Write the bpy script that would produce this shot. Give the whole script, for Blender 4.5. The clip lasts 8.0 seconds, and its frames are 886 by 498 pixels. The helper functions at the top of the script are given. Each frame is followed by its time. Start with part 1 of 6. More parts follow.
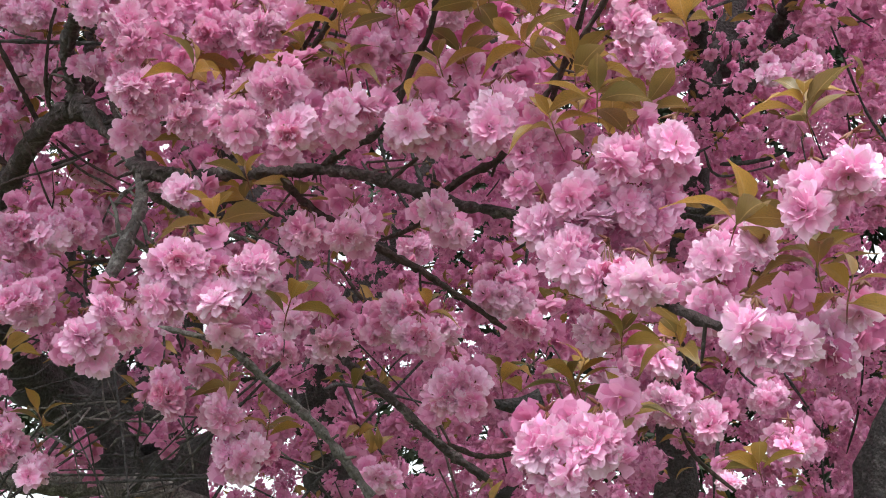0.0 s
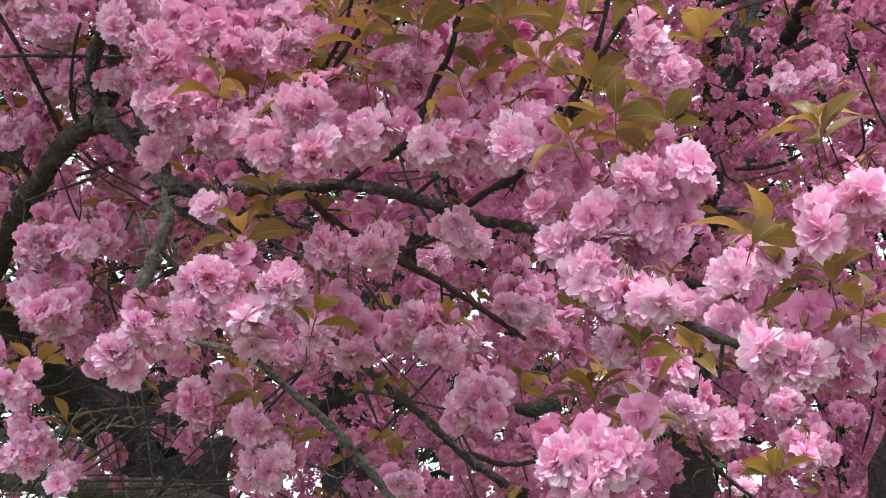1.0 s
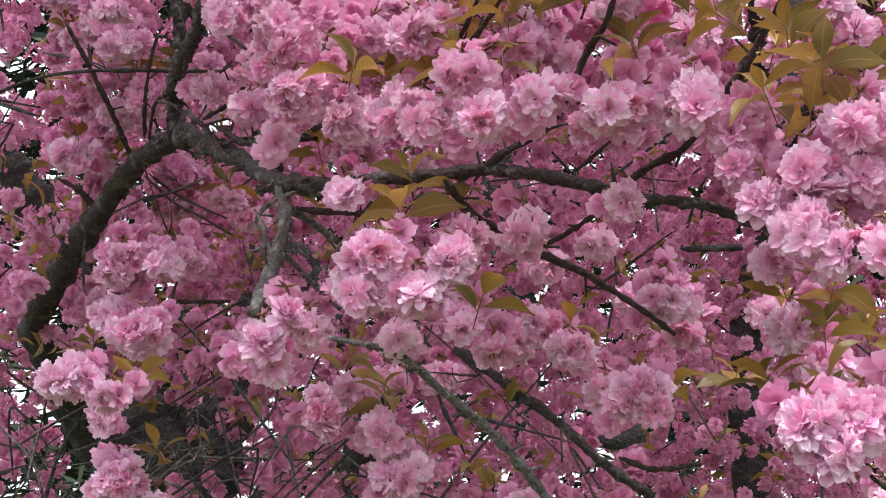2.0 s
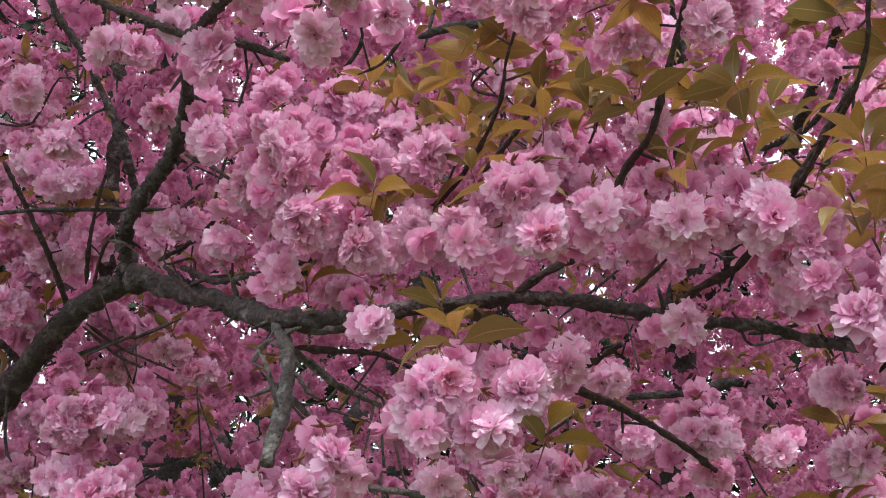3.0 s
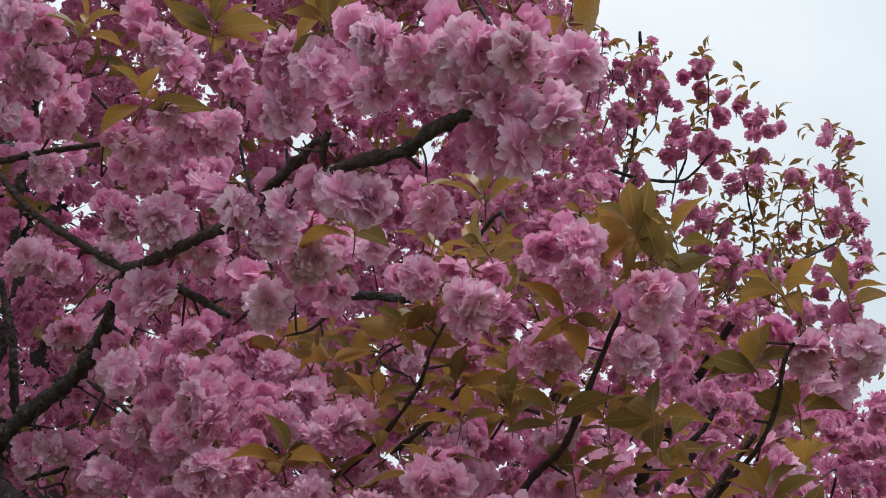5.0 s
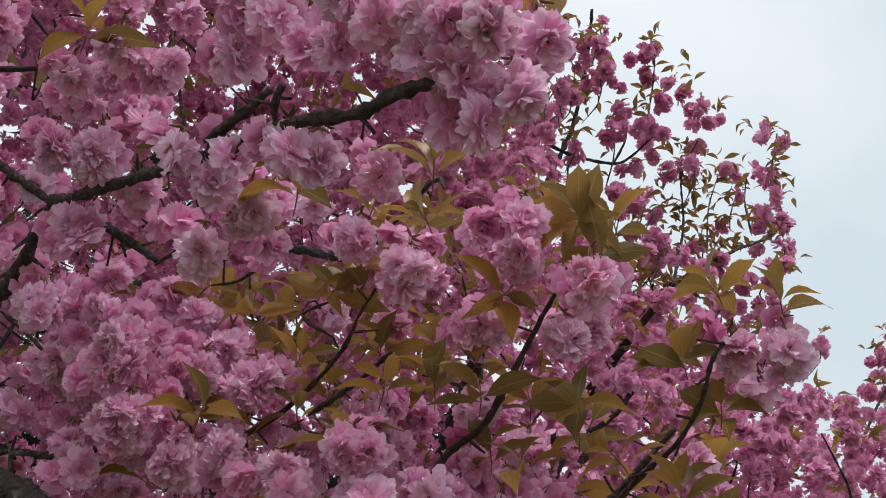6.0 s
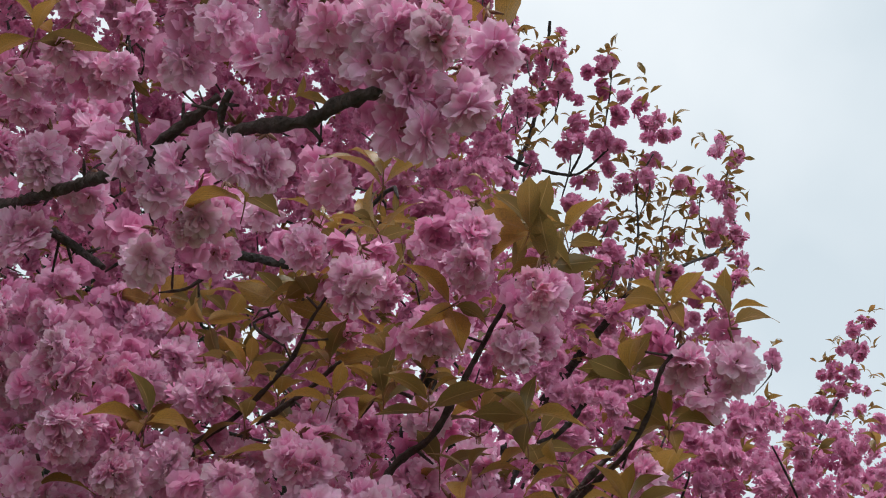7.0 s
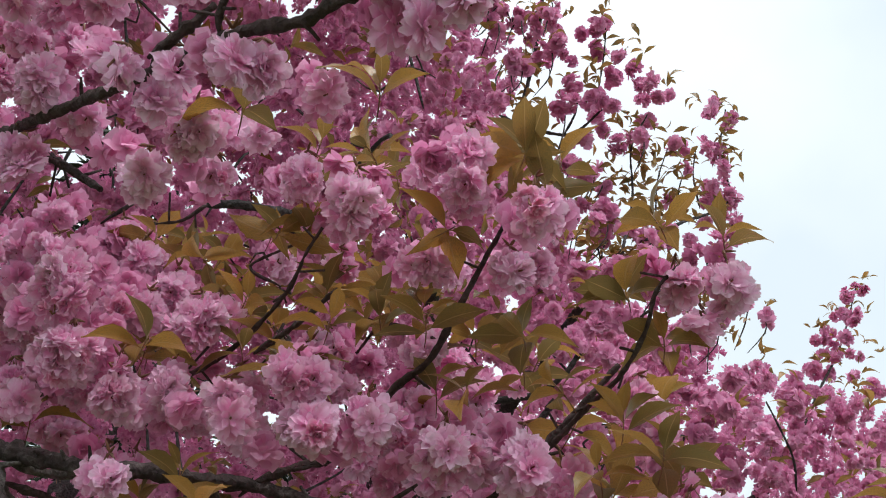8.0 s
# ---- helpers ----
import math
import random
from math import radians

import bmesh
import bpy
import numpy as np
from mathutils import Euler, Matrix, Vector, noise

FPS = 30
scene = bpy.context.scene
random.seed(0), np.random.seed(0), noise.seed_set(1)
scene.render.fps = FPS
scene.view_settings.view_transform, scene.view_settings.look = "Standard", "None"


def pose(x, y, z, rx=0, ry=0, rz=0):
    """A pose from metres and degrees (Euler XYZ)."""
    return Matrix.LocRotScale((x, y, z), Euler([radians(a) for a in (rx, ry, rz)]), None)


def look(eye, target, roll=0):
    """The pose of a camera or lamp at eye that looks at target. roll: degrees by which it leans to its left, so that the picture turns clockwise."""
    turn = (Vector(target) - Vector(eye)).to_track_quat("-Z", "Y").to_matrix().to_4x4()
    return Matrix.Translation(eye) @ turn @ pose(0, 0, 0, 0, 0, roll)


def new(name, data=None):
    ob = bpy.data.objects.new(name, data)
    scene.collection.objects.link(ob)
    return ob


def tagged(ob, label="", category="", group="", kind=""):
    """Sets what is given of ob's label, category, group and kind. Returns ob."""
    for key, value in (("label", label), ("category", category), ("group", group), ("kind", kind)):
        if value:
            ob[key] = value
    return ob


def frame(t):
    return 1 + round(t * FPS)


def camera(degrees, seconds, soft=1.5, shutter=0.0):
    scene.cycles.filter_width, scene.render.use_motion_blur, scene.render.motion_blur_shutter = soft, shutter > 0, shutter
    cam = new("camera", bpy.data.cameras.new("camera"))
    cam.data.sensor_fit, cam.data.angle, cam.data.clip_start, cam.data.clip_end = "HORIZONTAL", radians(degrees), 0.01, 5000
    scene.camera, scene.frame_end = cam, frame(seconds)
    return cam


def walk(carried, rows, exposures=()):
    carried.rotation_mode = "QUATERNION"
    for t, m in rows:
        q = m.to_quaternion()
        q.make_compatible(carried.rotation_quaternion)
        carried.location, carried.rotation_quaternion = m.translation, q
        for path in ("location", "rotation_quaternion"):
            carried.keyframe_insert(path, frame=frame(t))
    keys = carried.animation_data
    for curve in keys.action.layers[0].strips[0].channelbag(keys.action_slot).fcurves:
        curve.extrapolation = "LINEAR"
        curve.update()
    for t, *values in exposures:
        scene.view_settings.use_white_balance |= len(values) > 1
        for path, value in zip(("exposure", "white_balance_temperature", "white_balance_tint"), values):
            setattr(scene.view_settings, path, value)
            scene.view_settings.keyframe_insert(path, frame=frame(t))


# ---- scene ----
# ---- camera ----
cam = camera(40.00, 8.0, 1.05)
walk(cam, [
    (0, pose(0.0009, 0.0005, 1.5990, 102.016, 0.013, -0.095)),
    (0.5, pose(-0.0014, -0.0151, 1.5873, 103.129, 0.186, -0.013)),
    (1, pose(-0.0090, -0.0358, 1.6140, 101.819, 0.154, 0.569)),
    (1.2, pose(-0.0420, -0.0323, 1.6028, 101.638, 0.621, 0.705)),
    (2.3, pose(-0.2924, 0.1564, 1.5185, 108.588, 3.138, -2.162)),
    (2.5, pose(-0.3317, 0.1969, 1.5207, 110.503, 4.134, -4.123)),
    (3, pose(-0.4293, 0.2296, 1.5373, 113.279, 5.353, -7.049)),
    (3.5, pose(-0.4796, 0.2173, 1.5514, 117.033, 5.712, -7.971)),
    (4, pose(-0.5039, 0.2025, 1.5621, 121.855, 4.261, -9.782)),
    (4.5, pose(-0.5145, 0.1890, 1.5678, 123.349, 2.240, -12.910)),
    (4.7, pose(-0.5188, 0.1938, 1.5646, 124.160, 1.398, -15.187)),
    (5.8, pose(-0.5444, 0.2208, 1.5838, 123.496, -2.072, -23.858)),
    (6, pose(-0.5419, 0.2223, 1.5884, 122.347, -2.475, -24.582)),
    (6.5, pose(-0.5357, 0.2187, 1.5968, 120.682, -3.031, -26.310)),
    (7, pose(-0.5313, 0.2205, 1.5912, 122.866, -2.021, -26.523)),
    (7.5, pose(-0.5250, 0.2127, 1.5756, 124.302, -1.684, -26.464)),
    (8, pose(-0.5164, 0.2508, 1.5272, 122.470, -1.700, -26.651)),
], exposures=[(0, 0.72), (1.2, 0.68), (2.5, 0.83), (3, 0.62), (3.5, 0.28), (4.5, -0.22), (5.8, -0.25), (6.5, -0.26), (7, -0.25), (7.5, -0.13), (8, 0.04)])

# ---- light ----
SUN_EL, SUN_AZ = radians(74), radians(176)
world = bpy.data.worlds.new("overcast_sky")
scene.world = world
world.use_nodes = True
wn, wl = world.node_tree.nodes, world.node_tree.links
sky = wn.new("ShaderNodeTexSky")
sky.sky_type, sky.sun_disc, sky.sun_elevation, sky.sun_rotation = "NISHITA", False, SUN_EL, SUN_AZ
sky.dust_density, sky.air_density = 3.0, 1.0
coord = wn.new("ShaderNodeTexCoord")
cloud = wn.new("ShaderNodeTexNoise")
cloud.inputs["Scale"].default_value, cloud.inputs["Detail"].default_value = 2.2, 5.0
ramp = wn.new("ShaderNodeValToRGB")
ramp.color_ramp.elements[0].position, ramp.color_ramp.elements[0].color = 0.35, (5.2, 5.9, 6.3, 1.0)
ramp.color_ramp.elements[1].position, ramp.color_ramp.elements[1].color = 0.7, (7.2, 7.6, 7.8, 1.0)
blend = wn.new("ShaderNodeMix")
blend.data_type = "RGBA"
blend.inputs["Factor"].default_value = 0.88
wl.new(coord.outputs["Generated"], cloud.inputs["Vector"])
wl.new(cloud.outputs["Fac"], ramp.inputs["Fac"])
wl.new(sky.outputs["Color"], blend.inputs["A"])
wl.new(ramp.outputs["Color"], blend.inputs["B"])
back = wn["Background"]
back.inputs["Strength"].default_value = 0.165
wl.new(blend.outputs["Result"], back.inputs["Color"])
sun = new("sun", bpy.data.lights.new("sun", "SUN"))
sun.data.energy, sun.data.angle, sun.data.color = 2.9, radians(35), (1.0, 0.97, 0.93)
sun.matrix_world = look((0, 0, 0), (-math.cos(SUN_EL) * math.sin(SUN_AZ), -math.cos(SUN_EL) * math.cos(SUN_AZ), -math.sin(SUN_EL)))


# ---- materials ----
def material(name):
    m = bpy.data.materials.new(name)
    m.use_nodes = True
    n, l = m.node_tree.nodes, m.node_tree.links
    return m, n, l, n["Principled BSDF"]


def mixed(n, l, fac, a, b):
    """A colour mix of two sockets or colours; returns its output."""
    x = n.new("ShaderNodeMix")
    x.data_type = "RGBA"
    for key, v in (("Factor", fac), ("A", a), ("B", b)):
        if isinstance(v, (int, float)):
            x.inputs[key].default_value = v
        elif isinstance(v, tuple):
            x.inputs[key].default_value = (*v, 1.0)
        else:
            l.new(v, x.inputs[key])
    return x.outputs["Result"]


def ramped(n, l, fac, lo, hi):
    x = n.new("ShaderNodeMapRange")
    x.inputs["From Min"].default_value, x.inputs["From Max"].default_value = lo, hi
    l.new(fac, x.inputs["Value"])
    return x.outputs["Result"]


def noise_of(n, l, scale, detail=4.0, vector=None, rough=0.5):
    x = n.new("ShaderNodeTexNoise")
    x.inputs["Scale"].default_value, x.inputs["Detail"].default_value, x.inputs["Roughness"].default_value = scale, detail, rough
    if vector is None:
        vector = n.new("ShaderNodeTexCoord").outputs["Object"]
    l.new(vector, x.inputs["Vector"])
    return x.outputs["Fac"]


def bumped(n, l, height, bsdf, strength, distance):
    x = n.new("ShaderNodeBump")
    x.inputs["Strength"].default_value, x.inputs["Distance"].default_value = strength, distance
    l.new(height, x.inputs["Height"])
    l.new(x.outputs["Normal"], bsdf.inputs["Normal"])


def through_light(m, n, l, bsdf, colour, amount):
    """Thin petals and leaves let part of the light through."""
    t, x = n.new("ShaderNodeBsdfTranslucent"), n.new("ShaderNodeMixShader")
    l.new(colour, t.inputs["Color"])
    x.inputs["Fac"].default_value = amount
    l.new(bsdf.outputs["BSDF"], x.inputs[1])
    l.new(t.outputs["BSDF"], x.inputs[2])
    l.new(x.outputs["Shader"], n["Material Output"].inputs["Surface"])


def petal_material(name, pale, mid, deep, joined):
    """Double-cherry petals. The UV map holds how far in the petal sits (u) and the way along it (v)."""
    m, n, l, b = material(name)
    uv = n.new("ShaderNodeSeparateXYZ")
    l.new(n.new("ShaderNodeUVMap").outputs["UV"], uv.inputs["Vector"])
    geo, info = n.new("ShaderNodeNewGeometry"), n.new("ShaderNodeObjectInfo")
    whorl, along = uv.outputs["X"], uv.outputs["Y"]
    c = mixed(n, l, ramped(n, l, whorl, 0.1, 1.1), pale, mid)
    # each petal a little paler or deeper, and each flower too
    c = mixed(n, l, ramped(n, l, geo.outputs["Random Per Island"], 0.4, 1.45), c, deep)
    if not joined:
        c = mixed(n, l, ramped(n, l, info.outputs["Random"], 0.45, 1.6), c, deep)
        c = mixed(n, l, ramped(n, l, info.outputs["Random"], 0.42, -0.5), c, (0.95, 0.76, 0.88))
    # the base of a petal is nearly white, duller in shade-toned joined copies, its rim paler than its middle
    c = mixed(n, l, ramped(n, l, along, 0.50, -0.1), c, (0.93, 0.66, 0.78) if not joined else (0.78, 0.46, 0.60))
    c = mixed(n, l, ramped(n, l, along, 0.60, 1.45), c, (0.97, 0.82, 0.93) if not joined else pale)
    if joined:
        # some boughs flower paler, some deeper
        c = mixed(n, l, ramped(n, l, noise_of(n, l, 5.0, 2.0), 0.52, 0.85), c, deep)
    grain = noise_of(n, l, 260.0, 3.0)
    c = mixed(n, l, ramped(n, l, grain, 0.5, 1.6), c, deep)
    l.new(c, b.inputs["Base Color"])
    b.inputs["Roughness"].default_value = 0.62
    b.inputs["Specular IOR Level"].default_value = 0.25
    bumped(n, l, noise_of(n, l, 420.0, 2.0), b, 0.25, 0.001)
    through_light(m, n, l, b, c, 0.36 if joined else 0.32)
    return m


def leaf_material(name, a, bcol, c2, joined):
    """Young bronze leaves with a midrib and side veins."""
    m, n, l, b = material(name)
    geo, info = n.new("ShaderNodeNewGeometry"), n.new("ShaderNodeObjectInfo")
    uvs = n.new("ShaderNodeUVMap").outputs["UV"]
    uv = n.new("ShaderNodeSeparateXYZ")
    l.new(uvs, uv.inputs["Vector"])
    rnd = geo.outputs["Random Per Island"] if joined else info.outputs["Random"]
    c = mixed(n, l, ramped(n, l, rnd, 0.1, 0.9), a, bcol)
    c = mixed(n, l, ramped(n, l, noise_of(n, l, 55.0, 4.0), 0.4, 0.8), c, c2)
    side = n.new("ShaderNodeMath")
    side.operation = "ABSOLUTE"
    l.new(uv.outputs["X"], side.inputs[0])
    slant = n.new("ShaderNodeMath")
    slant.operation, slant.inputs[1].default_value = "MULTIPLY_ADD", 0.55
    l.new(side.outputs[0], slant.inputs[0])
    back2 = n.new("ShaderNodeMath")
    back2.operation, back2.inputs[1].default_value = "MULTIPLY", -1.0
    l.new(uv.outputs["Y"], back2.inputs[0])
    l.new(back2.outputs[0], slant.inputs[2])
    wave = n.new("ShaderNodeMath")
    wave.operation, wave.inputs[1].default_value = "MULTIPLY", 62.0
    l.new(slant.outputs[0], wave.inputs[0])
    vein = n.new("ShaderNodeMath")
    vein.operation = "SINE"
    l.new(wave.outputs[0], vein.inputs[0])
    c = mixed(n, l, ramped(n, l, vein.outputs[0], 0.8, 3.4), c, (0.40, 0.26, 0.09))
    c = mixed(n, l, ramped(n, l, side.outputs[0], 0.06, 0.0), c, (0.44, 0.29, 0.13))
    l.new(c, b.inputs["Base Color"])
    b.inputs["Roughness"].default_value = 0.30
    b.inputs["Specular IOR Level"].default_value = 0.5
    bumped(n, l, vein.outputs[0], b, 0.18, 0.0008)
    through_light(m, n, l, b, c, 0.38)
    return m


def bark_material(name, dark, light, lichen):
    m, n, l, b = material(name)
    obj = n.new("ShaderNodeTexCoord").outputs["Object"]
    broad, fine = noise_of(n, l, 34.0, 6.0, obj, 0.7), noise_of(n, l, 150.0, 6.0, obj, 0.7)
    c = mixed(n, l, ramped(n, l, fine, 0.3, 0.75), dark, light)
    c = mixed(n, l, ramped(n, l, broad, 0.52, 0.68), c, lichen)
    ring = n.new("ShaderNodeTexVoronoi")
    ring.inputs["Scale"].default_value = 130.0
    l.new(obj, ring.inputs["Vector"])
    c = mixed(n, l, ramped(n, l, ring.outputs["Distance"], 0.22, 0.05), c, (0.02, 0.016, 0.015))
    l.new(c, b.inputs["Base Color"])
    b.inputs["Roughness"].default_value = 0.85
    add = n.new("ShaderNodeMath")
    add.operation = "ADD"
    l.new(fine, add.inputs[0])
    l.new(ring.outputs["Distance"], add.inputs[1])
    bumped(n, l, add.outputs[0], b, 1.0, 0.006)
    return m


PETAL = petal_material("petal", (0.955, 0.665, 0.86), (0.92, 0.45, 0.70), (0.79, 0.175, 0.45), False)
# the near tree's petals again, dimmed in colour for shade behind the bunches
PETAL_DIM = petal_material("petal_dim", (0.90, 0.52, 0.73), (0.83, 0.37, 0.60), (0.64, 0.12, 0.35), True)
# petals of the rear shells, with the crown's inner shade put into the colour
PETAL_SHADED = petal_material("petal_shaded", (0.78, 0.37, 0.57), (0.70, 0.26, 0.46), (0.49, 0.09, 0.27), True)
# far petals, deepened to stand in for the shade of their own crown
PETAL_FAR_DIM = petal_material("petal_far_dim", (0.87, 0.47, 0.68), (0.77, 0.32, 0.54), (0.56, 0.13, 0.32), True)
PETAL_BUD = petal_material("bud_petal", (0.90, 0.40, 0.60), (0.83, 0.25, 0.47), (0.70, 0.12, 0.33), False)
LEAF = leaf_material("leaf", (0.20, 0.138, 0.048), (0.50, 0.27, 0.062), (0.15, 0.118, 0.045), False)
LEAF_MASS = leaf_material("leaf_mass", (0.26, 0.16, 0.05), (0.44, 0.25, 0.07), (0.16, 0.13, 0.05), True)
BARK = bark_material("bark", (0.022, 0.014, 0.014), (0.098, 0.066, 0.066), (0.23, 0.19, 0.185))
BARK_TWIG = bark_material("twig_bark", (0.030, 0.016, 0.016), (0.10, 0.055, 0.05), (0.09, 0.065, 0.055))
BARK_OLD = bark_material("old_bark", (0.018, 0.015, 0.016), (0.085, 0.072, 0.072), (0.13, 0.12, 0.115))
BARK_LICHEN = bark_material("lichen_bark", (0.055, 0.043, 0.041), (0.22, 0.19, 0.178), (0.36, 0.335, 0.31))

STALK, sn, sl, sb = material("stalk")
sl.new(mixed(sn, sl, noise_of(sn, sl, 60.0), (0.16, 0.10, 0.03), (0.20, 0.045, 0.04)), sb.inputs["Base Color"])
sb.inputs["Roughness"].default_value = 0.5

GRASS, gn, gl, gb = material("grass")
gl.new(mixed(gn, gl, noise_of(gn, gl, 3.0, 8.0), (0.035, 0.06, 0.015), (0.09, 0.10, 0.03)), gb.inputs["Base Color"])
gb.inputs["Roughness"].default_value = 0.95
bumped(gn, gl, noise_of(gn, gl, 40.0, 8.0), gb, 0.8, 0.03)


# ---- shapes ----
rng = np.random.default_rng(7)


def mesh_of(name, verts, faces, mats, uvs=None, slots=None, smooth=True):
    """A mesh from arrays; faces: rows of vertex indices, all of one length; uvs: one for each vertex."""
    verts, faces = np.asarray(verts, np.float32), np.asarray(faces, np.int32)
    k = faces.shape[1]
    me = bpy.data.meshes.new(name)
    me.vertices.add(len(verts))
    me.vertices.foreach_set("co", verts.ravel())
    me.loops.add(faces.size)
    me.loops.foreach_set("vertex_index", faces.ravel())
    me.polygons.add(len(faces))
    me.polygons.foreach_set("loop_start", np.arange(0, faces.size, k, dtype=np.int32))
    me.polygons.foreach_set("loop_total", np.full(len(faces), k, np.int32))
    if slots is not None:
        me.polygons.foreach_set("material_index", np.asarray(slots, np.int32))
    me.polygons.foreach_set("use_smooth", np.full(len(faces), smooth))
    if uvs is not None:
        layer = me.uv_layers.new(name="UVMap")
        layer.data.foreach_set("uv", np.asarray(uvs, np.float32)[faces.ravel()].ravel())
    for m in mats:
        me.materials.append(m)
    me.update(calc_edges=True)
    me.validate()
    return me


def flower(seed, whorls, across, along, size=0.0235, cup=0.0):
    """A double blossom facing +z: rings of rounded, finely fringed petals. whorls: petals, length, tilt from the axis in degrees."""
    r = np.random.default_rng(seed)
    V, F, UV, base = [], [], [], 0
    full_across, full_along = across, along
    for w, (count, length, tilt) in enumerate(whorls):
        inner = w / max(1, len(whorls) - 1)
        across, along = (min(full_across, 3), min(full_along, 2)) if w > 2 else (full_across, full_along)
        turn = r.uniform(0, 6.28)
        for k in range(count):
            a = turn + 6.2832 * k / count + r.normal(0, 0.14)
            L = size * length * r.uniform(0.88, 1.10)
            th = radians(tilt - cup) + r.normal(0, 0.19)
            W = L * (r.uniform(0.46, 0.66) if across > 1 else r.uniform(0.56, 0.74))
            curl, twist, ph = r.normal(0.14, 0.34), r.normal(0, 0.34), r.uniform(0, 6.28)
            s, v = np.meshgrid(np.linspace(-1, 1, across + 1), np.linspace(0, 1, along + 1) ** 0.7)
            wide = W * np.interp(v, (0, 0.2, 0.45, 0.7, 0.88, 1.0), (0.20, 0.46, 0.80, 1.02, 1.0, 0.80))
            # a rounded tip, a shallow notch in it and a fine fringe
            rim = 1 - 0.17 * s ** 2 * v ** 3
            if across > 2:
                rim = rim - 0.07 * v ** 6 * np.exp(-(s / 0.22) ** 2) + r.normal(0, 0.045, across + 1)[None, :] * v ** 6
            x = s * wide * 0.5
            rad = L * v * rim
            z0 = -0.32 * L * v ** 2 * curl + 0.10 * L * s ** 2 * v + 0.075 * L * v ** 3 * np.sin(4.5 * s + ph) + r.normal(0, 0.028, s.shape) * L * v ** 3 + x * twist * v
            out, up = math.sin(th), math.cos(th)
            px, pz = rad * out - z0 * up + 0.0012, rad * up + z0 * out
            V.append(np.stack([px * math.cos(a) - x * math.sin(a), px * math.sin(a) + x * math.cos(a), pz], -1).reshape(-1, 3))
            UV.append(np.stack([np.full(v.shape, inner), v], -1).reshape(-1, 2))
            i = np.arange((across + 1) * along).reshape(along, across + 1)[:, :-1].ravel() + base
            F.append(np.stack([i, i + 1, i + across + 2, i + across + 1], -1))
            base += v.size
    V, F, UV = np.concatenate(V), np.concatenate(F), np.concatenate(UV)
    V[:, 2] -= size * 0.35
    return V, F, UV


def leaf_shape(seed, steps, cuts=(-1, -0.5, 0, 0.5, 1)):
    """A broad leaf on a short stalk along +x, arching, with a saw edge and a drawn-out tip, one unit long."""
    r = np.random.default_rng(seed)
    V, UV = [], []
    fold, droop, wob = r.uniform(0.12, 0.4), r.uniform(0.15, 0.55), r.uniform(-0.12, 0.12)
    for i in range(steps + 1):
        u = i / steps
        half = float(np.interp(u, (0, 0.09, 0.2, 0.36, 0.55, 0.72, 0.86, 0.94, 1.0), (0.012, 0.016, 0.12, 0.205, 0.235, 0.19, 0.085, 0.03, 0.0)))
        saw = 1.0 + (0.045 if i % 2 else -0.025)
        x, z = u, 0.16 * math.sin(2.2 * u) - droop * u * u
        for s in cuts:
            h = half * s * (saw if abs(s) == 1 else 1)
            V.append((x, h + wob * u * u, z + fold * abs(h) + 0.016 * math.sin(8 * u + 3 * s) * u))
            UV.append((s, u))
    n = len(cuts)
    F = [(a * n + b, a * n + b + 1, a * n + b + n + 1, a * n + b + n) for a in range(steps) for b in range(n - 1)]
    return np.array(V), np.array(F), np.array(UV)


def curve_points(rows, step):
    """A smooth line through rows of (x, y, z), cut into short steps; returns points and the share of the way."""
    P = np.array(rows, float)
    P = np.vstack([2 * P[0] - P[1], P, 2 * P[-1] - P[-2]])
    out = []
    for k in range(1, len(P) - 2):
        a, b, c, d = P[k - 1:k + 3]
        n = max(2, int(np.linalg.norm(c - b) / step))
        for t in np.arange(n) / n:
            out.append(0.5 * (2 * b + (c - a) * t + (2 * a - 5 * b + 4 * c - d) * t * t + (3 * b - a - 3 * c + d) * t ** 3))
    out.append(P[-2])
    return np.array(out)


def tube(rows, r0, r1, sides=8, step=0.02, rough=0.12, seed=0, cap=True):
    """A tapered, slightly knobbly limb along a line."""
    r = np.random.default_rng(seed)
    P = curve_points(rows, step)
    n = len(P)
    s = np.linspace(0, 1, n)
    P = P + r.normal(0, 0.05 * min(r0, r1), P.shape)
    T = np.gradient(P, axis=0)
    T /= np.linalg.norm(T, axis=1)[:, None]
    u = np.cross(T[0], (0.31, 0.2, 0.93))
    # long ridges on thick trunks
    ridge = 1 + (r.normal(0, 0.05, sides) if sides > 20 else np.zeros(sides))
    V = []
    for k in range(n):
        u = u - T[k] * (u @ T[k])
        u /= np.linalg.norm(u)
        w = np.cross(T[k], u)
        rad = (r0 + (r1 - r0) * s[k]) * (1 + r.normal(0, rough) * 0.6)
        if r.random() < 0.07:
            rad *= 1.22
        rad *= min(1.0, 0.35 + 0.3 * k)
        a = np.arange(sides) * 6.28318 / sides
        rr = rad * ridge * (1 + r.normal(0, rough * 0.5 if sides < 20 else 0.035, sides))
        V.append(P[k] + rr[:, None] * (np.cos(a)[:, None] * u + np.sin(a)[:, None] * w))
    V = np.concatenate(V + [P[:1], P[-1:]])
    F = []
    for k in range(n - 1):
        for j in range(sides):
            F.append((k * sides + j, k * sides + (j + 1) % sides, (k + 1) * sides + (j + 1) % sides, (k + 1) * sides + j))
    if cap:
        b, e = n * sides, n * sides + 1
        for j in range(0, sides, 2):
            F.append(((j + 2) % sides, (j + 1) % sides, j, b))
            m = (n - 1) * sides
            F.append((m + j, m + (j + 1) % sides, m + (j + 2) % sides, e))
    return V, np.array(F)


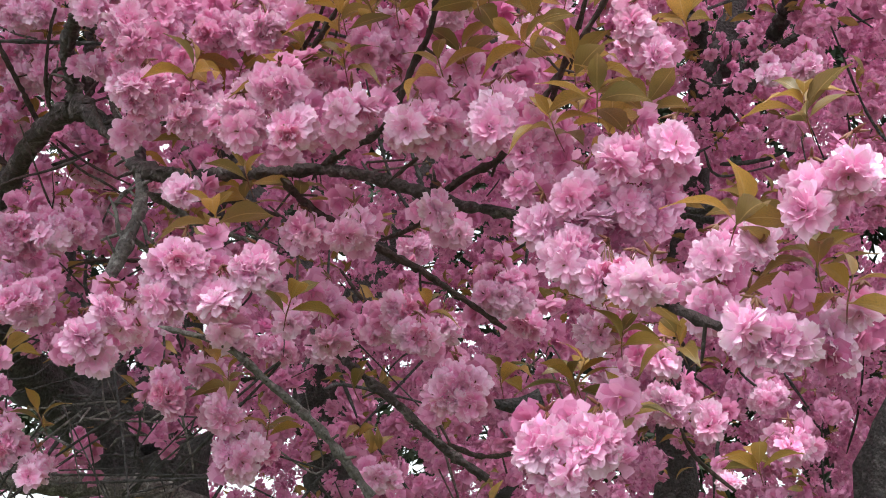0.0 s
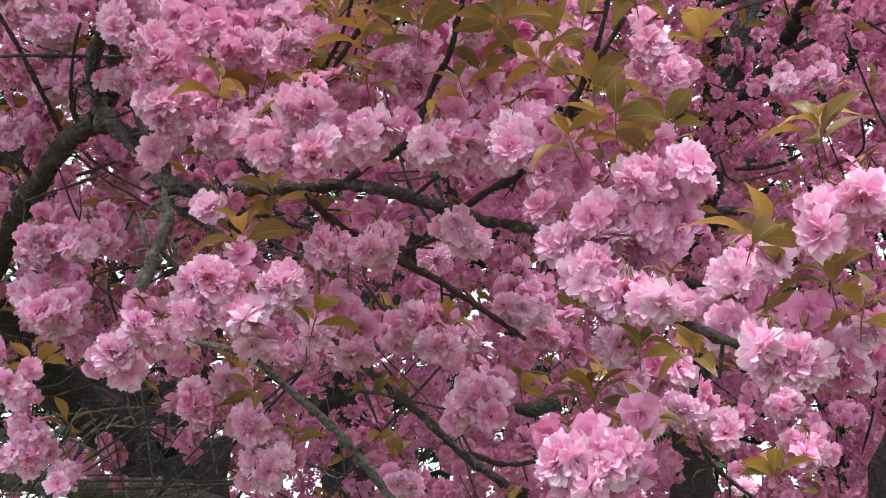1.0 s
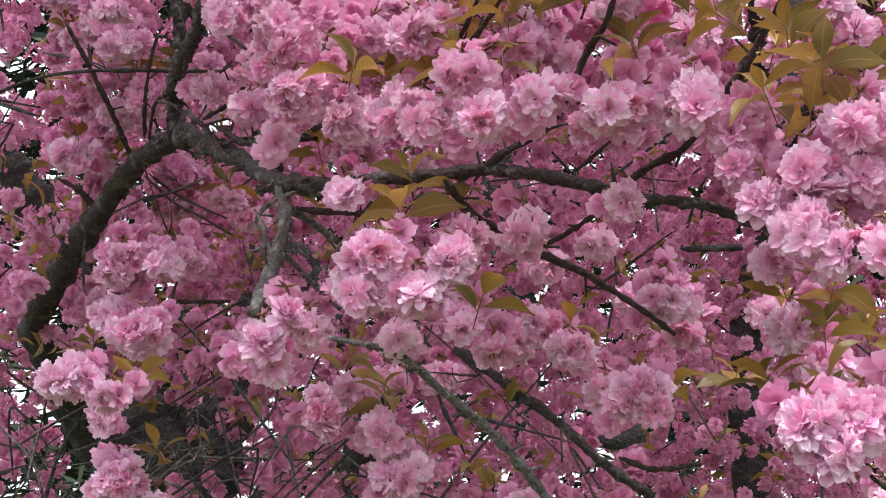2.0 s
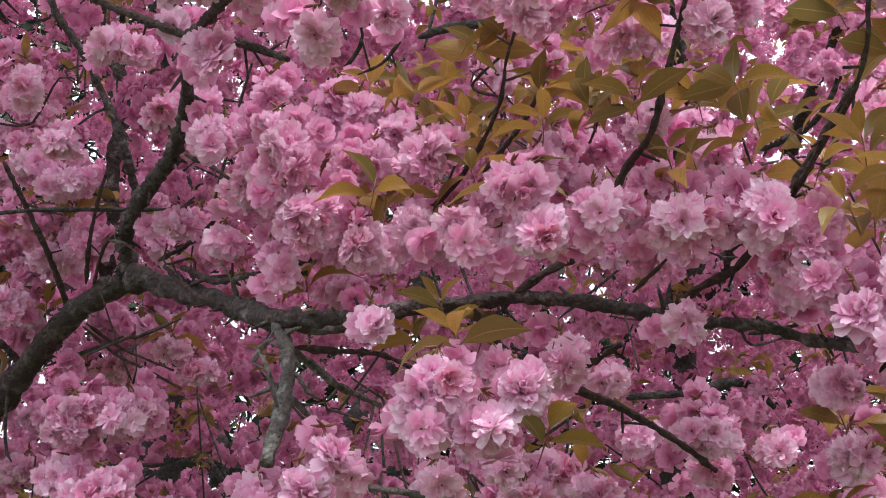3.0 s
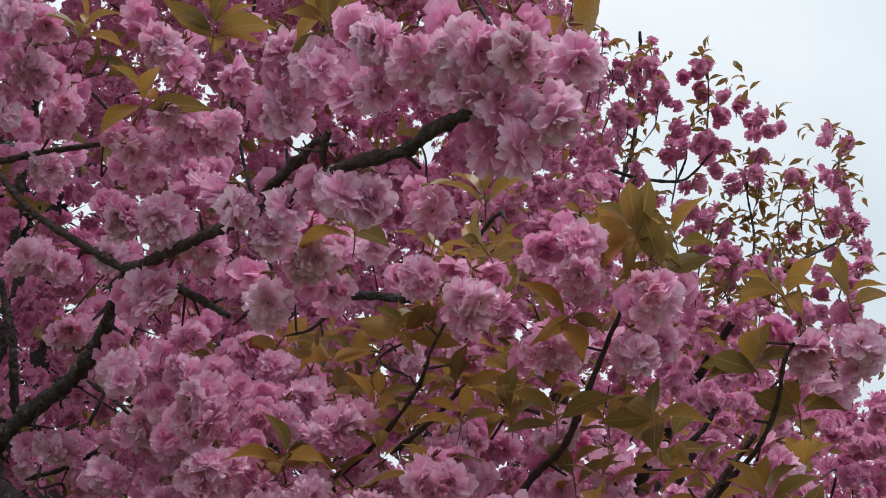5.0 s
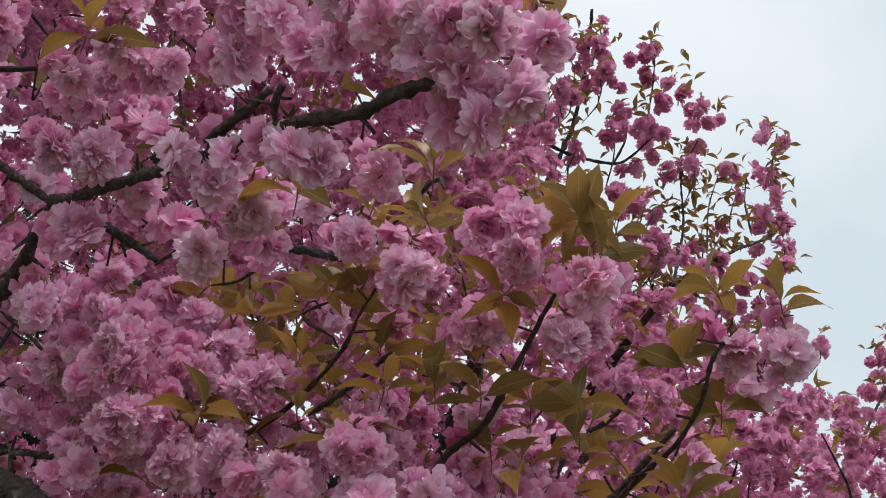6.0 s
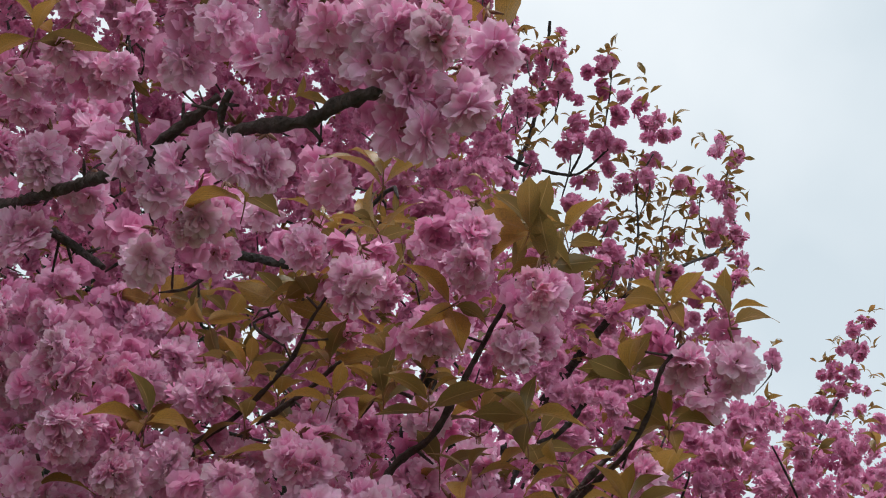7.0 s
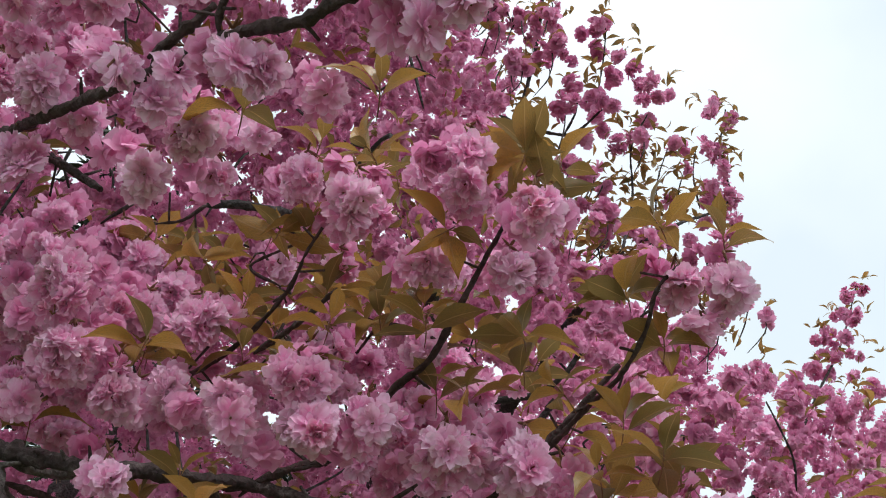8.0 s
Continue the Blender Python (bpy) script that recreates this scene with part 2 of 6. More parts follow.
def facing(normal, spin):
    """A turn that lays +z on the normal."""
    q = Vector(normal).normalized().to_track_quat("Z", "Y").to_matrix()
    return np.array(q @ Matrix.Rotation(spin, 3, "Z"))


def part(name, me, parent, label="", kind=""):
    ob = new(name, me)
    ob.parent = parent
    return tagged(ob, label, kind=kind)


class Mass:
    """Gathers many turned copies of small shapes into one mesh."""

    def __init__(self):
        self.v, self.f, self.uv, self.n = [], [], [], 0

    def add(self, shape, turn, place, scale):
        V, F, UV = shape
        self.v.append((V * scale) @ turn.T + place)
        self.f.append(F + self.n)
        self.uv.append(UV)
        self.n += len(V)

    def mesh(self, name, mat):
        return mesh_of(name, np.concatenate(self.v), np.concatenate(self.f), [mat], np.concatenate(self.uv))


FULL = [(9, 1.0, 98), (9, 0.98, 80), (8, 0.90, 62), (7, 0.76, 44), (5, 0.52, 24)]
LOOSE = [(9, 1.04, 102), (8, 1.0, 86), (7, 0.86, 66), (5, 0.6, 42)]
ROSE = [(7, 0.85, 50), (7, 0.78, 36), (6, 0.66, 24), (5, 0.5, 12), (4, 0.4, 5)]
blossom_meshes, plain_meshes = [], []
for k, plan in enumerate((FULL, FULL, LOOSE, FULL, LOOSE, FULL, ROSE) * 2):
    V, F, UV = flower(20 + k, plan, *((5, 3) if k < 7 else (4, 2)))
    # the small dark pistil in the middle
    P = np.array([(x, y, z) for z in (0.0, 1.0) for x, y in ((-1, -1), (1, -1), (1, 1), (-1, 1))]) * (0.0007, 0.0007, 0.006)
    Q = np.array([(0, 1, 5, 4), (1, 2, 6, 5), (2, 3, 7, 6), (3, 0, 4, 7), (4, 5, 6, 7)]) + len(V)
    slots = [0] * len(F) + [1] * len(Q)
    (blossom_meshes if k < 7 else plain_meshes).append(mesh_of("blossom", np.vstack([V, P - (0, 0, 0.006)]), np.vstack([F, Q]), [PETAL_BUD if plan is ROSE else PETAL, STALK], np.vstack([UV, np.zeros((8, 2))]), slots))
bud_shape = flower(60, [(5, 0.62, 26), (4, 0.55, 14), (3, 0.45, 6)], 3, 3)
bud_mesh = mesh_of("bud", *bud_shape[:2], [PETAL_BUD], bud_shape[2])
small = [flower(50 + k, [(6, 1.02, 92), (5, 0.9, 60), (2, 0.72, 26)], 1, 1) for k in range(4)]
ball = [flower(70 + k, [(7, 1.0, 100), (7, 0.95, 76), (6, 0.85, 52), (3, 0.7, 25)], 1, 2) for k in range(6)]
leaf_shapes = [leaf_shape(80 + k, 12) for k in range(5)]
leaf_meshes = [mesh_of("leaf", *s[:2], [LEAF], s[2]) for s in leaf_shapes]
small_leaves = [(V * (1, 0.74, 1), F, UV) for V, F, UV in (leaf_shape(90 + k, 5, (-1, 0, 1)) for k in range(4))]
VIEW = np.array((-0.25, 0.05, 1.62))


def branch(tree, rows, r0, r1, mat=None, sides=9, name="branch"):
    V, F = tube(rows, r0, r1, sides, 0.022 if name == "twig" else 0.06 if name == "bough" else max(0.007, min(r0, r1) * 1.1), 0.24 if sides > 8 and r0 < 0.02 else 0.15, len(rows) * 7 + int(abs(rows[0][0]) * 1000))
    if name == "branch" and sides > 8:
        # short knobbly fruiting spurs along the limb
        P, r = curve_points(rows, 0.05), np.random.default_rng(int(abs(rows[0][2]) * 1000))
        for k, p in enumerate(P[1:-1]):
            if r.random() < 0.6:
                way = r.normal(0, 1, 3)
                way /= np.linalg.norm(way)
                rad = r0 + (r1 - r0) * k / len(P)
                a, b2 = tube([p, p + way * rad, p + way * (rad + r.uniform(0.008, 0.03)) + r.normal(0, 0.004, 3)], min(0.0045, rad * 0.5), 0.0015, 5, 0.008, 0.2, k)
                F = np.vstack([F, b2 + len(V)])
                V = np.vstack([V, a])
    return part(name, mesh_of(name, V, F, [mat or (BARK if r0 > 0.0065 else BARK_TWIG)]), tree)


def bunch(tree, filler, x, y, z, w, h):
    """A hanging bunch of double blossoms about w wide and h high, on thin stalks from one spur."""
    c = np.array((x, y, z))
    face = VIEW - c
    face = face / np.linalg.norm(face) + (0, 0, -0.12)
    face /= np.linalg.norm(face)
    side = np.cross(face, (0, 0, 1.0))
    side /= np.linalg.norm(side)
    up = np.cross(side, face)
    n = max(1, int(round(3.7 * w * h / 0.050 ** 2)))
    spur = c - face * 0.045 + up * (0.35 * h + 0.012)
    stalks, places = [], []
    start = rng.uniform(0, 6.28)
    for k in range(n):
        rr = math.sqrt((k + 0.5) / n) if n > 1 else 0.0
        a = start + 2.39996 * k
        e, d = rr * math.cos(a), rr * math.sin(a)
        room_w, room_h = max(0.0, w / 2 - 0.014), max(0.0, h / 2 - 0.014)
        p = c + side * (e * room_w) + up * (d * room_h) - face * (0.026 * rr * rr - rng.normal(0, 0.009))
        nrm = face + side * e * 0.8 + up * d * 0.8 + rng.normal(0, 0.42, 3) - (0, 0, 0.9 if rng.random() < 0.15 else 0.0)
        nrm /= np.linalg.norm(nrm)
        places.append((p, nrm))
        b = p - nrm * 0.010
        mid = 0.5 * (b + spur) + rng.normal(0, 0.003, 3)
        V, F = tube([spur + rng.normal(0, 0.002, 3), mid, b - nrm * 0.006, b], 0.0007, 0.0014, 4, 0.02, 0.05, k)
        stalks.append((V, F))
    for k in range(4):
        way = rng.normal(0, 1, 3) + face * 0.8
        way /= np.linalg.norm(way)
        V, F = tube([spur, spur + way * 0.006, spur + way * 0.014], 0.0032, 0.0006, 5, 0.006, 0.1, k)
        stalks.append((V, F))
    off = np.cumsum([0] + [len(V) for V, _ in stalks])
    holder = part("spur", mesh_of("stalks", np.concatenate([V for V, _ in stalks]), np.concatenate([F + o for (_, F), o in zip(stalks, off)]), [STALK]), tree)
    for p, nrm in places:
        pick = rng.random()
        kinds = plain_meshes if np.linalg.norm(VIEW - c) > 1.55 else blossom_meshes
        me = kinds[6] if pick > 0.92 else bud_mesh if pick > 0.87 else kinds[rng.integers(6)]
        ob = part("bud" if me is bud_mesh else "blossom", me, holder)
        size = rng.uniform(0.82, 1.04)
        ob.matrix_basis = Matrix.LocRotScale(Vector(p), Matrix(facing(nrm, rng.uniform(0, 6.28)).tolist()).to_quaternion(), (size, size, size * rng.uniform(0.85, 1.1)))
    # blossoms behind, on the same spur, in petals toned down for shade
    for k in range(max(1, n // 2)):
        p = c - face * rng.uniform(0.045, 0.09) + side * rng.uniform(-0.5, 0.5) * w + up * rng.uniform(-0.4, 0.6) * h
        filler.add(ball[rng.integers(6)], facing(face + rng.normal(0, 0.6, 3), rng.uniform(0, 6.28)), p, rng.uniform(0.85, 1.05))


def shoot(tree, x, y, z, n, size):
    """A young shoot with a spray of bronze leaves."""
    c = np.array((x, y, z))
    face = (VIEW - c) / np.linalg.norm(VIEW - c)
    side = np.cross(face, (0, 0, 1.0))
    side /= np.linalg.norm(side)
    grow = np.array((0, 0, 1.0)) + rng.normal(0, 0.28, 3)
    grow /= np.linalg.norm(grow)
    V, F = tube([c - grow * 0.034 - face * 0.02, c - grow * 0.014 - face * 0.004, c + grow * 0.010], 0.0011, 0.0007, 5, 0.01, 0.05, n)
    holder = part("leaf_shoot", mesh_of("shoot", V, F, [STALK]), tree)
    round_a = side - grow * (side @ grow)
    round_a /= np.linalg.norm(round_a)
    round_b = np.cross(grow, round_a)
    n += 2
    start = rng.uniform(0, 6.28)
    for k in range(n):
        # a spiral of leaves, the lowest spreading and the youngest upright
        a, young = start + 2.4 * k + rng.normal(0, 0.2), (k + 0.5) / n
        lean = radians(90 - 48 * young) + rng.normal(0, 0.2)
        radial = round_a * math.cos(a) + round_b * math.sin(a) * 0.8
        way = radial * math.sin(lean) + grow * math.cos(lean)
        way /= np.linalg.norm(way)
        flat = grow * math.sin(lean) - radial * math.cos(lean) + rng.normal(0, 0.28, 3)
        flat -= way * (flat @ way)
        flat /= np.linalg.norm(flat)
        m = Matrix(np.stack([way, np.cross(flat, way), flat], 1).tolist())
        s = size * (1.16 - 0.55 * young) * rng.uniform(0.75, 1.12)
        ob = part("leaf", leaf_meshes[rng.integers(5)], holder)
        ob.matrix_basis = Matrix.LocRotScale(Vector(c + grow * (0.026 * young - 0.018)), m.to_quaternion(), (s, s * rng.uniform(0.7, 1.0), s * rng.uniform(0.7, 1.25)))


def spray(mass, x, y, z, n, size, spread=0.012):
    """Small far leaves round one twig tip."""
    for k in range(n):
        way = rng.normal(0, 1, 3) * (1, 1, 0.5) + (0, 0, 0.4)
        way /= np.linalg.norm(way)
        flat = rng.normal(0, 0.7, 3) + (0, 0, 1.0)
        flat -= way * (flat @ way)
        flat /= np.linalg.norm(flat)
        mass.add(small_leaves[rng.integers(4)], np.stack([way, np.cross(flat, way), flat], 1), np.array((x, y, z)) + rng.normal(0, spread, 3), size * rng.uniform(0.7, 1.2))


def leafy_line(mass, rows):
    """Whorls of small leaves along a thin twig."""
    P = curve_points(rows, 0.03)
    for p in P[1:]:
        if rng.random() < 0.5:
            spray(mass, *p, int(rng.integers(3, 5)), 0.029, 0.004)


def tuft(mass, x, y, z, w, h, fill=1.7, shapes=ball, size=0.95):
    """A far bunch of blossoms: a loose ball of them, each facing outwards."""
    n = max(2, int(round(fill * w * h / 0.05 ** 2)) + 1)
    for k in range(n):
        o = rng.normal(0, 1, 3)
        o *= rng.uniform(0.45, 1.0) / np.linalg.norm(o)
        p = np.array((x, y, z)) + o * (0.5 * w, 0.03, 0.5 * h)
        nrm = o * 0.9 + rng.normal(0, 0.35, 3) + (-0.1, -0.5, -0.1)
        mass.add(shapes[rng.integers(len(shapes))], facing(nrm, rng.uniform(0, 6.28)), p, size * rng.uniform(0.82, 1.1))


# ---- ground ----
def ground_sheet():
    n = 40
    g = np.linspace(-1, 1, n)
    g = np.sign(g) * np.abs(g) ** 3 * 1500
    x, y = np.meshgrid(g, g)
    z = 0.04 * np.sin(x * 0.9) * np.cos(y * 0.7) * (np.abs(x) < 60)
    V = np.stack([x, y, z], -1).reshape(-1, 3)
    i = (np.arange(n * (n - 1)).reshape(n - 1, n)[:, :-1]).ravel()
    return tagged(new("ground", mesh_of("ground", V, np.stack([i, i + 1, i + n + 1, i + n], -1), [GRASS])), "wide lawn of short grass under the trees", "ground", kind="structure")


ground_sheet()

# ---- the near cherry tree ----
near_tree = tagged(new("cherry_tree"), "flowering cherry tree with dense double pink blossoms and bronze young leaves", "tree", "cherry trees")
near_tree.empty_display_size = 0.2
near_mass = Mass()
branch(near_tree, [(-0.804, 3.406, -0.100), (-0.784, 3.406, 0.800), (-0.800, 3.400, 1.560), (-0.830, 3.395, 1.730)], 0.24, 0.15, BARK_OLD, 34, "trunk")
branch(near_tree, [(-0.84, 3.38, 1.66), (-0.93, 3.30, 1.80), (-1.035, 3.060, 1.930), (-1.075, 2.679, 2.107)], 0.085, 0.029, BARK_OLD, 12, "limb")
branch(near_tree, [(-0.600, 3.342, 1.558), (-0.716, 3.223, 1.633), (-0.908, 3.012, 1.657), (-1.094, 2.902, 1.685), (-1.363, 2.888, 1.738)], 0.036, 0.028, BARK_LICHEN, 14, "limb")

branch(near_tree, [(-1.075, 2.679, 2.107), (-0.961, 2.482, 2.168), (-0.853, 2.320, 2.226), (-0.744, 2.161, 2.274), (-0.681, 2.068, 2.277), (-0.625, 1.992, 2.276)], 0.029, 0.0175)
branch(near_tree, [(-0.650, 2.030, 2.277), (-0.605, 1.972, 2.266), (-0.575, 1.930, 2.232), (-0.520, 1.853, 2.186), (-0.488, 1.790, 2.152), (-0.450, 1.715, 2.106), (-0.411, 1.615, 2.051)], 0.0165, 0.0115)
branch(near_tree, [(-0.435, 1.671, 2.080), (-0.396, 1.594, 2.045), (-0.361, 1.563, 2.033), (-0.315, 1.531, 2.021), (-0.263, 1.505, 2.020), (-0.219, 1.482, 2.012), (-0.149, 1.474, 2.015), (-0.089, 1.452, 2.000), (-0.033, 1.423, 1.975), (0.026, 1.395, 1.949), (0.082, 1.365, 1.930), (0.131, 1.329, 1.896), (0.155, 1.132, 1.811), (0.187, 1.096, 1.788), (0.215, 1.060, 1.767), (0.247, 1.033, 1.748)], 0.0105, 0.004)
branch(near_tree, [(-0.655, 2.040, 2.270), (-0.628, 1.998, 2.290), (-0.631, 1.968, 2.329), (-0.600, 1.849, 2.328), (-0.546, 1.714, 2.326), (-0.519, 1.623, 2.337), (-0.506, 1.522, 2.351), (-0.499, 1.469, 2.363), (-0.467, 1.416, 2.320), (-0.431, 1.363, 2.278), (-0.392, 1.322, 2.233)], 0.0154, 0.0032)
branch(near_tree, [(-0.499, 1.471, 2.360), (-0.555, 1.503, 2.407), (-0.624, 1.542, 2.468), (-0.679, 1.572, 2.540), (-0.742, 1.607, 2.628), (-0.779, 1.621, 2.703)], 0.0058, 0.0032)
branch(near_tree, [(-0.621, 2.051, 2.430), (-0.633, 2.001, 2.487), (-0.654, 1.973, 2.550), (-0.695, 1.926, 2.634), (-0.738, 1.897, 2.706), (-0.746, 1.863, 2.776), (-0.756, 1.818, 2.865)], 0.007, 0.0051)
branch(near_tree, [(-0.708, 2.331, 2.408), (-0.697, 2.301, 2.506), (-0.687, 2.265, 2.615), (-0.667, 2.223, 2.734), (-0.694, 2.186, 2.860), (-0.703, 2.150, 2.977), (-0.705, 2.087, 3.100)], 0.0154, 0.009)
branch(near_tree, [(-0.742, 2.158, 2.292), (-0.763, 2.072, 2.356), (-0.794, 2.028, 2.424), (-0.818, 1.980, 2.473)], 0.0051, 0.0038)
branch(near_tree, [(-0.704, 2.085, 2.304), (-0.692, 2.025, 2.348), (-0.671, 1.970, 2.401), (-0.656, 1.946, 2.433)], 0.0038, 0.0026)
branch(near_tree, [(-0.625, 1.940, 2.327), (-0.656, 1.949, 2.313), (-0.686, 2.037, 2.284)], 0.0032, 0.0026)
branch(near_tree, [(-0.414, 1.615, 2.051), (-0.401, 1.588, 2.005), (-0.404, 1.554, 1.955), (-0.413, 1.529, 1.908), (-0.431, 1.508, 1.853)], 0.0098, 0.0084, BARK_LICHEN)
branch(near_tree, [(-0.405, 1.624, 2.025), (-0.365, 1.660, 2.005), (-0.338, 1.694, 1.992), (-0.279, 1.785, 1.990)], 0.0058, 0.0038, BARK_LICHEN)
branch(near_tree, [(-0.410, 1.566, 1.952), (-0.391, 1.581, 1.935), (-0.360, 1.610, 1.907), (-0.335, 1.627, 1.883)], 0.0038, 0.0026, BARK_LICHEN)
branch(near_tree, [(-0.447, 1.726, 2.107), (-0.472, 1.763, 2.130), (-0.514, 1.798, 2.162), (-0.565, 1.880, 2.242)], 0.0038, 0.0032)
branch(near_tree, [(-0.544, 1.916, 2.256), (-0.490, 1.789, 2.179), (-0.437, 1.708, 2.152), (-0.369, 1.684, 2.141)], 0.0051, 0.0038)
branch(near_tree, [(-0.391, 1.624, 2.021), (-0.350, 1.622, 2.014), (-0.286, 1.667, 2.021), (-0.234, 1.718, 2.014)], 0.0045, 0.0026)
branch(near_tree, [(-0.151, 1.473, 2.018), (-0.117, 1.453, 2.034), (-0.077, 1.432, 2.049), (-0.052, 1.407, 2.080), (-0.030, 1.379, 2.122), (-0.012, 1.330, 2.140), (-0.001, 1.298, 2.178), (0.016, 1.266, 2.233), (0.028, 1.229, 2.277), (0.032, 1.219, 2.295)], 0.0054, 0.0026)
branch(near_tree, [(0.001, 1.412, 1.967), (0.036, 1.391, 1.986), (0.067, 1.363, 1.995), (0.102, 1.334, 2.034), (0.136, 1.303, 2.080), (0.166, 1.273, 2.123), (0.184, 1.251, 2.149)], 0.0048, 0.0032)
branch(near_tree, [(0.125, 1.358, 2.052), (0.131, 1.309, 2.065), (0.139, 1.253, 2.086), (0.149, 1.197, 2.106), (0.155, 1.159, 2.141), (0.155, 1.136, 2.177), (0.175, 1.121, 2.206)], 0.0038, 0.0019)
branch(near_tree, [(-0.235, 1.569, 2.159), (-0.209, 1.551, 2.176), (-0.172, 1.519, 2.209), (-0.143, 1.457, 2.253), (-0.139, 1.411, 2.283), (-0.129, 1.390, 2.311)], 0.0038, 0.0019)
branch(near_tree, [(0.010, 1.363, 2.188), (0.002, 1.496, 2.268), (-0.006, 1.567, 2.258)], 0.0026, 0.0019)
branch(near_tree, [(-0.344, 1.472, 1.816), (-0.263, 1.457, 1.792), (-0.207, 1.467, 1.747), (-0.152, 1.478, 1.699), (-0.117, 1.487, 1.658), (-0.083, 1.496, 1.612)], 0.0029, 0.0067, BARK_LICHEN)
branch(near_tree, [(-0.186, 1.732, 1.850), (-0.109, 1.686, 1.780), (-0.060, 1.674, 1.739), (0.010, 1.688, 1.675), (0.065, 1.697, 1.638)], 0.007, 0.0058)
branch(near_tree, [(-0.095, 1.551, 1.938), (-0.027, 1.539, 1.899), (0.036, 1.548, 1.858), (0.085, 1.575, 1.828)], 0.0051, 0.0032)
branch(near_tree, [(-0.198, 1.465, 2.000), (-0.160, 1.523, 1.972), (-0.087, 1.551, 1.936)], 0.0051, 0.0051)
branch(near_tree, [(-0.146, 1.734, 1.939), (-0.113, 1.744, 1.894)], 0.0032, 0.0026)
branch(near_tree, [(0.009, 1.605, 1.681), (0.054, 1.609, 1.665), (0.106, 1.588, 1.669)], 0.0038, 0.0026)
branch(near_tree, [(0.336, 1.734, 1.718), (0.360, 1.744, 1.670), (0.417, 1.754, 1.622)], 0.0032, 0.0026)
branch(near_tree, [(-0.057, 1.341, 1.964), (-0.018, 1.335, 1.996)], 0.0032, 0.0019)
branch(near_tree, [(-0.167, 1.480, 2.175), (-0.133, 1.424, 2.200), (-0.111, 1.369, 2.222)], 0.0038, 0.0026)
branch(near_tree, [(-0.284, 0.860, 2.167), (-0.302, 0.896, 2.176), (-0.316, 0.934, 2.179), (-0.348, 0.982, 2.193), (-0.376, 1.051, 2.212), (-0.397, 1.117, 2.231), (-0.438, 1.246, 2.275), (-0.495, 1.445, 2.349)], 0.0054, 0.0058)
branch(near_tree, [(-0.364, 1.005, 2.201), (-0.369, 0.998, 2.214), (-0.368, 0.980, 2.222)], 0.0038, 0.0026)
branch(near_tree, [(-0.403, 1.095, 2.229), (-0.385, 1.060, 2.238), (-0.366, 1.031, 2.255)], 0.0045, 0.0038)
branch(near_tree, [(-0.305, 1.483, 2.313), (-0.276, 1.470, 2.320), (-0.254, 1.452, 2.339)], 0.0022, 0.0019)
branch(near_tree, [(-0.740, 1.603, 2.628), (-0.694, 1.592, 2.572), (-0.629, 1.527, 2.552), (-0.553, 1.459, 2.533)], 0.0051, 0.0032)
branch(near_tree, [(-0.582, 1.968, 2.289), (-0.537, 1.905, 2.284), (-0.503, 1.843, 2.282), (-0.474, 1.778, 2.286)], 0.0038, 0.0026)
branch(near_tree, [(-0.521, 1.680, 2.316), (-0.484, 1.665, 2.287), (-0.456, 1.652, 2.257)], 0.0038, 0.0026)
branch(near_tree, [(-0.716, 2.175, 2.271), (-0.658, 2.186, 2.228), (-0.576, 2.191, 2.187)], 0.0032, 0.0019)
branch(near_tree, [(-0.912, 2.268, 2.301), (-0.874, 2.272, 2.280), (-0.840, 2.282, 2.245)], 0.0045, 0.0058)
branch(near_tree, [(-0.780, 2.401, 2.055), (-0.721, 2.435, 2.092), (-0.613, 2.474, 2.101)], 0.0051, 0.0038)
branch(near_tree, [(-0.087, 1.718, 1.977), (-0.044, 1.659, 1.980), (0.004, 1.595, 1.995)], 0.0032, 0.0032)
branch(near_tree, [(-0.322, 1.719, 2.185), (-0.370, 1.792, 2.204), (-0.421, 1.925, 2.231)], 0.0038, 0.0051)
branch(near_tree, [(-0.480, 1.390, 2.310), (-0.437, 1.365, 2.278), (-0.399, 1.351, 2.254)], 0.0032, 0.0026)
branch(near_tree, [(-0.417, 1.319, 2.276), (-0.391, 1.318, 2.260)], 0.0026, 0.0019)
branch(near_tree, [(-0.909, 2.140, 2.498), (-0.827, 2.139, 2.479), (-0.793, 2.141, 2.465), (-0.753, 2.141, 2.455)], 0.0026, 0.0019, BARK_LICHEN)
branch(near_tree, [(-0.599, 1.926, 2.329), (-0.569, 1.909, 2.337), (-0.546, 1.896, 2.339), (-0.522, 1.880, 2.345)], 0.0032, 0.0019)
branch(near_tree, [(-0.584, 1.956, 2.332), (-0.558, 1.956, 2.325), (-0.536, 1.953, 2.325)], 0.0026, 0.0019)
branch(near_tree, [(-0.613, 1.932, 2.289), (-0.623, 1.928, 2.300), (-0.635, 1.928, 2.305), (-0.650, 1.928, 2.308)], 0.0032, 0.0019, BARK_LICHEN)
branch(near_tree, [(-0.719, 2.157, 2.260), (-0.665, 2.170, 2.211), (-0.623, 2.174, 2.188), (-0.563, 2.182, 2.152)], 0.0026, 0.0019)
branch(near_tree, [(-0.404, 1.613, 2.053), (-0.370, 1.615, 2.040), (-0.342, 1.613, 2.037), (-0.320, 1.609, 2.042)], 0.0064, 0.0064, BARK_LICHEN)
branch(near_tree, [(-0.469, 1.765, 2.124), (-0.461, 1.737, 2.140), (-0.465, 1.732, 2.154), (-0.437, 1.708, 2.154)], 0.0038, 0.0026, BARK_LICHEN)
branch(near_tree, [(-0.536, 1.852, 2.195), (-0.507, 1.809, 2.189), (-0.474, 1.786, 2.183), (-0.457, 1.770, 2.164)], 0.0032, 0.0026)
